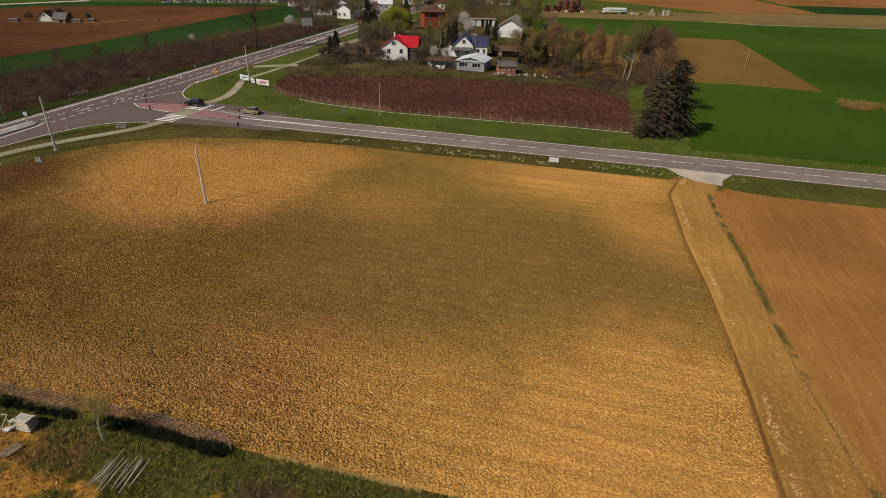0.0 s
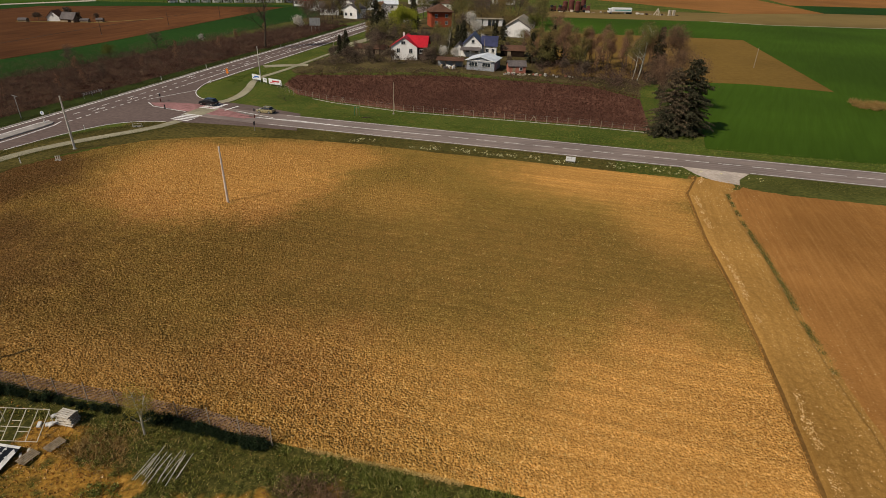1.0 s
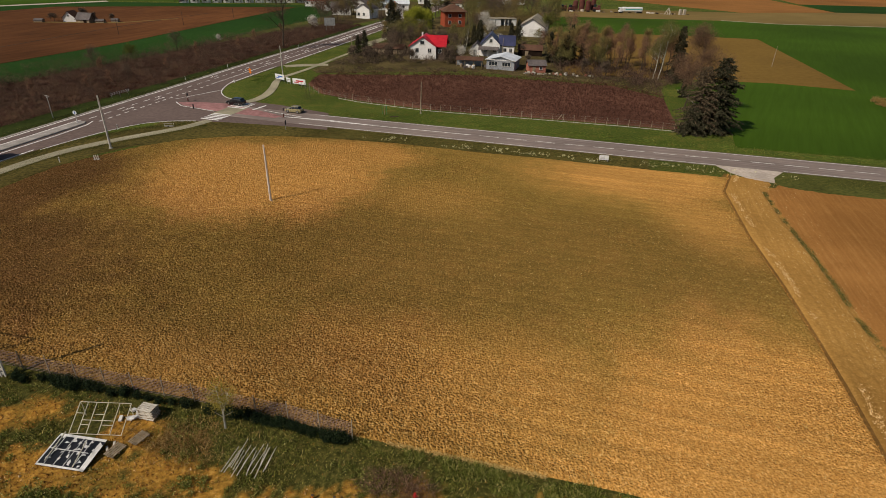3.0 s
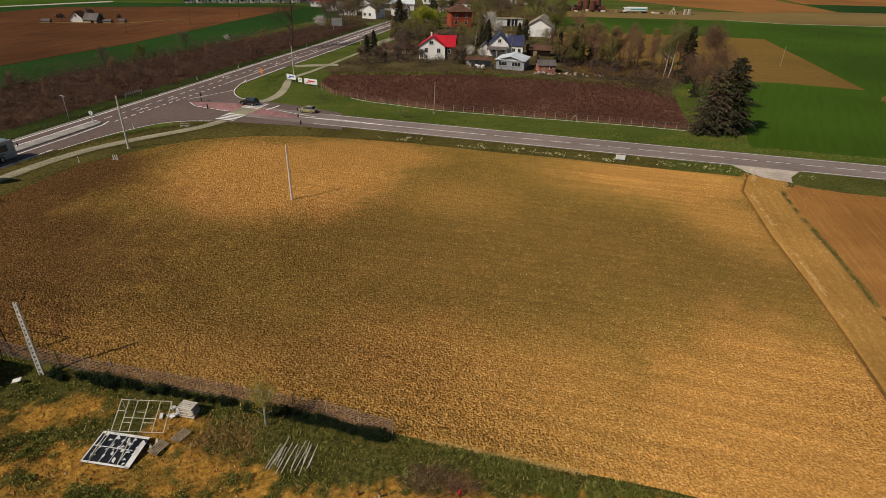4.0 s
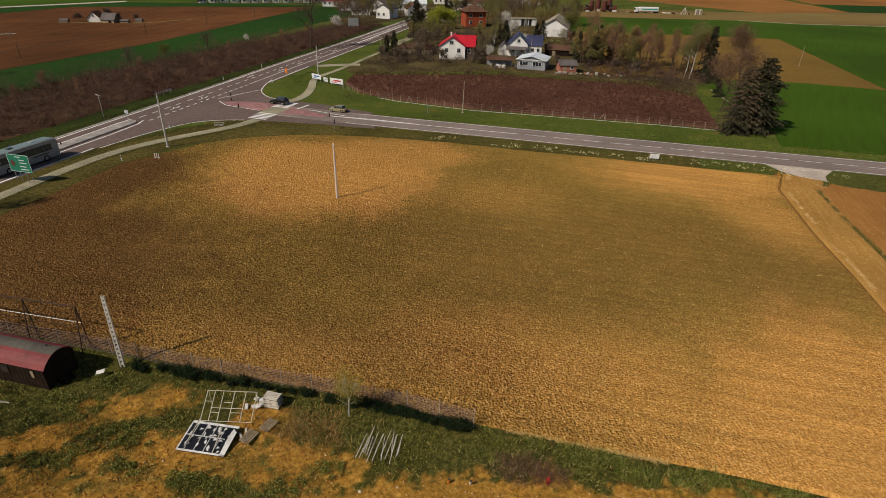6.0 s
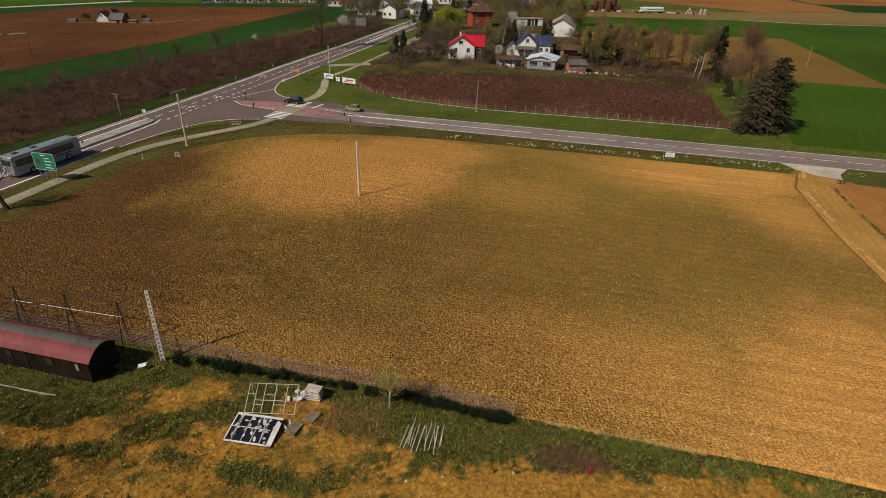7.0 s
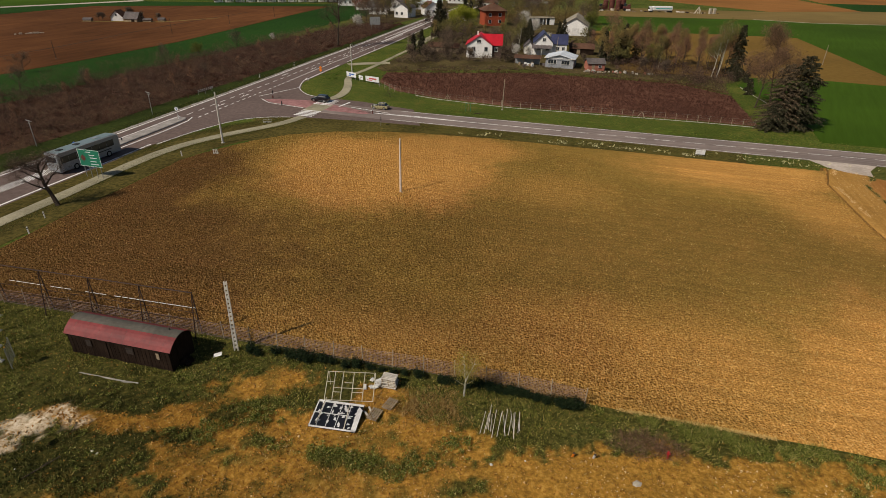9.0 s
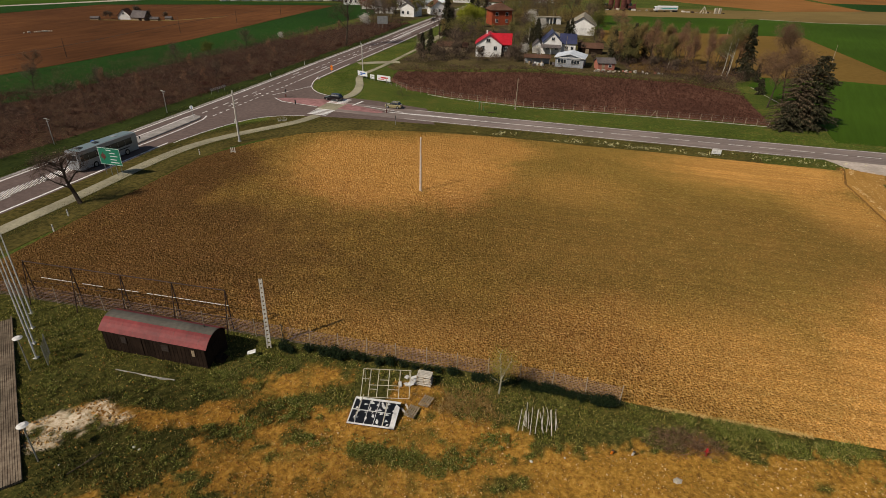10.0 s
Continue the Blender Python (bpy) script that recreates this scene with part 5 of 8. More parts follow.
for k in range(30):
    py = rq.uniform(296, 430)
    px = rq.uniform(-112, 10)
    if abs(px - np.interp(py, [232, 271, 336, 415, 540], [-59.3, -51.7, -38, -20, 10])) > 13 and not (px > -26 and py < 330):
        PLANTS.append((rq.choice(["bare", "dull", "slimdark", "slim", "fir", "slim"]), px, py, rq.uniform(0.7, 1.15)))
for k in range(12):
    py = rq.uniform(288, 352)
    side_x = np.interp(py, [271, 336, 415], [-51.7, -38, -20]) - 10.5
    PLANTS.append((rq.choice(["bare", "dull", "slimdark", "bare", "slim"]), side_x - 24 * rq.random(), py, rq.uniform(0.6, 1.15)))
for k in range(14):
    PLANTS.append((rq.choice(["bare", "slim", "slim", "slimdark"]), rq.uniform(-8, 40), rq.uniform(300, 350), rq.uniform(1.1, 1.5)))
HOMES = [(-28, -16.5, 187, 196), (-8, 9, 196, 204), (-27.5, -14, 194, 206), (-7, 9, 204, 216), (-3, 8, 178, 190), (10.5, 16.6, 176, 183), (14, 29, 257, 284), (-12, -3, 183, 188)]
for kind, x, y, k in PLANTS:
    if any(a - 1 < x < b + 1 and c - 1 < y < d + 1 for a, b, c, d in HOMES):
        continue
    if x < -80 and y < 260 and kind == "slim":
        kind = "slimred"
    if x > 18 and y < 225:
        kind = {"rust": "slimred", "dull": "slimdark", "bare": "slimred"}.get(kind, kind)
        if kind == "slimdark" and x > 36:
            kind = "slimred"
    lean, spin = (8, rng.uniform(-15, 15)) if kind == "birch" else (rng.uniform(-3, 3), rng.uniform(0, 360))
    copy_thing(kinds[kind], pose(x + rng.normal(0, 0.4), y + rng.normal(0, 0.4), 0, 0, lean, spin) @ Matrix.Scale(k * rng.uniform(0.92, 1.08), 4))
pts = scatter(rng, [(20, 172), (33, 166), (44, 156), (56, 170), (56, 184), (30, 196), (20, 190)], 330)
stuff("undergrowth", shrub_cloud(rng, np.c_[pts, np.zeros(len(pts))], rng.uniform(0.6, 3.4, len(pts)), rng.uniform(0.8, 1.6, len(pts)), 70, 0.6, 0.03), TWIG_DARK, "dark leafless undergrowth below garden trees", "undergrowth")
pts = scatter(rng, [(-50, 182), (-46, 180), (-30, 186), (-12, 186), (-4, 196), (-12, 212), (-34, 226), (-40, 215), (-48, 196)], 430)
stuff("undergrowth", shrub_cloud(rng, np.c_[pts, np.zeros(len(pts))], rng.uniform(0.5, 2.0, len(pts)), rng.uniform(0.7, 1.5, len(pts)), 45, 0.55, 0.045), TWIG_BROWN, "brown leafless garden shrubs", "undergrowth")
pts = scatter(rng, [(-14, 208), (8, 217), (18, 214), (22, 240), (16, 256), (-10, 250), (-20, 240)], 260)
stuff("undergrowth", shrub_cloud(rng, np.c_[pts, np.zeros(len(pts))], rng.uniform(0.5, 2.0, len(pts)), rng.uniform(0.7, 1.5, len(pts)), 45, 0.55, 0.06), DULL_LEAF, "dull green shrubs between the houses", "undergrowth")
pts = scatter(rng, [(-8, 300), (40, 300), (44, 345), (-10, 345)], 300)
stuff("copse", shrub_cloud(rng, np.c_[pts, np.zeros(len(pts))], rng.uniform(3, 11, len(pts)), rng.uniform(1.2, 2.2, len(pts)), 90, 0.9, 0.05), TWIG_OLIVE, "copse of olive-brown bare trees behind the village", "woods")


# ---- poles, fences and near things ----
def ladder_pole(m, h, w0, w1, label, bars=10, material=None):
    """A concrete pole of two legs joined by rungs, with openings between."""
    ob = thing("concrete_pole", m, label, "utility pole")
    s = Shape()
    for k in (-1, 1):
        s.add([(k * w0 / 2 - 0.05, -0.09, -0.2), (k * w0 / 2 + 0.05, -0.09, -0.2), (k * w0 / 2 + 0.05, 0.09, -0.2), (k * w0 / 2 - 0.05, 0.09, -0.2),
               (k * w1 / 2 - 0.04, -0.07, h), (k * w1 / 2 + 0.04, -0.07, h), (k * w1 / 2 + 0.04, 0.07, h), (k * w1 / 2 - 0.04, 0.07, h)],
              [(3, 2, 1, 0), (4, 5, 6, 7), (0, 1, 5, 4), (1, 2, 6, 5), (2, 3, 7, 6), (3, 0, 4, 7)])
    part("leg", s, material or CONCRETE, ob)
    for k in range(bars):
        z = 0.15 + (h - 0.5) * k / (bars - 1)
        w = w0 + (w1 - w0) * z / h
        part("rung", Shape().box(0, 0, z, w, 0.13, (h / bars) * 0.6, 0.02), material or CONCRETE, ob)
    return ob


ladder_pole(pose(-47.75, 34.45, 0, 0, 1.0, 10), 7.25, 0.31, 0.2, "white concrete ladder pole beside the fence", 16, PALE_CONCRETE)


def plain_pole(m, h, r, label, material, arm=False):
    ob = thing("utility_pole", m, label, "utility pole")
    part("shaft", Shape().rod((0, 0, -0.2), (0, 0, h), r, r * 0.6, 9), material, ob)
    part("footing", Shape().rod((0, 0, -0.1), (0, 0, 0.12), r * 2.0, r * 1.7, 9), OLD_CONCRETE, ob)
    if arm:
        part("crossarm", Shape().box(0, 0, h - 0.45, 1.5, 0.09, 0.09, 0.01), RUST_STEEL, ob)
        for x in (-0.65, 0, 0.65):
            part("insulator", Shape().rod((x, 0, h - 0.36), (x, 0, h - 0.2), 0.045, 0.03, 7), WHITE_PAINT, ob)
    return ob


plain_pole(pose(-36.75, 72.8, 0), 8.4, 0.18, "pale wooden pole standing in the field", PALE_POLE)
plain_pole(pose(-72.1, 94.0, 0), 9.35, 0.2, "pale concrete pole beside the footpath", CONCRETE)
plain_pole(pose(-18.6, 124.7, 0, 0, 1.2, 0), 6.95, 0.13, "thin wooden pole on the orchard verge", POLE_WOOD)
plain_pole(pose(-60.0, 160.2, 0), 8.4, 0.17, "pale concrete pole beside the billboards", CONCRETE)
plain_pole(pose(-47.6, 201.5, 0), 6.6, 0.13, "wooden pole at the garden corner", POLE_WOOD, True)
for x, y, h in ((4.2, 199, 7.0), (-155.0, 172, 5.5), (-146.5, 232, 6), (-136.5, 268, 6), (82, 255, 6), (96, 200, 6.5), (-126, 302, 6), (10.5, 282, 8)):
    plain_pole(pose(x, y, 0), h, 0.11, "thin weathered wooden pole", BARK if x < -100 else POLE_WOOD)

# Ground clutter below the poles
def stakes(m, n, label):
    ob = thing("marker_posts", m, label, "marker posts")
    part("plate", Shape().box(0, 0, 0, 0.9, 0.7, 0.12, 0.03), OLD_CONCRETE, ob)
    for k in range(n):
        part("post", Shape().box(-0.3 + 0.3 * k, 0, 0.1, 0.14, 0.12, 0.75, 0.02), CONCRETE, ob)


stakes(pose(-70.9, 87.6, 0.1, 0, 0, 15), 3, "short pale concrete marker posts in the soil")

# Wire fence along the field.
FENCE = [(-84, 42.2), (-73.4, 40.4), (-52, 36.5), (-41.2, 34.3), (-36.0, 33.3), (-30.7, 32.4), (-22.5, 30.7), (-17.2, 29.1)]
fence = thing("wire_fence", ORIGIN, "wire mesh fence with thin steel posts", "fence")
post_mesh = Shape().rod((0, 0, -0.3), (0, 0, 1.95), 0.045, 0.04, 7).mesh("post")
L = line_length(FENCE)
n_posts = int(L / 2.75)
posts = [at_length(FENCE, L - k * 2.75)[0] for k in range(n_posts + 1)]
for x, y in posts:
    p = part("post", post_mesh, POLE_WOOD, fence)
    p.matrix_basis = pose(x, y, 0, random.uniform(-2, 2), random.uniform(-2, 2), 0)
for (x0, y0), (x1, y1) in zip(posts, posts[1:]):
    net = Shape()
    for k in range(10):
        z = 0.12 + 0.17 * k
        mid = ((x0 + x1) / 2, (y0 + y1) / 2, z - random.uniform(0.0, 0.05))
        for a, b in (((x0, y0, z), mid), (mid, (x1, y1, z))):
            net.rod(a, b, 0.014, 0.014, 3, caps=False)
    for k in range(1, 22):
        t = k / 22
        x, y = x0 + (x1 - x0) * t, y0 + (y1 - y0) * t
        net.rod((x, y, 0.1), (x, y, 1.68), 0.01, 0.01, 3, caps=False)
    part("wire_mesh", net, RUSTY_WIRE, fence, "rusty wire netting")

# Tall ball-stop frames behind the shed.
stop = thing("ball_stop_frame", ORIGIN, "tall rusty steel ball-stop frame with a white rail", "sports fence")
bases = [Vector((-73.4, 40.2, 0)).lerp(Vector((-51.9, 36.4, 0)), k / 4) for k in range(5)]
alongv = (bases[4] - bases[0]).normalized()
across = Vector((-alongv.y, alongv.x, 0))
H = 4.7
for b in bases:
    top = b + Vector((0, 0, H)) + across * 0.05
    part("upright", Shape().rod(b + across * 0.3 + Vector((0, 0, -0.2)), top, 0.06, 0.05, 7), RUST_STEEL, stop)
    part("strut", Shape().rod(b - across * 0.75 + Vector((0, 0, -0.2)), b + Vector((0, 0, H * 0.97)), 0.05, 0.04, 7), RUST_STEEL, stop)
    part("tie", Shape().rod(b + across * 0.16 + Vector((0, 0, 1.6)), b - across * 0.45 + Vector((0, 0, 1.6)), 0.03, 0.03, 5), RUST_STEEL, stop)
for a, b in zip(bases, bases[1:]):
    part("top_rail", Shape().rod(a + Vector((0, 0, H)), b + Vector((0, 0, H)), 0.055, 0.055, 6), RUST_STEEL, stop)
    for z in (0.8, 1.6, 2.5):
        part("wire", Shape().rod(a + Vector((0, 0, z)), b + Vector((0, 0, z)), 0.025, 0.025, 4), RUST_STEEL, stop)
s0, s1 = bases[0] + alongv * 1.6, bases[4] + alongv * 0.3
n = 26
for k in range(n):
    if k in (5, 9, 10, 14):
        continue
    a, b = s0.lerp(s1, (k + random.uniform(0, 0.06)) / n), s0.lerp(s1, (k + random.uniform(0.8, 0.95)) / n)
    part("white_rail", Shape().rod(a + Vector((0, 0, 3.05)), b + Vector((0, 0, 3.05)), 0.03, 0.03, 6), WHITE_PAINT, stop)

# Arched shed.
ax = math.degrees(math.atan2(31.2 - 33.3, -52.2 + 62.3))
shed = thing("arched_shed", pose(-57.25, 32.25, -0.05, 0, 0, ax), "long dark plank shed with an arched red and grey roof", "shed")
LX, WY, HW = 10.3, 3.0, 2.1
shed.location += Vector((0.14, 0.0, 0))
shed.location += Matrix.Rotation(radians(ax), 3, "Z") @ Vector((0, WY / 2, 0))
for sy in (-1, 1):
    for k in range(26):
        x = -LX / 2 + LX * (k + 0.5) / 26
        part("plank", Shape().box(x, sy * (WY / 2 - 0.03), 0.0, LX / 26 - 0.02, 0.05 + 0.02 * random.random(), HW, 0.008), DARK_WOOD, shed)
arc = [(-WY / 2 - 0.12 + (WY + 0.24) * k / 12, HW + 0.95 * math.sin(math.pi * k / 12) ** 0.8) for k in range(13)]
for sx in (-1, 1):
    g = Shape()
    prof = [(-WY / 2 + 0.05, 0.0), (WY / 2 - 0.05, 0.0)] + [(y * 0.96, z - 0.05) for y, z in reversed(arc)]
    g.extrude(prof, sx * (LX / 2 - 0.05), sx * LX / 2)
    part("gable", g, DARK_WOOD, shed)


def roof_band(i0, i1, material, name):
    s = Shape()
    for k in range(i0, i1):
        (y0, z0), (y1, z1) = arc[k], arc[k + 1]
        s.slab([(-LX / 2 - 0.25, y0, z0), (LX / 2 + 0.25, y0, z0), (LX / 2 + 0.25, y1, z1), (-LX / 2 - 0.25, y1, z1)], 0.05)
    part(name, s, material, shed)


roof_band(0, 4, BARN_RED, "roof_sheet")
roof_band(4, 8, BARN_GREY, "roof_felt")
roof_band(8, 12, BARN_RED, "roof_sheet")
for k in range(8):
    x = -LX / 2 + LX * (k + 0.5) / 8
    seam = Shape()
    for (y0, z0), (y1, z1) in zip(arc, arc[1:]):
        seam.rod((x, y0, z0), (x, y1, z1), 0.006, 0.006, 4, caps=False)
    part("roof_seam", seam, BARN_GREY, shed)
for x, w, mat_ in ((1.2, 0.7, DUSTY_GLASS), (4.0, 0.3, OLD_WOOD), (-3.0, 0.5, DUSTY_GLASS)):
    win = part("window", Shape().box(x, -WY / 2 - 0.02, 1.05, w + 0.14, 0.06, 0.78, 0.01), DARK_WOOD, shed)
    part("pane", Shape().box(x, -WY / 2 - 0.055, 1.12, w, 0.02, 0.64), mat_, win)
part("door", Shape().box(-1.6, -WY / 2 - 0.03, 0.1, 0.95, 0.05, 1.85, 0.01), DARK_WOOD, shed)
part("vent_pipe", Shape().rod((LX / 2 - 1.0, 0.25, HW + 0.85), (LX / 2 - 1.0, 0.25, HW + 1.15), 0.07, 0.07, 8), BARN_GREY, shed)
part("door", Shape().box(LX / 2 + 0.02, -0.1, 0.1, 0.05, 0.9, 1.8, 0.01), DARK_WOOD, shed)
for k in range(3):
    part("step", Shape().box(LX / 2 + 0.25 + 0.22 * k, -0.1, 0.0, 0.24, 0.9, 0.5 - 0.16 * k, 0.01), DARK_WOOD, shed)
solid("white_board", Shape().box(0, 0, 0, 0.75, 0.42, 0.04, 0.01).box(0.1, 0.02, 0.038, 0.4, 0.25, 0.012), WHITE_PAINT, pose(-48.9, 33.2, 0.35, 12, -14, 12), "white board leaning on weeds by the shed", "board")
solid("concrete_kerb", ribbon([(-60.3, 30.6), (-58, 30.15), (-55.6, 29.7), (-54.2, 29.5)], 0.085, -0.1, 0.09), OLD_CONCRETE, ORIGIN, "pale concrete kerb lying in the grass", "kerb")

# Steel frame leaning up, foil-covered panel, pallets and sticks.
frame_ob = thing("steel_frame", pose(-36.35, 28.4, 0.1, 31, 0, 0), "cream steel lattice frame propped at a slant", "frame")
FW, FL = 3.95, 2.4
for x in (-FW / 2, -FW / 2 + 0.62, -0.68, 0.2, 1.1, FW / 2):
    part("bar", Shape().box(x, FL / 2, 0, 0.055, FL, 0.055, 0.01), CREAM_PAINT, frame_ob)
for y, x0, x1 in ((0.03, -FW / 2, FW / 2), (FL, -FW / 2, FW / 2), (1.05, -FW / 2 + 0.62, 1.1), (0.7, -FW / 2 + 0.62, -0.68), (0.72, 0.2, 1.1), (1.55, -FW / 2, -FW / 2 + 0.62), (1.5, -0.5, 0.2)):
    part("crossbar", Shape().box((x0 + x1) / 2, y, 0.004, x1 - x0, 0.045, 0.048, 0.01), CREAM_PAINT, frame_ob)
part("prop", Shape().rod((-FW / 2 + 0.1, FL - 0.1, 0), (-FW / 2 + 0.1, FL - 0.75, -1.1), 0.03, 0.03, 6), CREAM_PAINT, frame_ob)
part("prop", Shape().rod((FW / 2 - 0.1, FL - 0.1, 0), (FW / 2 - 0.1, FL - 0.75, -1.15), 0.03, 0.03, 6), CREAM_PAINT, frame_ob)

panel = thing("foil_panel", pose(-36.92, 26.6, 0.22, 7, 0, -7) @ Matrix.Diagonal((1, 1.22, 1, 1)), "white framed panel with torn black foil on the ground", "panel")
PW, PL = 3.75, 2.15
part("board", Shape().box(0, 0, 0, PW, PL, 0.07, 0.01), FOIL, panel, "black foil-covered board")
for x, y, w, l in ((0, -PL / 2 + 0.06, PW, 0.12), (0, PL / 2 - 0.08, PW, 0.16), (-PW / 2 + 0.05, 0, 0.1, PL), (PW / 2 - 0.2, -0.2, 0.4, PL - 0.4)):
    part("edge_board", Shape().box(x, y, 0.066, w, l, 0.03, 0.005), WHITE_PAINT, panel)
rngp = random.Random(5)
for k in range(4):
    for j in range(2):
        x0 = -PW / 2 + 0.2 + 0.72 * k
        y0 = -PL / 2 + 0.22 + 0.88 * j
        q = [(x0 + rngp.uniform(0, 0.12), y0 + rngp.uniform(0, 0.1)), (x0 + 0.3, y0 + rngp.uniform(-0.05, 0.1)), (x0 + 0.64, y0 + rngp.uniform(0, 0.15)), (x0 + 0.66 - rngp.uniform(0, 0.15), y0 + 0.45),
             (x0 + 0.64, y0 + 0.82), (x0 + 0.35, y0 + 0.8 - rngp.uniform(0, 0.2)), (x0 + rngp.uniform(0, 0.1), y0 + 0.8)]
        part("foil", Shape().prism(q, 0.068, 0.085 + 0.01 * rngp.random()), FOIL, panel, "torn black foil")
for x in (-1.28, -0.55, 0.18, 0.9):
    part("batten", Shape().box(x, 0, 0.07, 0.045, PL * 0.96, 0.05, 0.01), WHITE_PAINT, panel)
for y in (0.05,):
    part("batten", Shape().box(-0.25, y, 0.075, PW * 0.82, 0.05, 0.05, 0.01), WHITE_PAINT, panel)
part("loose_bar", Shape().rod((-1.35, -0.8, 0.15), (-1.15, 0.95, 0.6), 0.04, 0.04, 5), CREAM_PAINT, panel)
part("loose_bar", Shape().rod((0.95, -0.95, 0.15), (0.9, 0.55, 0.65), 0.04, 0.04, 5), CREAM_PAINT, panel)
for k in range(34):
    x, y = rngp.uniform(-1.6, 1.5), rngp.uniform(-0.9, 0.9)
    part("scrap", Shape().prism([(x, y), (x + rngp.uniform(0.1, 0.35), y + rngp.uniform(-0.1, 0.1)), (x + rngp.uniform(0.1, 0.3), y + 0.12), (x + 0.05, y + rngp.uniform(0.1, 0.25))], 0.09, 0.115), WHITE_PAINT, panel, "scrap of white film")


def pallet(m, material, label, group="pallets"):
    ob = thing("pallet", m, label, "pallet", group)
    for k in range(5):
        part("top_board", Shape().box(0, -0.36 + 0.18 * k, 0.11, 1.25, 0.12, 0.045, 0.004), material, ob)
    for x in (-0.52, 0, 0.52):
        part("runner", Shape().box(x, 0, 0.0, 0.1, 0.8, 0.11, 0.004), OLD_WOOD, ob)
    return ob


gz = ground_z(-33.2, 30.4)
first = pallet(pose(-33.25, 30.45, gz + 0.02, 0, 0, -10), BLEACHED_WOOD, "pale wooden pallet in a stack by the frame", "stacked pallets")
for k in range(1, 7):
    copy_thing(first, pose(-33.25 + random.uniform(-0.09, 0.09), 30.45 + random.uniform(-0.07, 0.07), gz + 0.02 + 0.158 * k, 0, 0, -10 + random.uniform(-5, 5)))
flat = pallet(pose(-32.95, 28.25, ground_z(-32.95, 28.25) + 0.05, 0, 0, 66), OLD_WOOD, "weathered wooden pallet lying flat", "flat pallets")
copy_thing(flat, pose(-34.0, 26.95, ground_z(-34, 26.95) + 0.06, 3, 0, 70))
for k, (x0, y0, x1, y1) in enumerate(((-34.6, 27.9, -34.0, 26.6), (-34.9, 27.4, -34.2, 26.4), (-34.5, 29.9, -33.9, 31.2))):
    solid("loose_board", Shape().box(0, 0, 0, 0.16, math.hypot(x1 - x0, y1 - y0), 0.04, 0.005), PALE_WOOD, pose((x0 + x1) / 2, (y0 + y1) / 2, 0.12, 4, 0, math.degrees(math.atan2(y1 - y0, x1 - x0)) - 90), "loose pale board by the pallets", "board")
heap = thing("board_heap", ORIGIN, "heap of broken white boards under the frame", "rubble")
for k in range(10):
    x, y = -34.6 + random.uniform(-0.9, 0.6), 30.5 + random.uniform(-0.5, 0.6)
    part("board", Shape().box(0, 0, 0, random.uniform(0.3, 0.8), random.uniform(0.15, 0.4), random.uniform(0.05, 0.2), 0.01), WHITE_PAINT, heap).matrix_basis = (pose(x, y, random.uniform(0.0, 0.2), random.uniform(-20, 20), random.uniform(-20, 20), random.uniform(0, 180)))

stick = Shape().rod((0, -1.45, 0.04), (0, 1.45, 0.06), 0.029, 0.02, 6).mesh("stick")
rngs = random.Random(9)
for k in range(17):
    x = -25.5 + 0.18 * k + rngs.uniform(-0.1, 0.1)
    if 5 < k < 8 and rngs.random() < 0.4:
        continue
    y = 26.75 + rngs.uniform(-0.45, 0.4)
    solid("stick", stick, BLEACHED_WOOD, pose(x, y, ground_z(x, y) + rngs.uniform(0.22, 0.34), rngs.uniform(-3, 4), 0, rngs.uniform(-13, 1)) @ Matrix.Diagonal((1, rngs.uniform(0.55, 1.0), 1, 1)), "pale peeled stick laid out on the grass", "stick", "sticks on the grass")

hyd = thing("fire_hydrant", pose(-12.1, 24.0, 0) @ Matrix.Scale(0.72, 4), "red enamelled fire hydrant among dry weeds", "hydrant")
part("body", Shape().rod((0, 0, -0.1), (0, 0, 0.85), 0.12, 0.12, 12), HYDRANT_RED, hyd)
part("cap", Shape().rod((0, 0, 0.85), (0, 0, 0.95), 0.16, 0.14, 12).rod((0, 0, 0.95), (0, 0, 1.08), 0.13, 0.05, 12), HYDRANT_RED, hyd)
for sx in (-1, 1):
    part("outlet", Shape().rod((0, 0, 0.62), (sx * 0.24, 0, 0.62), 0.075, 0.085, 10), HYDRANT_RED, hyd)
part("base_flange", Shape().rod((0, 0, 0.0), (0, 0, 0.06), 0.2, 0.2, 12), HYDRANT_RED, hyd)

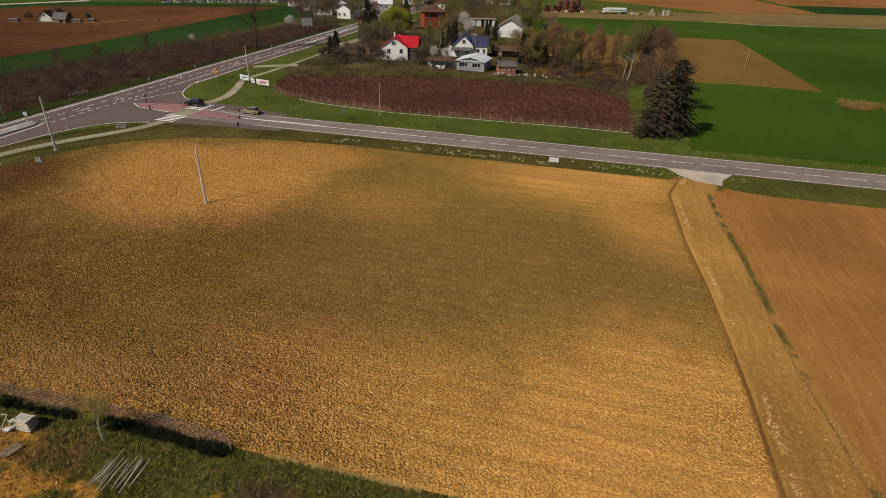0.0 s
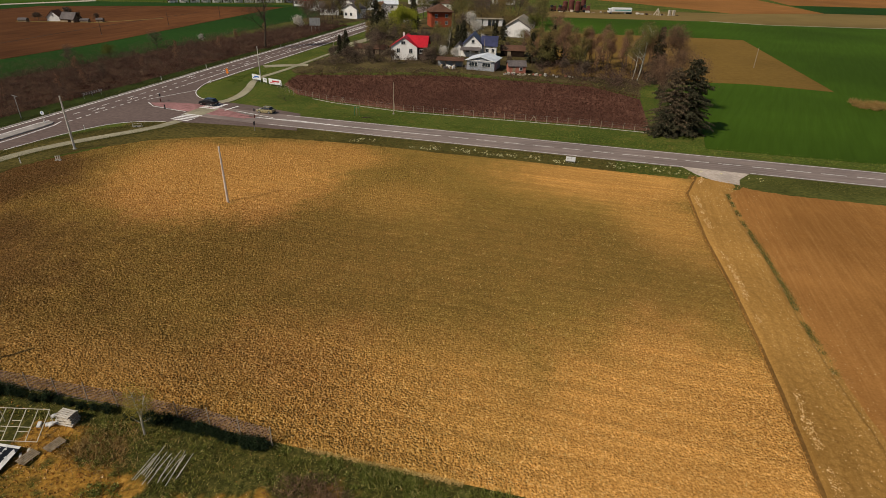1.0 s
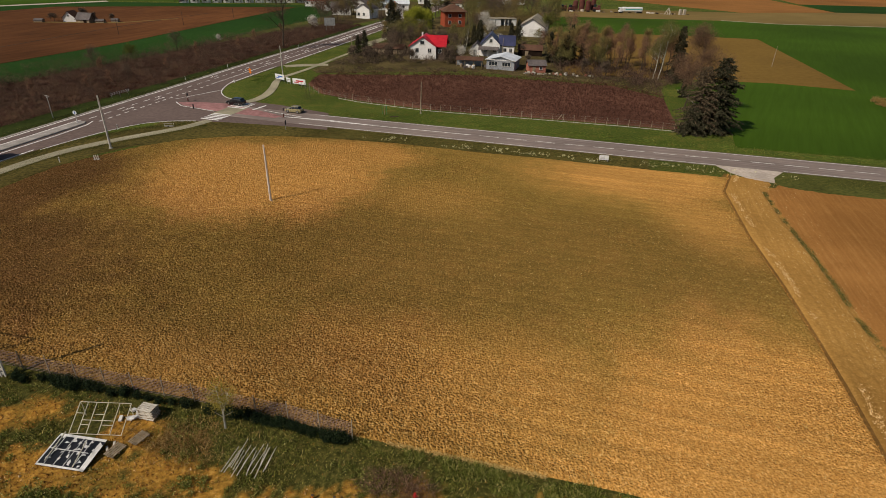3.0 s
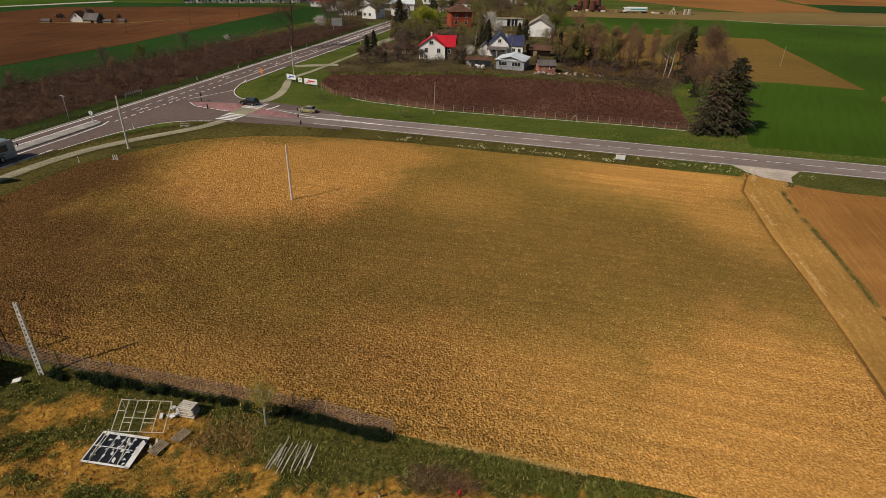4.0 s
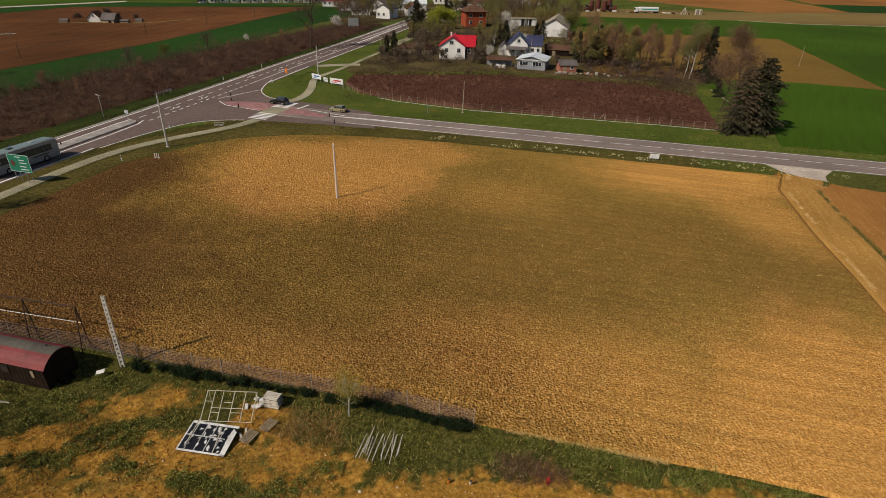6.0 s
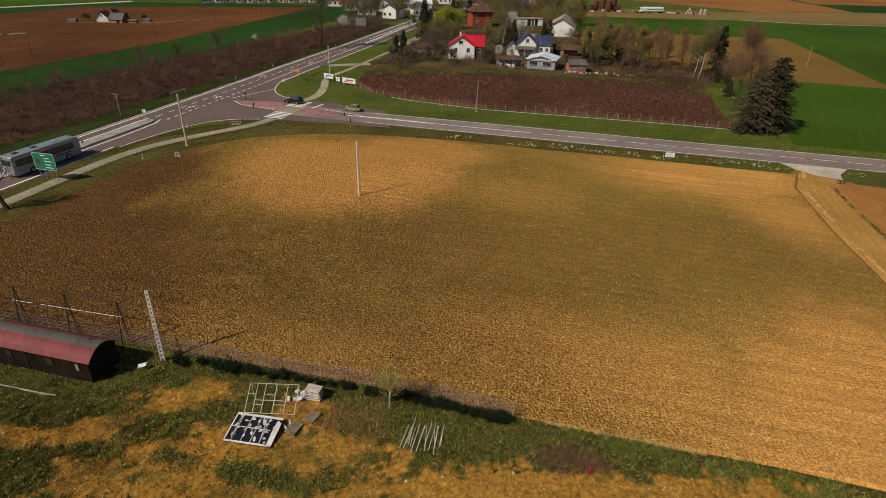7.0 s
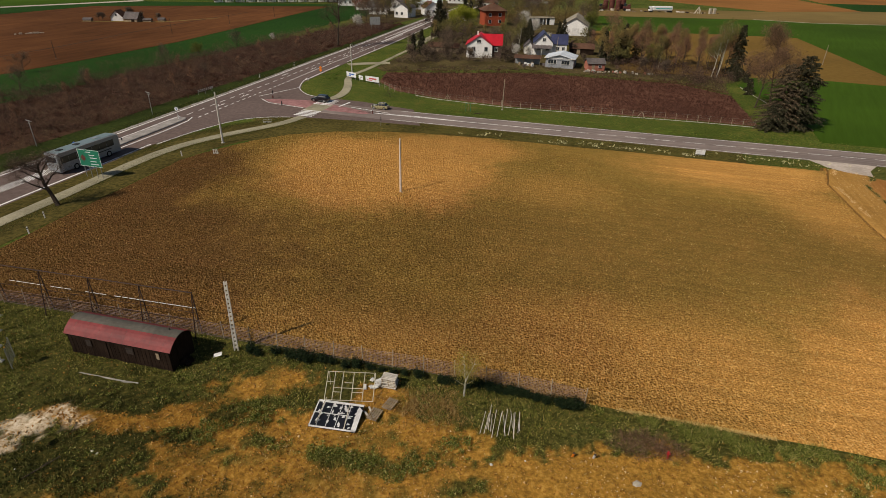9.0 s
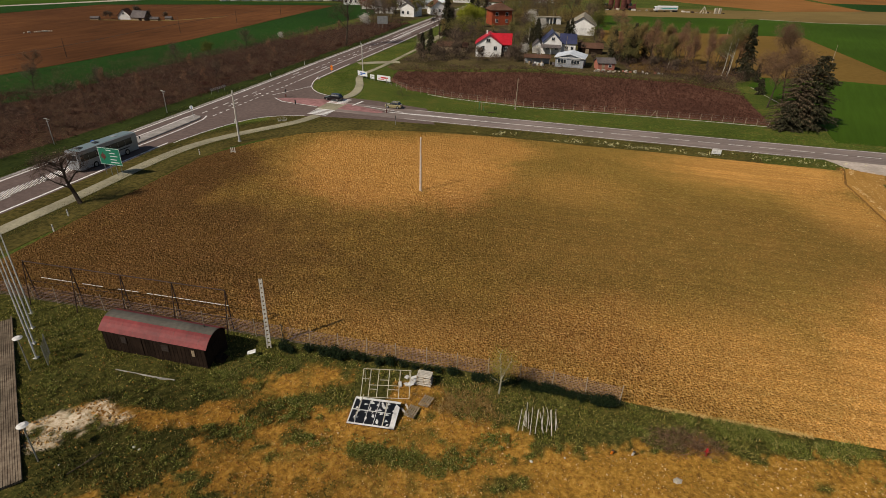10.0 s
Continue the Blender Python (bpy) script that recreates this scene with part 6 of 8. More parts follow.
# Small birch and evergreen shrubs by the fence.
def young_birch(m, label):
    """A forked pale stem with a thin haze of first leaves."""
    rng = np.random.RandomState(61)
    ob = thing("birch_tree", m, label, "tree")
    stem, ends = Shape(), []
    fork = Vector((0.08, 0, 1.6))
    stem.rod((0, 0, -0.1), fork, 0.085, 0.065, 8)
    for top in (Vector((-0.15, 0.1, 4.1)), Vector((0.75, -0.1, 3.6))):
        stem.rod(fork, top, 0.06, 0.02, 6)
        for k in range(15):
            t = 0.12 + 0.86 * k / 14
            p = fork.lerp(top, t)
            out = Vector((rng.normal(), rng.normal(), 0)).normalized() * (0.85 - 0.4 * t) * rng.uniform(0.6, 1.25) + Vector((0, 0, rng.uniform(0.2, 0.6)))
            stem.rod(p, p + out, 0.016, 0.005, 3, caps=False)
            ends += [tuple(p + out * u) for u in (0.5, 0.75, 1.0)]
    for side in (-1, 1):
        stem.rod((0, 0, 1.2), (side * 0.8, 0.1, 1.7), 0.02, 0.006, 4, caps=False)
        ends += [(side * 0.8, 0.1, 1.7), (side * 0.5, 0.05, 1.5)]
    part("trunk", stem, BIRCH_BARK, ob)
    a, b, c = sprays(rng, np.repeat(np.array(ends), 28, 0), 0.3, 0.1, 0.03)
    part("leaves", tri_cloud(a, b, c), BIRCH_LEAF, ob)


young_birch(pose(-27.0, 29.6, 0), "slender young birch with first leaves by the fence")
rng = np.random.RandomState(62)


def shrub(seed, m, h, r, material, label, group=""):
    rng = np.random.RandomState(seed)
    ob = thing("shrub", m, label, "shrub", group)
    s = Shape()
    ends = []
    for k in range(16):
        a, q = rng.uniform(0, 6.2832), rng.uniform(0.2, 1)
        e = (math.cos(a) * r * q, math.sin(a) * r * q, h * rng.uniform(0.5, 1) * (1.1 - 0.35 * q))
        s.rod((0, 0, -0.05), e, 0.02, 0.008, 3, caps=False)
        ends.append(e)
    part("stems", s, BARK, ob)
    c = np.array(ends)
    t = rng.uniform(0.35, 1.05, 1100)[:, None]
    c = c[rng.randint(0, len(c), 1100)] * t
    a, b, d = sprays(rng, c, 0.13, 0.13, 0.05)
    part("leaves", tri_cloud(a, b, d), material, ob)
    return ob


protos = [shrub(70 + k, pose(-42.5 + 0.9 * k, 33.6 - 0.2 * k, 0), 1.05, 0.75, DARK_LEAF, "dark evergreen shrub along the wire fence", "shrubs along the fence") for k in range(3)]
x = -39.6
while x < -18.0:
    if not (-30.4 < x < -29.2):
        y = np.interp(x, [p[0] for p in FENCE], [p[1] for p in FENCE]) - 0.75 + rng.normal(0, 0.1)
        copy_thing(protos[rng.randint(3)], pose(x, y, ground_z(x, y), 0, 0, rng.uniform(0, 360)) @ Matrix.Scale(rng.uniform(0.55, 0.95), 4))
    x += rng.uniform(0.75, 1.3)
for x, y, k in ((-46.3, 34.2, 0.9), (-45.6, 33.8, 0.7), (-44.0, 34.1, 0.8)):
    copy_thing(protos[0], pose(x, y, 0, 0, 0, 40 * x) @ Matrix.Scale(k, 4))
for x in np.arange(-29.0, -17.6, 0.8):
    y = np.interp(x, [p[0] for p in FENCE], [p[1] for p in FENCE]) - 0.6 + rng.normal(0, 0.08)
    copy_thing(protos[rng.randint(3)], pose(x, y, ground_z(x, y), 0, 0, rng.uniform(0, 360)) @ Matrix.Scale(rng.uniform(0.6, 0.95), 4))
pts = scatter(rng, [(-16.4, 24.6), (-14, 23.6), (-10.8, 23.8), (-10.4, 25.0), (-12.6, 26.0), (-15.6, 25.8)], 48)
stuff("dry_brush", shrub_cloud(rng, np.c_[pts, np.zeros(len(pts))], rng.uniform(0.4, 1.0, len(pts)), rng.uniform(0.4, 0.7, len(pts)), 60, 0.42, 0.012), TWIG_BRUSH, "dry brown brushwood around the hydrant", "brushwood")

# Weeds in clumps on the dug earth, lower ones through the grass.
rng = np.random.RandomState(64)
CLUMPS = [(-45.9, 25.2), (-44.9, 26.9), (-42.9, 26.2), (-41.6, 23.9), (-37.4, 23.2), (-35.9, 23.1), (-34.2, 22.5), (-31.7, 21.6), (-30.4, 22.4), (-27.5, 24.4), (-50, 30.4), (-47.9, 32.6), (-43.6, 27.6), (-46.6, 24.2)]
c = np.array(CLUMPS)[rng.randint(0, len(CLUMPS), 420)] + rng.normal(0, 0.55, (420, 2)) * np.array([1.3, 0.7])
stuff("weeds", shrub_cloud(rng, np.c_[c, np.full(len(c), -0.05)], rng.uniform(0.15, 0.4, len(c)), rng.uniform(0.15, 0.35, len(c)), 42, 0.12, 0.035), WEED_LEAF, "dark green broad-leaved weeds in clumps", "weeds")
c = np.c_[rng.uniform(-80, 4, 9000), rng.uniform(15, 41, 9000)]
e, s = earth_masks(c[:, 0], c[:, 1])
c = c[(np.interp(c[:, 0], EX, EY) - c[:, 1] > 0.6) & (np.maximum(e, s) < 0.3) & (vnoise(c[:, 0] * 0.5, c[:, 1] * 0.5, 2) > 0.45)]
c = c[~((c[:, 0] > -63) & (c[:, 0] < -51) & (c[:, 1] > 29.8) & (c[:, 1] < 37)) & ~((c[:, 0] > -39) & (c[:, 0] < -34.5) & (c[:, 1] > 25.4) & (c[:, 1] < 30.8)) & (c[:, 0] + 0.73 * c[:, 1] > -44.5)]
stuff("weeds", shrub_cloud(rng, np.c_[c, np.full(len(c), -0.05)], rng.uniform(0.12, 0.38, len(c)), rng.uniform(0.12, 0.3, len(c)), 24, 0.12, 0.03), WEED_LEAF, "mixed low weeds growing through rough grass", "weeds")

# ---- grass and straw ----
rng = np.random.RandomState(81)
n = 105000
x, y = rng.uniform(-86, 14, n), rng.uniform(12, 43, n)
w = smooth(0.0, 0.8, np.interp(x, EX, EY) - y)
e, s = earth_masks(x, y)
clump = vnoise(x * 0.55, y * 0.55, 4)
ok = (w > 0.5) & (rng.rand(n) > 0.93 * np.maximum(e, s) + 0.1) & (rng.rand(n) < 0.35 + clump)
ok &= ~((x > -38.9) & (x < -34.7) & (y > 25.4) & (y < 30.6))
x, y, clump = x[ok], y[ok], clump[ok]
z = 0.22 * (vnoise(x * 0.45, y * 0.45) - 0.5) + 0.16 * (vnoise(x * 1.5, y * 1.5, 1) - 0.5) + 0.1 * (vnoise(x * 2.9, y * 2.9, 2) - 0.5) - 0.05
on_darker = darker_ground(x, y) > 0.35 + 0.3 * rng.rand(len(x))
stuff("grass", blades(rng, np.c_[x, y, z][~on_darker], (0.05 + 0.19 * clump)[~on_darker], 0.03, 0.6, 5, 0.14), GRASS_BLADES, "rough olive green grass on waste ground", "grass")
stuff("grass", blades(rng, np.c_[x, y, z][on_darker], (0.06 + 0.24 * clump)[on_darker], 0.035, 0.6, 5, 0.14), DARK_BLADES, "thick dark green grass on darker ground", "grass")
x = rng.uniform(-19, 6, 4200)
y = np.interp(x, EX, EY) - 0.15 - 3.2 * rng.beta(1.1, 1.8, len(x))
ok = vnoise(x * 0.8, y * 0.8, 1) > 0.5
x, y = x[ok], y[ok]
stuff("grass", blades(rng, np.c_[x, y, np.full(len(x), -0.06)], 0.12 + 0.3 * vnoise(x * 0.8, y * 0.8, 1), 0.03, 0.6, 5, 0.14), WEED_LEAF, "fresh light green tufts along the field edge", "grass")
x = rng.uniform(-14.5, -3, 600)
y = np.interp(x, EX, EY) + rng.normal(0.1, 0.08, len(x))
stuff("straw", blades(rng, np.c_[x, y, np.full(len(x), 0.03)], np.full(len(x), 0.1), 0.03, 1.5, 4, 0.1), STRAW, "pale straw along the field edge", "straw")
n = 16000
x, y = rng.uniform(-80, 14, n), rng.uniform(14, 36, n)
e, s = earth_masks(x, y)
ok = (np.interp(x, EX, EY) - y > 0.3) & (rng.rand(n) < (0.15 + 0.75 * e) * np.where(x > -27, 0.4, 1.0))
x, y = x[ok], y[ok]
z = 0.22 * (vnoise(x * 0.45, y * 0.45) - 0.5) + 0.16 * (vnoise(x * 1.5, y * 1.5, 1) - 0.5) + 0.1 * (vnoise(x * 2.9, y * 2.9, 2) - 0.5) - 0.05
tuft = np.c_[rng.normal(-29.5, 2.0, 1100), rng.normal(28.2, 1.0, 1100)]
tuft = tuft[(np.interp(tuft[:, 0], EX, EY) - tuft[:, 1] > 1.2) & (vnoise(tuft[:, 0] * 0.9, tuft[:, 1] * 0.9, 2) > 0.42)]
stuff("dry_grass", blades(rng, np.c_[tuft, np.full(len(tuft), -0.05)], rng.uniform(0.15, 0.32, len(tuft)), 0.03, 0.8, 5, 0.16), DRY_BLADES, "straw-coloured dry grass beside the pallets", "grass")
stuff("dry_grass", blades(rng, np.c_[x, y, z], np.full(len(x), 0.14), 0.03, 0.7, 4, 0.12), DRY_BLADES, "tufts of dry ochre grass", "grass")
n = 60000
x, y = rng.uniform(-80, 14, n), rng.uniform(13, 36, n)
e, s = earth_masks(x, y)
ok = (np.interp(x, EX, EY) - y > 0.3) & (rng.rand(n) < (0.06 + 0.9 * e) * np.where(x > -27, 0.3, 1.0))
x, y = x[ok], y[ok]
n = len(x)
z = 0.22 * (vnoise(x * 0.45, y * 0.45) - 0.5) + 0.16 * (vnoise(x * 1.5, y * 1.5, 1) - 0.5) + 0.1 * (vnoise(x * 2.9, y * 2.9, 2) - 0.5) - 0.05
ang, cr = rng.uniform(0, 6.2832, n), rng.uniform(0.03, 0.13, n)
corner = [np.c_[x + cr * np.cos(ang + k) * rng.uniform(0.7, 1.4, n), y + cr * np.sin(ang + k) * rng.uniform(0.7, 1.4, n), z] for k in (0.0, 2.1, 4.2)]
peak = np.c_[x, y, z + 0.03 + cr * rng.uniform(0.4, 1.1, n)]
stuff("earth_lumps", tri_cloud(np.concatenate(corner), np.concatenate([corner[1], corner[2], corner[0]]), np.concatenate([peak] * 3)), EARTH_LUMPS, "ochre earth lumps on the dug ground", "earth lumps")
n = 42000
x, y = rng.uniform(-84, 36, n), rng.uniform(18, 100, n)
ok = (edge_distance(x, y, FIELD) > 0.4) & (rng.rand(n) < np.clip(1.5 - y / 70, 0.15, 1))
ok &= rng.rand(n) > 0.9 * soil_tone(x, y)[1]
x, y = x[ok], y[ok]
stuff("straw", blades(rng, np.c_[x, y, np.full(len(x), 0.13)], np.full(len(x), 0.11), 0.03, 1.6, 2, 0.12), STRAW, "dry straw bits on the ploughed field", "straw")


def along_line(line, n, mean, spread):
    """Points beside a line in plan, mean metres to the right of it as it comes nearer."""
    L = line_length(line)
    out = []
    for v in rng.uniform(0, L, n):
        p, d = at_length(line, v)
        k = -mean + rng.normal(0, spread)
        out.append((p[0] + d[1] * k, p[1] - d[0] * k))
    return np.array(out)


def clod_cloud(p, z, r0, r1):
    n = len(p)
    ang, cr = rng.uniform(0, 6.2832, n), r0 + (r1 - r0) * rng.beta(1.0, 2.5, n)
    c3 = [np.c_[p[:, 0] + cr * np.cos(ang + k) * rng.uniform(0.7, 1.4, n), p[:, 1] + cr * np.sin(ang + k) * rng.uniform(0.7, 1.4, n), np.full(n, z)] for k in (0.0, 2.1, 4.2)]
    top = np.c_[p + rng.normal(0, 0.02, (n, 2)), z + 0.03 + cr * rng.uniform(0.5, 1.1, n)]
    return tri_cloud(np.concatenate(c3), np.concatenate([c3[1], c3[2], c3[0]]), np.concatenate([top] * 3))


p = along_line(FURROW, 4200, 1.05, 0.22)
p = p[vnoise(p[:, 0] * 0.5, p[:, 1] * 0.5, 3) > 0.42]
stuff("ridge_clods", clod_cloud(p, 0.12, 0.03, 0.14), PALE_CLODS, "pale dry clods on the ridge along the furrow", "clods")
p = along_line(FURROW, 3000, -0.35, 0.12)
stuff("furrow_clods", clod_cloud(p, 0.02, 0.04, 0.13), EARTH_LUMPS, "brown clods fallen into the furrow", "clods")
p = np.r_[along_line(FURROW, 1300, 3.6, 1.2), along_line(GREEN_LINE, 1500, -0.9, 0.7), along_line(GREEN_LINE, 500, 2.2, 1.6)]
stuff("strip_clods", clod_cloud(p, 0.13, 0.02, 0.1), PALE_CLODS, "pale stones and clods on the harrowed strip", "clods")
p = along_line(GREEN_LINE, 8000, 0.0, 0.26)
p = p[vnoise(p[:, 0] * 0.6, p[:, 1] * 0.6, 2) + 0.3 * vnoise(p[:, 0] * 2.1, p[:, 1] * 2.1, 1) > 0.52 + 0.2 * smooth(56, 74, p[:, 1]) + 0.12 * (1 - smooth(20, 46, p[:, 1]))]
stuff("weed_row", blades(rng, np.c_[p, np.full(len(p), 0.0)], rng.uniform(0.05, 0.17, len(p)), 0.025, 0.8, 4, 0.16), OLIVE_BLADES, "olive green weeds between two fields", "weeds")


def verge(pts, n, half, off):
    s = rng.uniform(0, line_length(pts), n)
    out = []
    for v in s:
        p, d = at_length(pts, v)
        k = off + rng.uniform(-half, half)
        out.append((p[0] + d[1] * k, p[1] - d[0] * k, -0.03))
    return np.array(out)


SIDE_NEAR = stretch(SIDE, along(SIDE, 116), along(SIDE, 78))
vg = np.r_[verge(SIDE_NEAR, 9000, 2.5, 7.0), verge(SIDE_NEAR, 5200, 2.5, -7.4), verge([(-97, 22), (-88, 60), (-83, 88), (-72, 103), (-63, 112)], 3600, 1.0, 2.7), verge([(-70, 150), (-66, 170)], 700, 2.0, 4.0),
           verge([(-86, 84), (-81.5, 96), (-74.5, 106), (-66, 111.2)], 1500, 0.9, 0.2), verge(span(60, 230), 2600, 1.2, -7.4)]
keep = (edge_distance(vg[:, 0], vg[:, 1], [(35.0, 95.4), (37.0, 89.0), (42.1, 86), (44, 89), (47, 92.2)]) < 0) & (edge_distance(vg[:, 0], vg[:, 1], JUNCTION) < -0.2)
vg = vg[keep]
nearside = vg[:, 1] < np.interp(vg[:, 0], [p[0] for p in SIDE], [p[1] for p in SIDE])
nearside &= vg[:, 0] > np.interp(vg[:, 1], [p[1] for p in MAIN], [p[0] for p in MAIN])
leftside = vg[:, 0] < np.interp(vg[:, 1], [p[1] for p in MAIN], [p[0] for p in MAIN])
far_v, near_v, left_v = vg[~nearside & ~leftside], vg[nearside], vg[leftside]
stuff("verge_grass", blades(rng, left_v, np.full(len(left_v), 0.22), 0.05, 0.6, 5, 0.25), DARK_BLADES, "dark green grass below the thicket", "grass")
far_v = far_v[rng.rand(len(far_v)) < 1.5 * vnoise(far_v[:, 0] * 0.35, far_v[:, 1] * 0.35, 2) ** 2]
stuff("verge_grass", blades(rng, far_v, np.full(len(far_v), 0.2), 0.06, 0.6, 5, 0.22), VERGE_BLADES, "green grass on the far road verges", "grass")
stuff("verge_grass", blades(rng, near_v, np.full(len(near_v), 0.16), 0.04, 0.8, 6, 0.4), OLIVE_BLADES, "olive grass on the field verges", "grass")
fl = np.r_[verge(stretch(SIDE, along(SIDE, 113.2), along(SIDE, 102.5)), 190, 1.1, 8.2), verge(stretch(SIDE, along(SIDE, 102.5), along(SIDE, 95.8)), 60, 1.6, 7.2), verge(stretch(SIDE, along(SIDE, 91.5), along(SIDE, 84)), 60, 1.6, 6.8)]
fl = fl[(vnoise(fl[:, 0] * 0.5, fl[:, 1] * 0.5, 3) > 0.36)]
fl[:, 2] = 0.18
a, b, c = sprays(rng, np.repeat(fl, 6, 0), 0.11, 0.16, 0.09)
stuff("verge_flowers", tri_cloud(a, b, c), FLOWERS, "pale yellow flowers on the verge", "flowers")


p = np.c_[rng.uniform(-56, 4, 4600), rng.uniform(16, 30, 4600)]
e, s = earth_masks(p[:, 0], p[:, 1])
p = p[(e > 0.3) & (np.interp(p[:, 0], EX, EY) - p[:, 1] > 0.5) & (vnoise(p[:, 0] * 0.7, p[:, 1] * 0.7, 5) > 0.5)]
stuff("earth_stones", clod_cloud(p, 0.0, 0.03, 0.13), PALE_CLODS, "pale stones and clods on the bare earth", "stones")
p = np.c_[rng.uniform(-66, -54, 2600), rng.uniform(20, 28, 2600)]
e, s = earth_masks(p[:, 0], p[:, 1])
p = p[(s > 0.25) & (vnoise(p[:, 0] * 1.4, p[:, 1] * 1.4, 4) > 0.48)]
stuff("sand_crumbs", clod_cloud(p, 0.0, 0.04, 0.2), PALE_CLODS, "pale crumbling sand lumps on bare ground", "sand")
solid("fallen_stick", Shape().rod((0, 0, 0.08), (1.4, 2.0, 0.12), 0.05, 0.03, 7).rod((0.55, 0.7, 0.09), (0.95, 1.75, 0.16), 0.03, 0.015, 6), BARK, pose(-57.1, 19.7, ground_z(-57.1, 19.7)), "thin dark fallen stick in the grass", "stick")


# ---- buildings ----
def window(parent, x, y, z, w, h, side="front", bars=1):
    """A framed window on a wall; side says which way it faces."""
    turn = {"front": 0, "right": 90, "back": 180, "left": -90}[side]
    fr = part("window", Shape().box(0, 0, 0, w + 0.16, 0.1, h + 0.16, 0.02), WHITE_PAINT, parent)
    fr.matrix_basis = pose(x, y, z - 0.08, 0, 0, turn)
    for k in range(bars + 1):
        pw = w / (bars + 1)
        part("pane", Shape().box(-w / 2 + pw * (k + 0.5), -0.052, 0.08, pw - 0.06, 0.02, h), GLASS_DARK, fr)
    part("sill", Shape().box(0, -0.08, -0.02, w + 0.3, 0.16, 0.05, 0.01), OLD_CONCRETE, fr)


def gable_block(parent, x0, x1, y0, y1, eave, ridge, wall, roof, axis="y", over=0.45, hip=False):
    """A block with a pitched roof; axis is the way the ridge runs."""
    xm, ym = (x0 + x1) / 2, (y0 + y1) / 2
    s = Shape()
    if hip:
        s.prism([(x0, y0), (x1, y0), (x1, y1), (x0, y1)], -0.3, eave)
        part("wall", s, wall, parent)
        r = Shape()
        a, b, c, d = (x0 - over, y0 - over, eave), (x1 + over, y0 - over, eave), (x1 + over, y1 + over, eave), (x0 - over, y1 + over, eave)
        k = min(x1 - x0, y1 - y0) * 0.4
        e, f = ((x0 + k, ym, ridge), (x1 - k, ym, ridge))
        for q in ((a, b, f, e), (b, c, f), (c, d, e, f), (d, a, e)):
            r.slab(q, 0.16)
        part("roof", r, roof, parent)
        return
    if axis == "y":
        prof = [(x0, -0.3), (x1, -0.3), (x1, eave), (xm, ridge - 0.12), (x0, eave)]
        n = len(prof)
        v = [(px, y0, pz) for px, pz in prof] + [(px, y1, pz) for px, pz in prof]
        s.add(v, [(i, (i + 1) % n, n + (i + 1) % n, n + i) for i in range(n)] + [tuple(range(n - 1, -1, -1)), tuple(range(n, 2 * n))])
        part("wall", s, wall, parent)
        k = over * (ridge - eave) / ((x1 - x0) / 2)
        for sx in (x0 - over, x1 + over):
            q = [(sx, y0 - over, eave - k), (xm, y0 - over, ridge), (xm, y1 + over, ridge), (sx, y1 + over, eave - k)]
            part("roof", Shape().slab(q if sx > xm else q[::-1], -0.14), roof, parent)
    else:
        s.extrude([(y0, -0.3), (y1, -0.3), (y1, eave), (ym, ridge - 0.12), (y0, eave)], x0, x1)
        part("wall", s, wall, parent)
        k = over * (ridge - eave) / ((y1 - y0) / 2)
        for sy in (y0 - over, y1 + over):
            q = [(x0 - over, sy, eave - k), (x1 + over, sy, eave - k), (x1 + over, ym, ridge), (x0 - over, ym, ridge)]
            part("roof", Shape().slab(q if sy < ym else q[::-1], 0.14), roof, parent)


def chimney(parent, x, y, z, mat_=None):
    part("chimney", Shape().box(x, y, z, 0.5, 0.5, 1.3, 0.02).box(x, y, z + 1.25, 0.62, 0.62, 0.1, 0.02), mat_ or BRICK_RED, parent)


h = thing("house", pose(-22.6, 195.0, 0, 0, 0, -4), "white plastered house with a bright red sheet roof", "house")
gable_block(h, -4.4, 4.3, 0, 9.5, 4.5, 7.35, PLASTER, RED_SHEET, "y")
# Right wing's wall is a dark brown, unlike the white gable.
gable_block(h, 0.2, 7.3, 0.8, 9.4, 4.4, 7.3, BROWN_WALL, RED_SHEET, "x")
for x, z, w, hh in ((-2.0, 2.35, 1.1, 1.25), (2.2, 2.35, 1.1, 1.25), (-0.3, 5.0, 1.3, 0.95), (-2.2, 0.35, 0.9, 0.8)):
    window(h, x, -0.03, z, w, hh)
window(h, 5.6, 0.77, 2.2, 1.1, 1.2)
chimney(h, -1.0, 6.0, 6.6, PLASTER)

h = thing("house", pose(0.2, 205.2, 0, 0, 0, -5), "white house with a dark blue sheet roof", "house")
gable_block(h, -3.2, 3.4, 0, 10, 4.3, 7.4, PLASTER, BLUE_SHEET, "y", 0.4)
gable_block(h, 3.2, 8.4, 1.2, 8.6, 3.9, 6.6, PLASTER, BLUE_SHEET, "x", 0.4)
gable_block(h, -6.6, -3.1, 1.0, 8.0, 2.5, 4.3, PLASTER, GREY_TILE, "y", 0.3)
for x, y, z, w, hh in ((0.2, -0.03, 4.7, 1.0, 1.0), (-1.5, -0.03, 1.6, 1.0, 1.2), (1.6, -0.03, 1.6, 1.0, 1.2), (5.2, 1.17, 1.6, 1.0, 1.1), (7.2, 1.17, 1.6, 0.9, 1.1)):
    window(h, x, y, z, w, hh)
part("porch_roof", Shape().slab([(-4.0, -2.4, 2.5), (3.0, -2.4, 2.5), (3.0, 0.0, 3.3), (-4.0, 0.0, 3.3)], 0.12), GREY_TILE, h)
for x in (-3.8, -0.5, 2.8):
    part("porch_post", Shape().rod((x, -2.2, -0.1), (x, -2.2, 2.5), 0.09, 0.08, 8), WHITE_PAINT, h)

h = thing("pavilion", pose(2.4, 179.7, 0, 0, 0, -16), "grey plastered pavilion with a pale sheet roof", "pavilion")
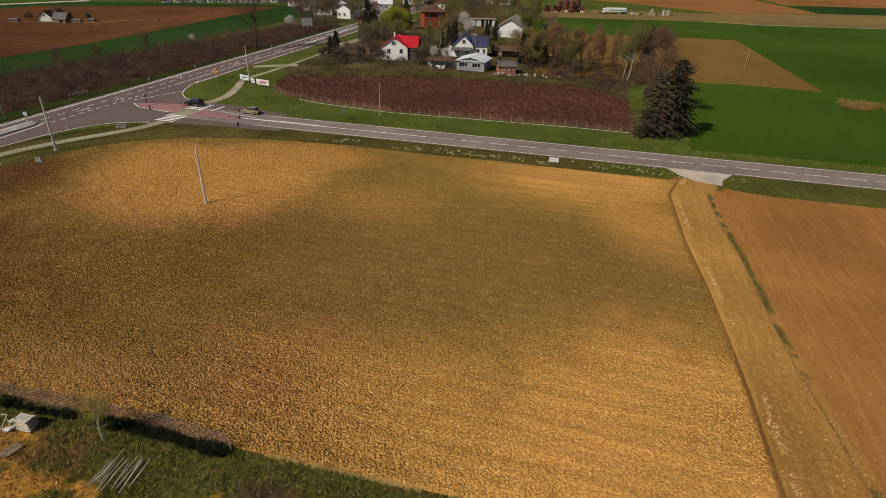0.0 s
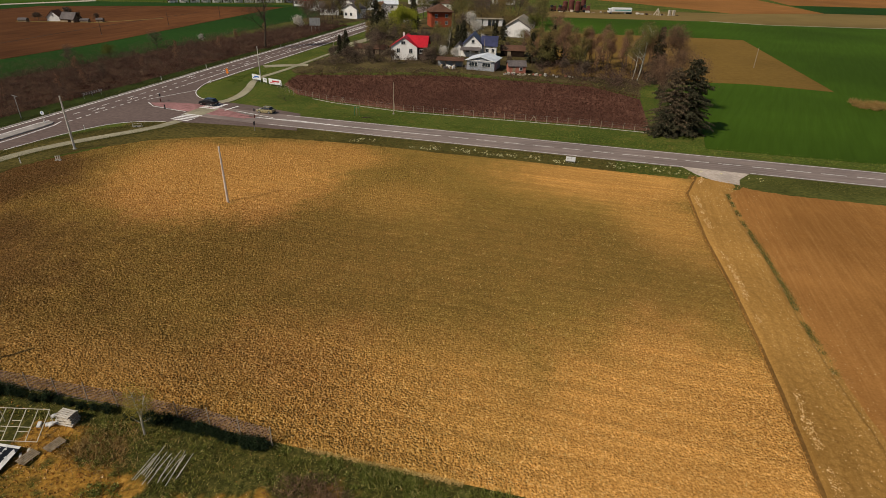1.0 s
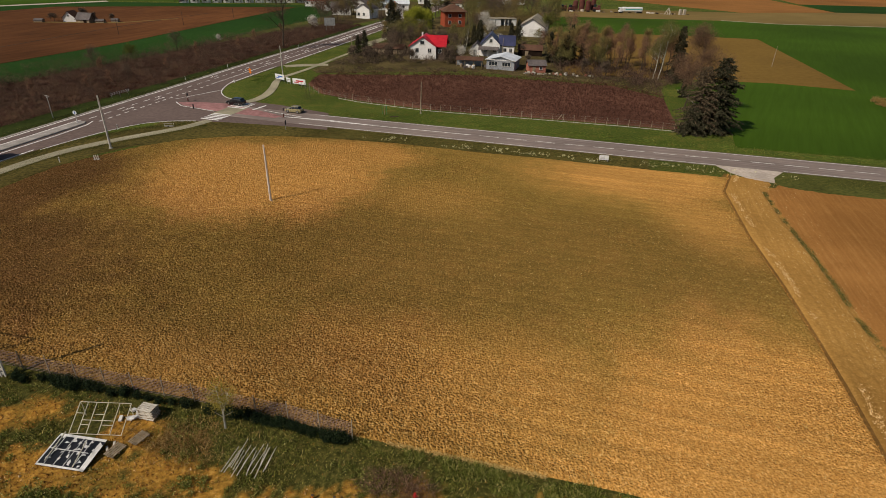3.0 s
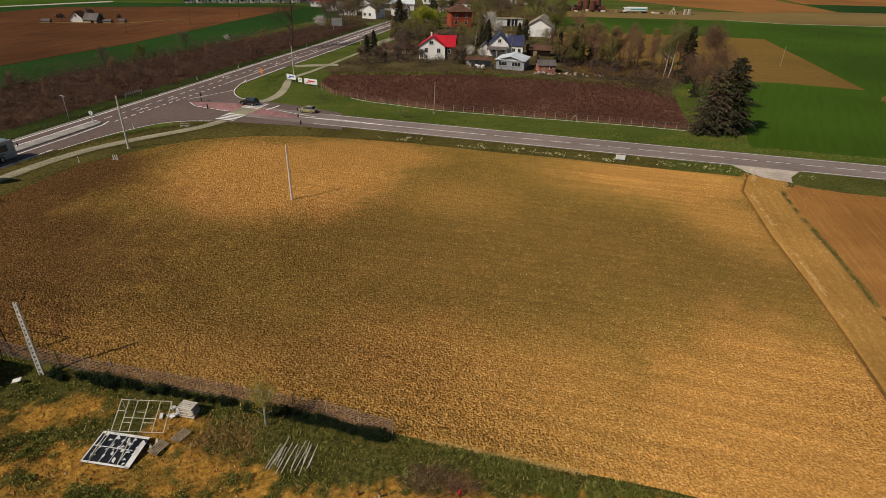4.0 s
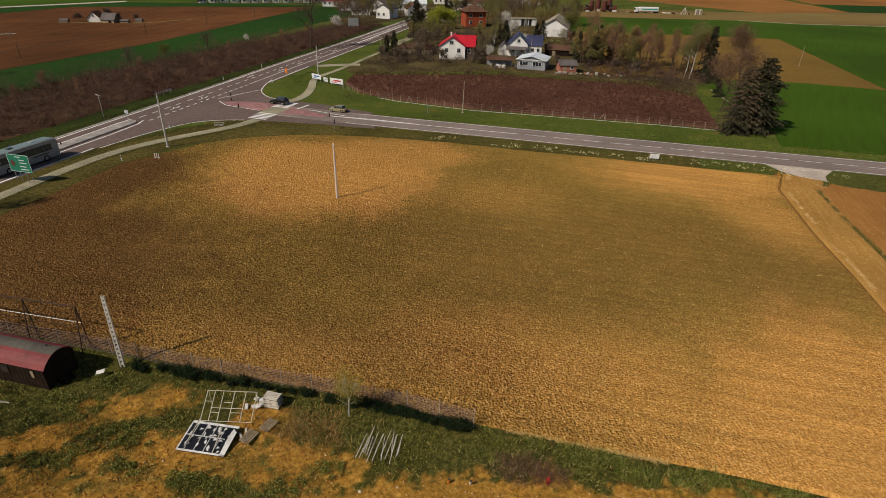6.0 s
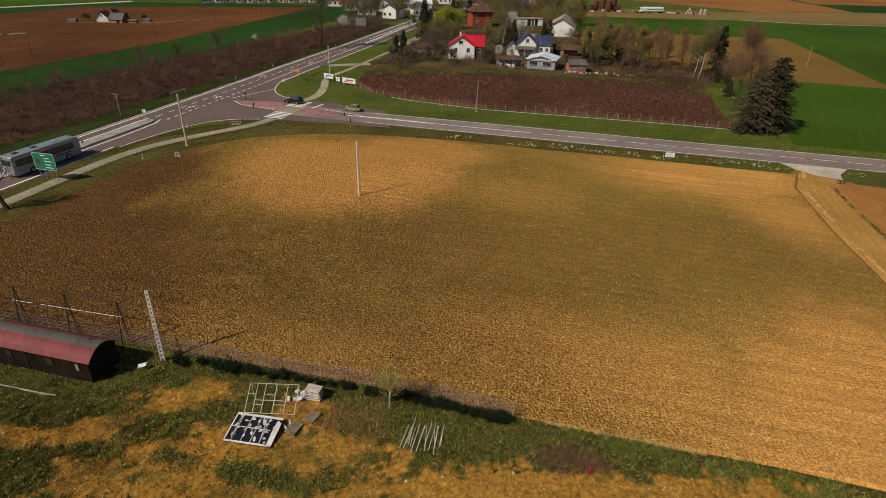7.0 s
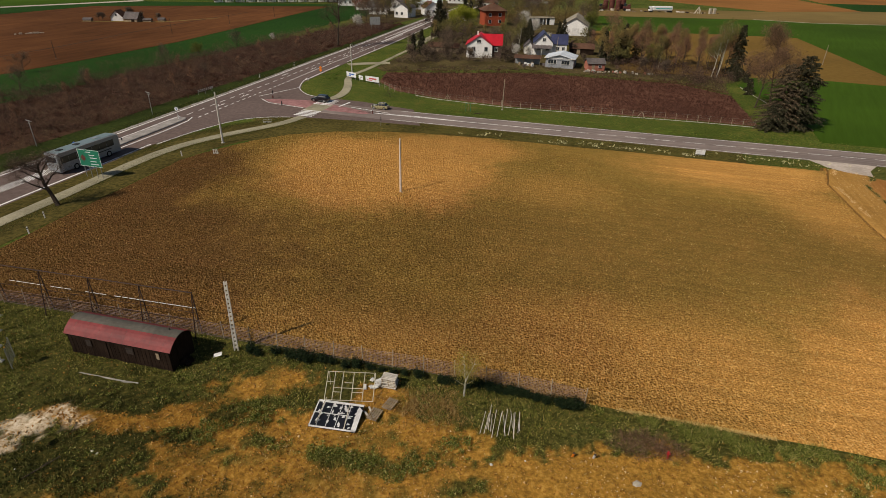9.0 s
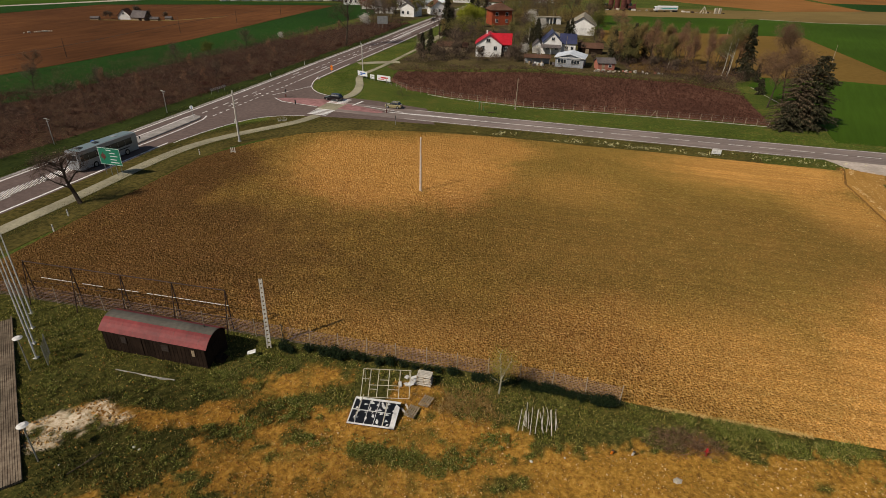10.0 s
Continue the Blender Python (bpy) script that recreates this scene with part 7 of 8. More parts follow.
gable_block(h, -4.4, 4.4, 0, 8.5, 3.1, 4.2, GREY_PLASTER, WHITE_SHEET, "y", 0.5)
for x in (-2.3, 1.9):
    window(h, x, -0.03, 1.3, 2.6, 1.1, "front", 2)
part("fascia", Shape().box(0, -0.5, 2.95, 9.8, 0.06, 0.16, 0.01), WHITE_PAINT, h)

h = thing("lean_to", pose(-7.2, 184.0, 0, 0, 0, -6), "low open lean-to with a weathered sheet roof", "shed")
part("wall", Shape().box(0, 2.4, -0.1, 8.2, 0.2, 2.3), GREY_PLASTER, h)
part("roof", Shape().slab([(-4.4, -0.4, 2.1), (4.4, -0.4, 2.1), (4.4, 3.0, 2.7), (-4.4, 3.0, 2.7)], 0.1), BROWN_TILE, h)
for x in (-4, -1.4, 1.4, 4):
    part("post", Shape().box(x, 0, -0.1, 0.16, 0.16, 2.3, 0.02), OLD_WOOD, h)

h = thing("garden_shed", pose(-35.5, 205.0, 0, 0, 0, -8), "long low brown-roofed garden shed", "shed")
gable_block(h, -5.5, 5.5, 0, 4, 1.9, 3.1, OLD_WOOD, BROWN_TILE, "x", 0.3)
part("door", Shape().box(1.2, -0.04, 0, 1.0, 0.06, 1.7, 0.02), DARK_WOOD, h)
h = thing("garden_shed", pose(14.6, 208.0, 0, 0, 0, -6), "dark plank shed with a brown roof behind the house", "shed")
gable_block(h, -4.2, 4.2, 0, 5, 2.2, 3.6, DARK_WOOD, BROWN_TILE, "x", 0.3)
part("door", Shape().box(-1.2, -0.04, 0, 1.2, 0.06, 1.8, 0.02), OLD_WOOD, h)
h = thing("hut", pose(13.6, 177.0, 0, 0, 0, 4), "small hut of pale red brick with a grey roof", "hut")
gable_block(h, -2.6, 2.6, 0, 4.6, 2.3, 3.5, PINK_BRICK, GREY_TILE, "x", 0.35)
part("door", Shape().box(-1.0, -0.03, 0, 0.9, 0.06, 1.9, 0.01), OLD_WOOD, h)
window(h, 1.1, -0.03, 1.0, 0.8, 0.7)

h = thing("brick_house", pose(-13.2, 288.2, 0, 0, 0, 14), "tall red brick house with a dark hipped roof", "house")
gable_block(h, -5, 5, 0, 10, 6.9, 9.8, BRICK_RED, BROWN_TILE, hip=True, over=1.0)
for x, z in ((-2.6, 1.4), (2.4, 1.4), (-2.6, 4.4), (2.4, 4.4)):
    window(h, x, -0.03, z, 1.2, 1.4)
for z in (1.4, 4.4):
    window(h, 5.03, 3.0, z, 1.2, 1.4, "right")
chimney(h, 0.5, 5, 8.6)

h = thing("hall", pose(20.6, 259.4, 0, 0, 0, -12), "long white hall with a pale ribbed roof", "hall")
gable_block(h, -5.7, 5.5, 0, 22, 4.3, 7.7, PLASTER, PALE_TILE, "y", 0.5)
part("gable_trim", Shape().slab([(-6.2, -0.56, 4.0), (-0.1, -0.56, 7.6), (-0.1, -0.46, 7.6), (-6.2, -0.46, 4.0)], 0.2).slab([(-0.1, -0.56, 7.6), (6.0, -0.56, 4.0), (6.0, -0.46, 4.0), (-0.1, -0.46, 7.6)], 0.2), GREY_TILE, h, "dark gable trim")
part("gate", Shape().box(0.3, -0.03, 0, 3.2, 0.08, 3.2, 0.02), WHITE_PAINT, h)

h = thing("storage_shed", pose(10.6, 298.5, 0, 0, 0, 8), "low white storage shed with open bays", "shed")
part("roof", Shape().box(0, 2, 3.2, 13.5, 5, 0.3, 0.05), PALE_TILE, h)
for x in (-6.2, -3.2, 4.6):
    part("wall", Shape().box(x + 0.9, 0, -0.1, 2.4, 0.3, 3.3), PLASTER, h)
part("back_wall", Shape().box(0, 4.2, -0.1, 13, 0.3, 3.3), GREY_PLASTER, h)
for x in (0.9, 2.6, 6.3):
    part("post", Shape().box(x, 0, -0.1, 0.3, 0.3, 3.3, 0.03), PLASTER, h)

rngh = random.Random(77)
FAR = [(-62, 315, 8, 10, PLASTER, GREY_TILE, -20), (-76, 329, 10, 9, PLASTER, GREY_TILE, 10), (-88, 352, 9, 7, PLASTER, RED_SHEET, 5), (-80, 377, 12, 9, PLASTER, BROWN_TILE, 0), (-52, 364, 20, 9, PLASTER, WHITE_SHEET, 8),
       (-33, 414, 14, 10, PLASTER, GREY_TILE, 0), (-22, 446, 18, 9, PLASTER, PALE_TILE, 8), (-102, 376, 12, 9, PLASTER, RED_SHEET, 4), (-46, 330, 8, 9, PLASTER, BROWN_TILE, 20), (-14, 380, 12, 9, PLASTER, BROWN_TILE, -8), (8, 400, 14, 9, GREY_PLASTER, GREY_TILE, 5),
       (-70, 352, 9, 9, PLASTER, GREY_TILE, -12), (-31, 275, 7, 6, PLASTER, PALE_TILE, 5), (-90, 402, 14, 8, PLASTER, PALE_TILE, 0), (-36, 436, 12, 9, PLASTER, RED_SHEET, 0), (26, 430, 16, 9, PLASTER, GREY_TILE, 0)]
for x, y, w, d_, wm, rm, rz in FAR:
    h = thing("village_house", pose(x, y, 0, 0, 0, rz), "distant %s house with a pitched roof" % ("white" if wm is PLASTER else "grey"), "house", "village houses")
    e = rngh.uniform(3.6, 5.2)
    gable_block(h, -w / 2, w / 2, 0, d_, e, e + rngh.uniform(2, 2.8), wm, rm, "y" if w < 10 else "x", 0.5)
    for k in range(int(w // 3)):
        window(h, -w / 2 + 1.6 + 3 * k, -0.03, 1.5, 1.2, 1.3)
    chimney(h, 0.5, d_ / 2, e + 1.8)
for k in range(13):
    x, y = -186 + 6.2 * k, 378 + 2.05 * k
    h = thing("row_house", pose(x, y, 0, 0, 0, 16), "small white house in a long row", "house", "row houses")
    gable_block(h, -2.0, 2.0, 0, 5, 2.6, 4.0, PLASTER, (GREY_TILE, BROWN_TILE, PALE_TILE)[k % 3], "y", 0.3)
    window(h, 0, -0.03, 1.2, 1.4, 1.3)
    part("side_wall", Shape().box(3.0, 0.6, -0.1, 1.2, 0.3, 2.0), PLASTER, h)

# Farmstead in the ploughed field.
rngs2 = random.Random(4)
for k in range(9):
    solid("field_stone", Shape().box(0, 0, -0.05, rngs2.uniform(0.5, 1.1), rngs2.uniform(0.4, 0.8), rngs2.uniform(0.3, 0.7), 0.12), PALE_WOOD, pose(-201.5 + 0.75 * k + rngs2.uniform(-0.4, 0.4), 219.5 + 0.75 * k + rngs2.uniform(-1, 1), 0.05, 0, 0, rngs2.uniform(0, 180)), "pale stone heaped on the ploughed land", "stone", "field stones")
h = thing("farmhouse", pose(-190.2, 269.6, 0, 0, 0, 6), "farmhouse with a white gable and grey roof", "house")
gable_block(h, -2.8, 2.8, 0, 6, 2.0, 4.6, PLASTER, BROWN_TILE, "y", 0.4)
window(h, 0, -0.03, 2.4, 0.7, 0.7)
h = thing("barn", pose(-182.6, 267.4, 0, 0, 0, -10), "weathered barn with a grey roof", "barn")
gable_block(h, -3.4, 3.4, 0, 5, 1.7, 4.2, OLD_WOOD, GREY_TILE, "x", 0.4)
part("door", Shape().box(1.2, -0.04, 0, 1.6, 0.08, 1.6, 0.02), DARK_WOOD, h)
for x, y, w in ((-201.5, 264.6, 5), (-175.5, 268.4, 5), (-170.6, 272.0, 4)):
    h = thing("shed", pose(x, y, 0, 0, 0, 8), "low grey shed on the farmstead", "shed", "farm sheds")
    gable_block(h, -w * 0.35, w * 0.35, 0, 2.4, 1.0, 1.7, OLD_WOOD, GREY_TILE, "x", 0.2)
area("farm_yard", [(-204, 264), (-168, 269), (-150, 292), (-151, 293), (-169, 271.5), (-204, 267)], 0.09, OLIVE_FIELD, "pale yard and lane of the farmstead")

# Machines at the far field edge.
tr = thing("tank_trailer", pose(97.2, 385.6, 0, 0, 0, 8), "white road trailer with a turquoise stripe", "trailer")
part("body", Shape().box(0, 0, 1.0, 13.2, 2.6, 2.6, 0.35), SIGN_WHITE, tr)
part("stripe", Shape().box(0.6, -1.31, 2.0, 10.5, 0.04, 0.5), TURQUOISE, tr)
part("cab", Shape().box(-7.7, 0, 0.7, 2.0, 2.4, 2.6, 0.25), SIGN_WHITE, tr)
part("windscreen", Shape().box(-8.7, 0, 1.9, 0.06, 2.0, 1.0), GLASS_DARK, tr)
for x in (-7.4, 3.2, 4.6, 5.8):
    for sy in (-1.1, 1.1):
        part("wheel", Shape().rod((x, sy - 0.15, 0.5), (x, sy + 0.15, 0.5), 0.5, 0.5, 12), RUBBER, tr)
for x, y, n in ((55, 391, 0.85), (60, 389, 0.9), (76, 390, 1.0)):
    mc = thing("harvester", pose(x, y, 0, 0, 0, 17 * n * x % 40 - 20) @ Matrix.Scale(n, 4), "faded red farm machine parked at the field edge", "farm machine", "farm machines")
    part("body", Shape().box(0, 0, 0.9, 4.6, 2.4, 1.8, 0.2), MACHINE_RED, mc)
    part("cab", Shape().box(-1.2, 0, 2.7, 1.6, 1.9, 1.6, 0.12), GLASS_DARK, mc)
    part("hopper", Shape().box(1.2, 0, 2.6, 1.8, 2.0, 1.2, 0.1), MACHINE_RED, mc)
    part("auger", Shape().rod((1.6, 0, 3.4), (2.6, 0.6, 5.0), 0.18, 0.15, 8), MACHINE_RED, mc)
    for wx, r in ((-1.4, 0.85), (1.5, 0.6)):
        for sy in (-1.2, 1.2):
            part("wheel", Shape().rod((wx, sy - 0.2, r), (wx, sy + 0.2, r), r, r, 12), RUBBER, mc)
for x, y, r, hh in ((62.5, 391, 1.6, 5.8), (66.6, 391.5, 1.8, 6.6), (70.6, 391, 1.7, 6.0), (74.6, 394.5, 1.5, 9.0)):
    tk = thing("feed_tank", pose(x, y, 0), "dark red round farm tank beside the machines", "tank", "farm tanks")
    part("drum", Shape().rod((0, 0, 0.7), (0, 0, hh), r, r, 14).rod((0, 0, hh), (0, 0, hh + 0.6), r, 0.3, 14), MACHINE_RED, tk)
    for a in range(4):
        part("leg", Shape().rod((r * 0.7 * math.cos(1.57 * a), r * 0.7 * math.sin(1.57 * a), 0), (r * 0.7 * math.cos(1.57 * a), r * 0.7 * math.sin(1.57 * a), 0.8), 0.1, 0.1, 6), RUST_STEEL, tk)
for k in range(16):
    x = 46 + 4.2 * k + rngh.uniform(-1.5, 1.5)
    solid("debris", Shape().box(0, 0, 0, rngh.uniform(0.8, 2.8), rngh.uniform(0.6, 1.4), rngh.uniform(0.4, 1.3), 0.1), (OLD_WOOD, PALE_WOOD, RUST_STEEL, PALE_CONCRETE)[k % 4], pose(x, 387 + rngh.uniform(-2, 1.5), 0.04, 0, 0, rngh.uniform(0, 180)), "heap of boards and scrap at the field edge", "debris", "field edge debris")
hp = thing("timber_stack", pose(118.5, 381, 0), "pointed stack of pale timber", "timber stack")
for k in range(9):
    a = 6.2832 * k / 9
    part("pole", Shape().rod((2.4 * math.cos(a), 2.4 * math.sin(a), 0), (0, 0, 4.2), 0.16, 0.1, 6), PALE_WOOD, hp)
for x, rz in ((126.5, 20), (129, 16)):
    cr = thing("crate_stack", pose(x, 382.5, 0, 0, 0, rz), "tall stack of pale wooden crates", "crates", "crate stacks")
    for k in range(4):
        part("crate", Shape().box(0, 0, 0.82 * k, 1.5, 1.3, 0.8, 0.04), PALE_WOOD, cr)
for k in range(9):
    x = 106 + 3.1 * k + rngh.uniform(-1, 1)
    solid("debris", Shape().box(0, 0, 0, rngh.uniform(0.8, 2.6), rngh.uniform(0.6, 1.4), rngh.uniform(0.3, 1.0), 0.1), (OLD_WOOD, PALE_WOOD, RUST_STEEL)[k % 3], pose(x, 383 + rngh.uniform(-1.5, 1.5), 0.04, 0, 0, rngh.uniform(0, 180)), "heap of boards and scrap at the field edge", "debris", "field edge debris")
rng = np.random.RandomState(91)
pts = scatter(rng, [(97, 142), (104, 140.5), (110, 137), (112, 143), (100, 151), (96, 149)], 110)
stuff("straw_heap", shrub_cloud(rng, np.c_[pts, np.zeros(len(pts))], rng.uniform(0.5, 1.5, len(pts)), rng.uniform(0.6, 1.0, len(pts)), 60, 0.6, 0.05), DRY_BLADES, "heap of dry pale reeds in the green crop", "reeds")


# ---- vehicles ----
def wheel(parent, x, y, r, w=0.2):
    t = part("wheel", Shape().rod((x, y - w / 2, r), (x, y + w / 2, r), r, r, 16), RUBBER, parent)
    part("rim", Shape().rod((x, y - w / 2 - 0.012, r), (x, y + w / 2 + 0.012, r), r * 0.62, r * 0.62, 12), ALLOY, t)


def loft(sections):
    """A skin over cross-sections, each (x, half width low, half width high, z low, z high)."""
    s, v = Shape(), []
    for x, a, b, z0, z1 in sections:
        zm = z0 + (z1 - z0) * 0.55
        v += [(x, -a * 0.94, z0), (x, -a, zm), (x, -b, z1 - 0.03), (x, -b * 0.9, z1), (x, b * 0.9, z1), (x, b, z1 - 0.03), (x, a, zm), (x, a * 0.94, z0)]
    n = len(sections)
    f = [(8 * i + j, 8 * i + (j + 1) % 8, 8 * i + 8 + (j + 1) % 8, 8 * i + 8 + j) for i in range(n - 1) for j in range(8)]
    return s.add(v, f + [tuple(range(7, -1, -1)), tuple(range(8 * n - 8, 8 * n))])


def car(m, L, W, Hc, paint, label, wagon):
    """A car, its nose towards +x."""
    ob = thing("car", m, label, "car")
    b = 0.95 if wagon else 0.85
    part("body", loft([(L / 2, W * 0.4, W * 0.38, 0.3, 0.62), (L / 2 - 0.15, W * 0.46, W * 0.44, 0.22, 0.74), (L * 0.2, W / 2, W * 0.47, 0.2, b), (0, W / 2, W * 0.48, 0.2, b + 0.03), (-L * 0.3, W / 2, W * 0.48, 0.22, b + 0.05), (-L / 2 + 0.12, W * 0.48, W * 0.46, 0.26, b + 0.05), (-L / 2, W * 0.44, W * 0.42, 0.34, b - 0.05)]), paint, ob)
    rear = -L / 2 + (0.12 if wagon else 0.35)
    part("glasshouse", loft([(L * 0.23, W * 0.44, W * 0.42, b - 0.06, b), (L * 0.06, W * 0.44, W * 0.36, b - 0.06, Hc - 0.08), (rear + 0.4, W * 0.44, W * 0.36, b - 0.06, Hc - 0.06), (rear, W * 0.43, W * 0.38, b - 0.06, b + 0.06)]), GLASS_DARK, ob)
    part("roof", loft([(L * 0.08, W * 0.37, W * 0.34, Hc - 0.1, Hc - 0.03), (-L * 0.1, W * 0.38, W * 0.36, Hc - 0.08, Hc), (rear + 0.36, W * 0.37, W * 0.34, Hc - 0.1, Hc - 0.02)]), paint, ob)
    for x in (L * 0.05, -L * 0.14, rear + 0.42):
        for sy in (-1, 1):
            part("pillar", Shape().rod((x, sy * W * 0.445, b), (x - 0.06, sy * W * 0.375, Hc - 0.06), 0.035, 0.03, 5), paint, ob)
    for x in (L * 0.31, -L * 0.3):
        for sy in (-1, 1):
            wheel(ob, x, sy * (W / 2 - 0.1), 0.32)
    for sy in (-1, 1):
        part("headlight", Shape().box(L / 2 - 0.1, sy * W * 0.33, 0.56, 0.16, 0.3, 0.15, 0.04), LAMP_GLASS, ob)
        part("tail_light", Shape().box(-L / 2 + 0.06, sy * W * 0.38, 0.65, 0.12, 0.2, 0.22, 0.03), TAIL_RED, ob)
        part("mirror", Shape().box(L * 0.17, sy * (W / 2 + 0.06), b, 0.12, 0.18, 0.12, 0.03), paint, ob)
    part("number_plate", Shape().box(L / 2 + 0.0, 0, 0.4, 0.02, 0.5, 0.11), SIGN_WHITE, ob)
    part("bumper", Shape().box(L / 2 - 0.02, 0, 0.26, 0.14, W * 0.8, 0.14, 0.04), PLASTIC_BLACK, ob)
    part("bumper", Shape().box(-L / 2 + 0.03, 0, 0.3, 0.12, W * 0.8, 0.16, 0.04), PLASTIC_BLACK, ob)
    return ob


car(pose(-61.6, 127.6, 0.06, 0, 0, 165), 4.4, 1.78, 1.58, BLACK_PAINT, "black estate car at the pedestrian crossing", True)
car(pose(-46.6, 122.2, 0.045, 0, 0, 166), 3.95, 1.68, 1.46, BEIGE_PAINT, "olive beige hatchback on the side road", False)
car(pose(-47.0, 300, 0.03, 0, 0, 78), 4.3, 1.75, 1.5, BLACK_PAINT, "dark car far down the main road", True)

bus = thing("coach", pose(-90.1, 81.6, 0.03, 0, 0, 75.5), "silver coach with dark windows on the main road", "bus")
BL, BW, BH = 12.3, 2.5, 3.35
part("body", loft([(BL / 2, 1.15, 1.1, 0.35, BH - 0.35), (BL / 2 - 0.25, BW / 2, 1.2, 0.3, BH - 0.1), (0, BW / 2, 1.22, 0.3, BH), (-BL / 2 + 0.2, BW / 2, 1.22, 0.3, BH), (-BL / 2, 1.18, 1.15, 0.4, BH - 0.15)]), BUS_PAINT, bus)
part("roof", loft([(BL / 2 - 0.5, 1.0, 0.95, BH - 0.06, BH), (0, 1.1, 1.08, BH - 0.03, BH + 0.04), (-BL / 2 + 0.3, 1.1, 1.05, BH - 0.05, BH + 0.02)]), BUS_ROOF, bus)
for sy in (-1, 1):
    for k in range(7):
        part("side_window", Shape().box(-BL / 2 + 1.25 + 1.5 * k, sy * (BW / 2 - 0.02), 1.65, 1.46, 0.06, 1.05, 0.01), GLASS_DARK, bus)
    for x in (-BL / 2 + 3.0, BL / 2 - 2.7):
        wheel(bus, x, sy * (BW / 2 - 0.16), 0.5, 0.3)
    part("mirror_arm", Shape().rod((BL / 2 - 0.1, sy * 1.1, 2.7), (BL / 2 + 0.4, sy * 1.35, 2.4), 0.04, 0.04, 6).box(BL / 2 + 0.4, sy * 1.38, 1.95, 0.1, 0.22, 0.5, 0.03), PLASTIC_BLACK, bus)
    part("door_line", Shape().box(-0.4, sy * (BW / 2 + 0.005), 0.4, 0.04, 0.02, 1.2), PLASTIC_BLACK, bus)
    part("lettering", Shape().box(2.6, sy * (BW / 2 + 0.006), 1.2, 3.0, 0.015, 0.16), PLASTIC_BLACK, bus, "dark unreadable lettering bar")
part("windscreen", Shape().box(BL / 2 + 0.0, 0, 1.2, 0.06, 2.1, 1.7, 0.02), GLASS_DARK, bus)
part("rear_window", Shape().box(-BL / 2 - 0.0, 0, 1.9, 0.06, 1.9, 0.9, 0.02), GLASS_DARK, bus)
for x in (-4.4, -1.2, 2.6):
    part("roof_hatch", Shape().box(x, 0, BH + 0.02, 0.9, 0.8, 0.1, 0.03), PLASTIC_BLACK if x < 2 else BUS_PAINT, bus)

# ---- signs and road furniture ----
gs = thing("road_sign", pose(-84.9, 74.9, 0, 0, 0, -12), "large green direction sign with white text bars", "road sign")
part("panel", Shape().box(0, 0, 1.75, 4.0, 0.06, 2.75, 0.02), SIGN_GREEN, gs)
part("border", Shape().box(0, -0.032, 1.8, 3.9, 0.01, 0.05).box(0, -0.032, 4.4, 3.9, 0.01, 0.05).box(-1.93, -0.032, 1.8, 0.05, 0.01, 2.6).box(1.93, -0.032, 1.8, 0.05, 0.01, 2.6), SIGN_WHITE, gs)
for x, z, w in ((0.0, 4.05, 0.9), (0.55, 3.6, 1.0), (0.75, 3.15, 1.3), (0.6, 2.6, 1.1), (0.75, 2.15, 1.5)):
    part("text_bar", Shape().box(x, -0.036, z, w, 0.012, 0.12), SIGN_WHITE, gs)
part("route_symbol", Shape().box(-1.15, -0.036, 2.5, 0.12, 0.012, 1.2).rod((-1.15, -0.03, 3.1), (-1.15, -0.045, 3.1), 0.42, 0.42, 16), MACHINE_RED, gs)
for x in (-1.5, -0.5, 0.6, 1.5):
    part("post", Shape().rod((x, 0.08, -0.3), (x, 0.08, 4.4), 0.05, 0.05, 7), STEEL, gs)

ch = thing("chevron_sign", pose(-91.2, 132.1, 0, 0, 0, 73), "long chevron guide board beside the main road", "road sign")
for z in (0.85, 1.22):
    part("rail", Shape().box(0, 0, z, 5.6, 0.04, 0.05, 0.01), STEEL, ch)
for k in range(8):
    x = -2.4 + 0.69 * k
    part("chevron", Shape().add([(x, 0, 0.78), (x + 0.2, 0, 0.78), (x + 0.42, 0, 1.06), (x + 0.2, 0, 1.34), (x, 0, 1.34), (x + 0.22, 0, 1.06)], [(0, 1, 2, 5), (5, 2, 3, 4)], pose(0, -0.03, 0)), SIGN_WHITE, ch)
for x in (-2.4, 0, 2.4):
    part("post", Shape().rod((x, 0.05, -0.2), (x, 0.05, 1.35), 0.04, 0.04, 7), STEEL, ch)


def solar_lamp(x, y, h):
    ob = thing("street_lamp", pose(x, y, 0, 0, 0, -20), "slim solar street lamp with a white panel", "street lamp", "solar lamps")
    part("pole", Shape().rod((0, 0, -0.2), (0, 0, h), 0.08, 0.06, 8), STEEL, ob)
    part("solar_panel", Shape().box(0, 0, 0, 0.9, 0.6, 0.05, 0.01, pose(0, 0, h, -35, 0, 0)), SIGN_WHITE, ob)
    part("lamp_head", Shape().box(0.35, -0.2, h - 0.35, 0.5, 0.2, 0.1, 0.03), STEEL, ob)


solar_lamp(-94.4, 112.0, 4.6)
solar_lamp(-103.8, 88.8, 4.6)


def post_sign(name, m, h, label, face, size, round_=True, pole=None):
    ob = thing(name, m, label, "road sign")
    part("post", Shape().rod((0, 0, -0.2), (0, 0, h), 0.04, 0.04, 7), pole or STEEL, ob)
    if round_:
        part("face", Shape().rod((0, -0.06, h - size), (0, -0.03, h - size), size, size, 16), face, ob)
    else:
        part("face", Shape().box(0, -0.05, h - size * 2, size * 2, 0.03, size * 2, 0.01), face, ob)
    return ob


ob = post_sign("keep_right_sign", pose(-87.4, 109.0, 0.15), 2.4, "round white and blue sign on the traffic island", SIGN_WHITE, 0.4)
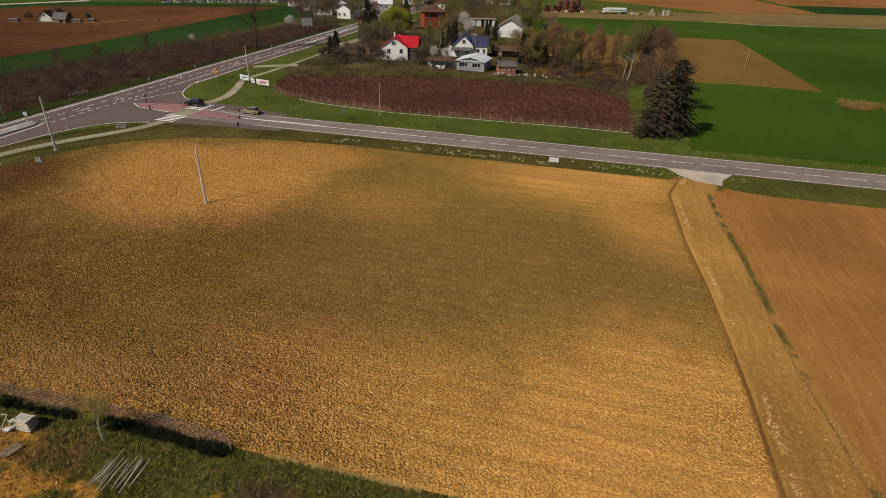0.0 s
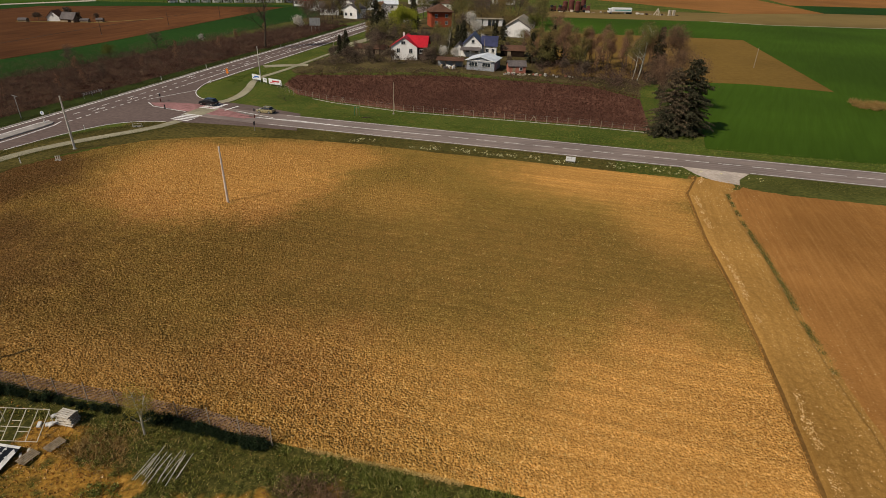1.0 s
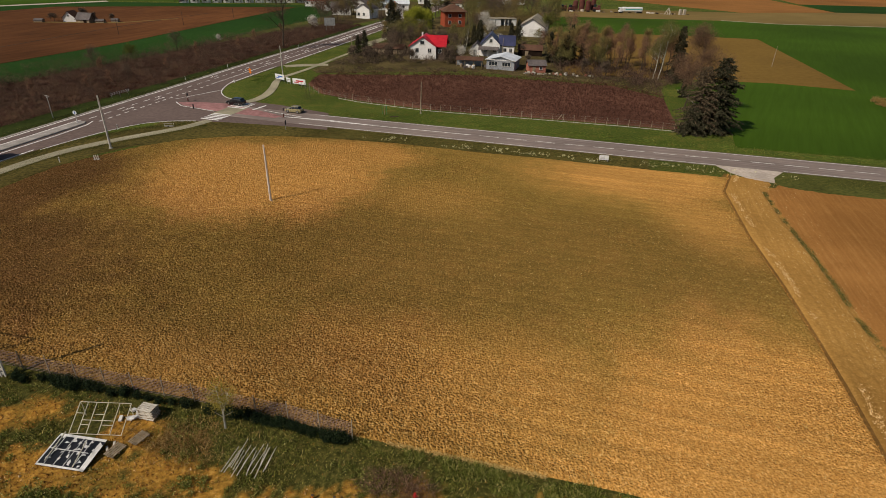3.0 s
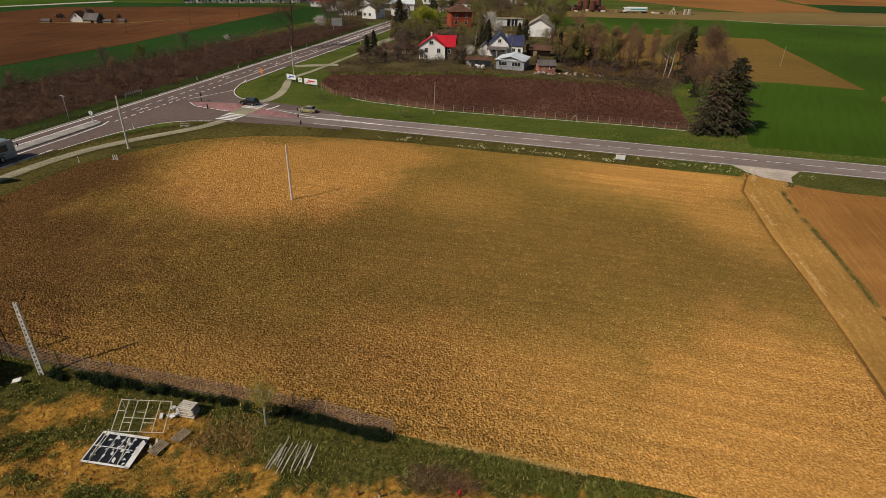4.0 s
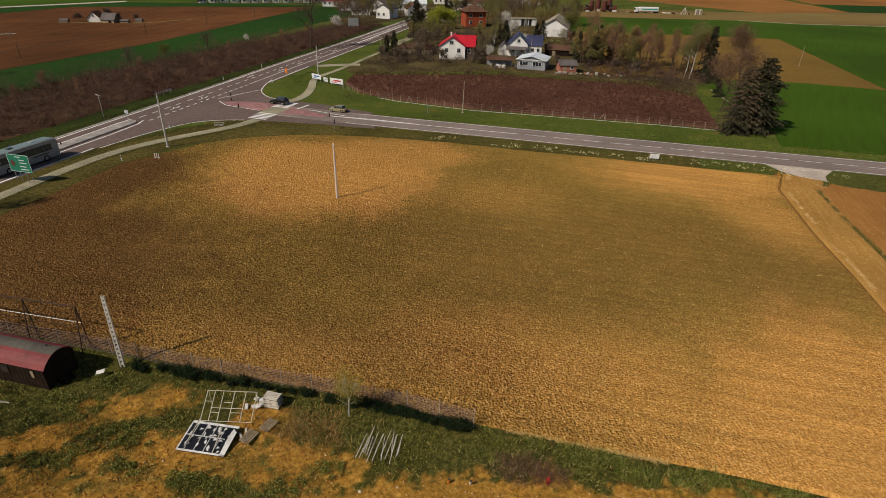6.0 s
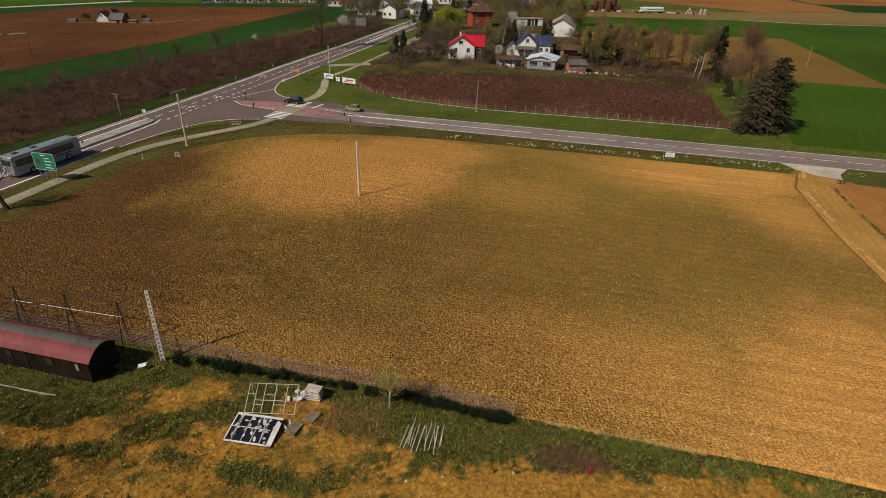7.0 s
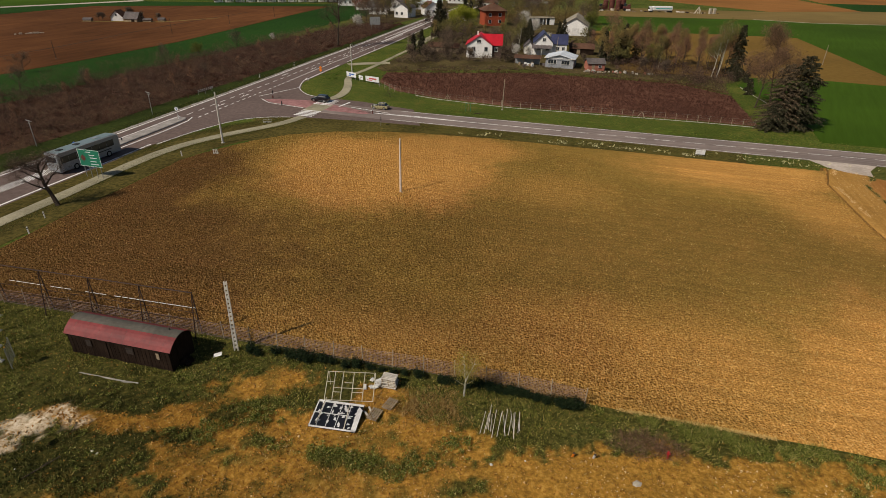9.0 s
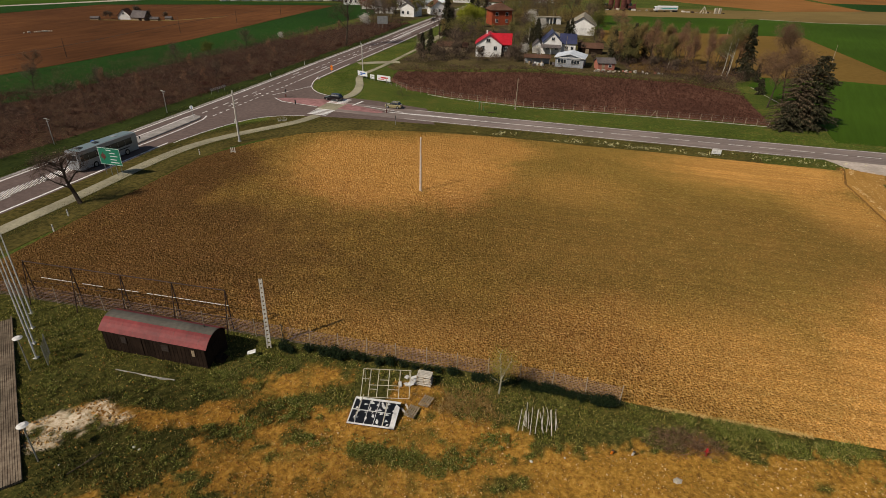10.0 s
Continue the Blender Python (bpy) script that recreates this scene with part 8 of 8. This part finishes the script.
part("symbol", Shape().box(0, -0.07, 1.75, 0.14, 0.02, 0.5), SIGN_BLUE, ob)
solid("bollard", Shape().rod((0, 0, -0.1), (0, 0, 0.75), 0.13, 0.11, 10), WHITE_PAINT, pose(-87.0, 108.4, 0.17), "white bollard on the traffic island", "bollard")
ob = post_sign("keep_right_sign", pose(-93.6, 84.5, 0.12), 2.4, "round blue sign with a white arrow bar", SIGN_BLUE, 0.42)
part("symbol", Shape().box(0, -0.07, 1.8, 0.14, 0.02, 0.45, 0, pose(0, 0, 0, 0, 0, 0)), SIGN_WHITE, ob)
for x, y, hh in ((-73.6, 129.3, 1.9), (-47.7, 117.8, 2.1)):
    s_ = post_sign("traffic_sign", pose(x, y, 0.05, 0, 0, 90), hh, "dark round sign on a post with a red bollard below", PLASTIC_BLACK, 0.38)
    part("bollard", Shape().rod((0, 0, 0), (0, 0, 0.7), 0.15, 0.13, 10), MACHINE_RED, s_)
solid("bollard", Shape().rod((0, 0, -0.05), (0, 0, 0.95), 0.16, 0.13, 10), PLASTIC_BLACK, pose(-69.5, 122.8, 0.05), "short dark bollard in the junction", "bollard")
post_sign("give_way_sign", pose(-44.6, 108.4, 0, 0, 0, 90), 1.95, "dark back of a square sign on a post", PLASTIC_BLACK, 0.42, False)
ws = thing("notice_board", pose(15.95, 94.9, 0, 0, 0, -8), "white notice board on the field verge", "sign")
part("panel", Shape().box(0, 0, 0.35, 1.65, 0.05, 0.85, 0.01), SIGN_WHITE, ws)
for z in (0.55, 0.8):
    part("print", Shape().box(-0.35, -0.03, z, 0.6, 0.01, 0.06), STEEL, ws)
part("joint", Shape().box(0.1, -0.03, 0.36, 0.04, 0.01, 0.83), STEEL, ws)
for x in (-0.7, 0.7):
    part("leg", Shape().rod((x, 0.04, -0.2), (x, 0.04, 1.15), 0.035, 0.035, 6), STEEL, ws)
ob = thing("warning_sign", pose(-68.7, 158.7, 0, 0, 0, -14) @ Matrix.Scale(0.82, 4), "two orange diamond warning signs on one post", "road sign")
part("post", Shape().rod((0, 0, -0.2), (0, 0, 3.1), 0.05, 0.05, 7), STEEL, ob)
for z in (2.5, 1.7):
    part("face", Shape().box(0, -0.06, -0.42, 0.84, 0.04, 0.84, 0.01, pose(0, 0, z, 0, 45, 0)), SIGN_ORANGE, ob)


def billboard(x0, y0, x1, y1, z0, z1, face, label, accent):
    c, L = ((x0 + x1) / 2, (y0 + y1) / 2), math.hypot(x1 - x0, y1 - y0)
    ob = thing("billboard", pose(c[0], c[1], 0, 0, 0, math.degrees(math.atan2(y1 - y0, x1 - x0))), label, "billboard", "roadside billboards")
    part("panel", Shape().box(0, 0, z0, L, 0.06, z1 - z0, 0.01), face, ob)
    part("print", Shape().box(0.05 * L, -0.036, z0 + (z1 - z0) * 0.45, L * 0.55, 0.01, (z1 - z0) * 0.25), accent, ob)
    part("print", Shape().box(-0.2 * L, -0.036, z0 + (z1 - z0) * 0.2, L * 0.4, 0.01, (z1 - z0) * 0.14), accent, ob)
    for x in (-L * 0.42, L * 0.42):
        part("leg", Shape().rod((x, 0.06, -0.2), (x, 0.06, z1), 0.04, 0.04, 6), STEEL, ob)


billboard(-60.6, 155.2, -57.6, 153.2, 0.6, 1.9, SIGN_WHITE, "white billboard with blue lettering bars", SIGN_BLUE)
billboard(-56.6, 151.9, -55.3, 151.0, 0.5, 1.6, SIGN_WHITE, "small pale billboard on the fence", STEEL)
billboard(-54.4, 149.9, -50.5, 148.0, 0.5, 1.9, SIGN_WHITE, "white billboard with broad red lettering bars", SIGN_RED)
bb = thing("large_signboard", pose(-67.8, 260.5, 0, 0, 0, 10), "large pale signboard on steel legs by the road", "road sign")
part("panel", Shape().box(0, 0, 2.4, 4.6, 0.08, 3.2, 0.02), STEEL, bb)
for x in (-1.6, 0, 1.6):
    part("leg", Shape().rod((x, 0.1, -0.2), (x, 0.1, 5.4), 0.07, 0.07, 7), STEEL, bb)
fr = thing("post_frame", pose(-26.5, 122.6, 0, 0, 0, -14), "two-post green steel frame on the verge", "frame")
for x in (-0.55, 0, 0.55):
    part("post", Shape().rod((x, 0, -0.2), (x, 0, 1.9), 0.05, 0.05, 6), SIGN_GREEN if x else OLD_WOOD, fr)
part("crossbar", Shape().rod((-0.55, 0, 1.7), (0.55, 0, 1.7), 0.04, 0.04, 6), SIGN_GREEN, fr)
for x, y in ((-80.0, 171.5), (-84.5, 152.5), (-70.5, 151.0), (-77.2, 105.5), (-60.0, 205.0), (-70.0, 215.0), (-82.8, 60.0), (-81.8, 55.5), (-76.2, 86.0)):
    dl = thing("delineator_post", pose(x, y, 0), "white roadside delineator post with dark band", "delineator", "delineators")
    part("post", Shape().box(0, 0, -0.1, 0.14, 0.12, 1.05, 0.02), WHITE_PAINT, dl)
    part("band", Shape().box(0, 0, 0.68, 0.15, 0.13, 0.14), PLASTIC_BLACK, dl)

# Orchard fence.
of = thing("orchard_fence", ORIGIN, "post and wire orchard fence with a pale base board", "fence")
OF = [(-51.5, 147.4), (-44.8, 139.8), (-34, 133.4), (-16.9, 127.0), (24.5, 118.9), (37.2, 115.6)]
post2 = Shape().rod((0, 0, -0.2), (0, 0, 1.6), 0.06, 0.05, 6).mesh("post")
L = line_length(OF)
ps = [at_length(OF, s * 2.3)[0] for s in range(int(L / 2.3) + 1)]
side = [(48.6, 136.5), (49.4, 151.0), (50.3, 160.5)]
ps2 = [at_length(side, s * 2.4)[0] for s in range(10)]
for x, y in ps:
    part("post", post2, POLE_WOOD, of).matrix_basis = pose(x, y, 0, random.uniform(-3, 3), random.uniform(-3, 3), 0)
for seq in (ps,):
    for a, b in zip(seq, seq[1:]):
        for z in (0.5, 1.0, 1.5):
            part("wire", Shape().rod((*a, z), (*b, z), 0.008, 0.008, 3, caps=False), STEEL, of)
board = Shape().box(0, 0, 0, 2.3, 0.05, 0.09, 0.01).mesh("base_board")
for seq, k0 in ((ps, 7), (ps2, 0)):
    for k, (a, b) in enumerate(zip(seq, seq[1:])):
        if k >= k0:
            part("base_board", board, CONCRETE, of).matrix_basis = pose((a[0] + b[0]) / 2, (a[1] + b[1]) / 2 - 0.08, -0.03, 0, 0, math.degrees(math.atan2(b[1] - a[1], b[0] - a[0])))
for x in (-31.5, 12.4):
    y = np.interp(x, [p[0] for p in OF], [p[1] for p in OF])
    for k in (-0.9, 0.9):
        part("brace", Shape().rod((x, y, 1.4), (x + k, y - 0.2 * k, -0.1), 0.05, 0.05, 6), POLE_WOOD, of)

def rock(r):
    """An uneven rounded stone."""
    v = []
    for z, k in ((0.0, 0.85), (0.45, 1.0), (0.85, 0.6)):
        v += [(r * k * random.uniform(0.8, 1.25) * math.cos(1.0472 * i), r * k * random.uniform(0.7, 1.0) * math.sin(1.0472 * i), r * z) for i in range(6)]
    v.append((0, 0, r))
    f = [(6 * j + i, 6 * j + (i + 1) % 6, 6 * j + 6 + (i + 1) % 6, 6 * j + 6 + i) for j in range(2) for i in range(6)]
    return Shape().add(v, f + [(12 + i, 12 + (i + 1) % 6, 18) for i in range(6)] + [(5, 4, 3, 2, 1, 0)])


# Small things on the verges and the waste ground.
cv = thing("culvert", pose(-68.3, 108.4, 0, 0, 0, 12) @ Matrix.Scale(0.7, 4), "concrete culvert mouth with pale railing in the verge", "culvert")
part("headwall", Shape().box(0, 0, -0.1, 2.2, 0.3, 0.55, 0.03), OLD_CONCRETE, cv)
part("pipe_mouth", Shape().rod((-0.2, -0.17, 0.12), (-0.2, -0.14, 0.12), 0.24, 0.24, 12), PLASTIC_BLACK, cv)
for x in (-1.2, 1.3):
    part("post", Shape().rod((x, 0.1, -0.1), (x, 0.1, 1.0), 0.04, 0.04, 6), WHITE_PAINT, cv)
part("rail", Shape().rod((-1.2, 0.1, 0.95), (1.3, 0.1, 0.95), 0.035, 0.035, 6), WHITE_PAINT, cv)
lg = thing("log", pose(-24.2, 120.6, 0.0, 0, 0, 20) @ Matrix.Scale(0.75, 4), "dark log lying on the grass verge", "log")
part("stem", Shape().rod((-1.2, 0, 0.16), (1.3, 0.1, 0.14), 0.17, 0.13, 9), BARK, lg)
part("branch_stub", Shape().rod((0.3, 0, 0.2), (0.6, 0.4, 0.5), 0.06, 0.04, 6), BARK, lg)
tree("bare_bush", 79, 2.6, BARK, TWIG_DARK, "thin leafless bush on the grass verge", 0.35, 0.01, 3, 0.3, 1.3, levels=3, m=pose(-45.6, 134.1, 0), low=0.05, radius=0.05, reach=0.9)
for x, y, mat_, text in ((-19.0, 23.9, SIGN_ORANGE, "short orange marker stub in the weeds"), (-17.5, 23.8, PALE_CONCRETE, "short pale marker stub in the weeds")):
    st = thing("marker_stub", pose(x, y, ground_z(x, y), 12, 8, 0), text, "marker stub", "marker stubs")
    part("stake", Shape().box(0, 0, -0.1, 0.14, 0.12, 0.55, 0.02), mat_, st)
    part("cap", Shape().box(0, 0, 0.44, 0.18, 0.16, 0.06, 0.02), BARK, st)
solid("concrete_lump", rock(0.45), PALE_WOOD, pose(-14.9, 21.7, ground_z(-14.9, 21.7) - 0.08, 0, 0, 20) @ Matrix.Diagonal((1, 1, 0.4, 1)), "broken pale concrete lump on bare earth", "rubble")

# Garden edge: low rubble and junk by the hut.
rngj = random.Random(31)
for k in range(34):
    x = 9.5 + 22 * rngj.random() ** 1.3
    y = 175.6 - 0.12 * (x - 10) + rngj.uniform(-1.6, 0.8)
    solid("rubble_block", Shape().box(0, 0, -0.05, rngj.uniform(0.3, 0.9), rngj.uniform(0.3, 0.8), rngj.uniform(0.25, 0.7), 0.06), (CONCRETE, PALE_WOOD, PINK_BRICK, OLD_CONCRETE)[k % 4], pose(x, y, 0.04, 0, 0, rngj.uniform(0, 180)), "pale block of rubble at the garden edge", "rubble", "garden rubble")
for k in range(12):
    x, y = rngj.uniform(-10, -1), 182.5 + rngj.uniform(-2, 2)
    solid("garden_junk", Shape().box(0, 0, -0.05, rngj.uniform(0.4, 1.2), rngj.uniform(0.4, 0.9), rngj.uniform(0.5, 1.1), 0.08), (WHITE_PAINT, OLD_WOOD, GREY_TILE)[k % 3], pose(x, y, 0.04, 0, 0, rngj.uniform(0, 180)), "crate or barrel standing in the garden", "crate", "garden junk")

# ---- flagpoles, lamps and deck at the sports ground ----
for k, (x, y) in enumerate(((-67.5, 31.6), (-69.1, 33.6), (-70.8, 35.8), (-72.5, 38.1))):
    fp = thing("flagpole", pose(x, y, 0), "tall white flagpole beside the paved court", "flagpole", "flagpoles")
    part("shaft", Shape().rod((0, 0, -0.2), (0, 0, 10.2), 0.075, 0.045, 10), WHITE_PAINT, fp)
    part("base_plate", Shape().box(0, 0, -0.02, 0.4, 0.4, 0.08, 0.02), STEEL, fp)
    part("finial", Shape().rod((0, 0, 10.2), (0, 0, 10.32), 0.07, 0.03, 8), ALLOY, fp)
for x, y in ((-66.9, 30.0), (-59.9, 20.8)):
    lp = thing("park_lamp", pose(x, y, 0), "low lamp post with a white mushroom shade", "park lamp", "park lamps")
    part("pole", Shape().rod((0, 0, -0.2), (0, 0, 3.35), 0.055, 0.045, 8), STEEL, lp)
    part("shade", Shape().rod((0, 0, 3.4), (0, 0, 3.52), 0.38, 0.2, 16).rod((0, 0, 3.3), (0, 0, 3.4), 0.1, 0.38, 16), WHITE_PAINT, lp)
deck = thing("plank_deck", ORIGIN, "weathered plank deck of the paved court", "deck")
ed = Vector((-73.9 + 61.0, 37.4 - 20.6)).normalized()
for k in range(60):
    o = Vector((-61.0, 20.6)) + Vector((-ed.y, ed.x)) * (0.145 * k + 0.08)
    a, b = o - ed * 2.0, o + ed * 20.5
    part("plank", ribbon([(a.x, a.y), (b.x, b.y)], 0.118, 0.0, 0.2 + 0.006 * (k % 3)), DECK_WOOD, deck)
part("edge_beam", ribbon([(-59.8, 19.0), (-73.8, 37.2)], 0.12, 0.0, 0.24), DECK_WOOD, deck)
cf = thing("mesh_gate", pose(-66.2, 31.4, 0, 0, 0, 120), "narrow steel mesh gate by the flagpoles", "gate")
for x in (-0.9, 0.9):
    part("post", Shape().rod((x, 0, -0.2), (x, 0, 2.2), 0.045, 0.045, 7), STEEL, cf)
gate_bar = Shape().rod((0, 0, 0.15), (0, 0, 2.1), 0.012, 0.012, 4, caps=False).mesh("gate_bar")
for k in range(12):
    part("gate_bar", gate_bar, STEEL, cf).location = (-0.9 + 0.15 * (k + 0.5), 0, 0)


for x, y in ((-53.9, 22.4), (-53.4, 22.2), (-58.2, 20.5), (-25.0, 22.8), (-22.5, 23.3), (-16.4, 21.0), (-19.6, 20.6), (-51.7, 24.9)):
    solid("stone", rock(random.uniform(0.06, 0.14)), PALE_CONCRETE, pose(x, y, ground_z(x, y) - 0.03, 0, 0, random.uniform(0, 180)), "pale stone lying on the rough ground", "stone", "stones")
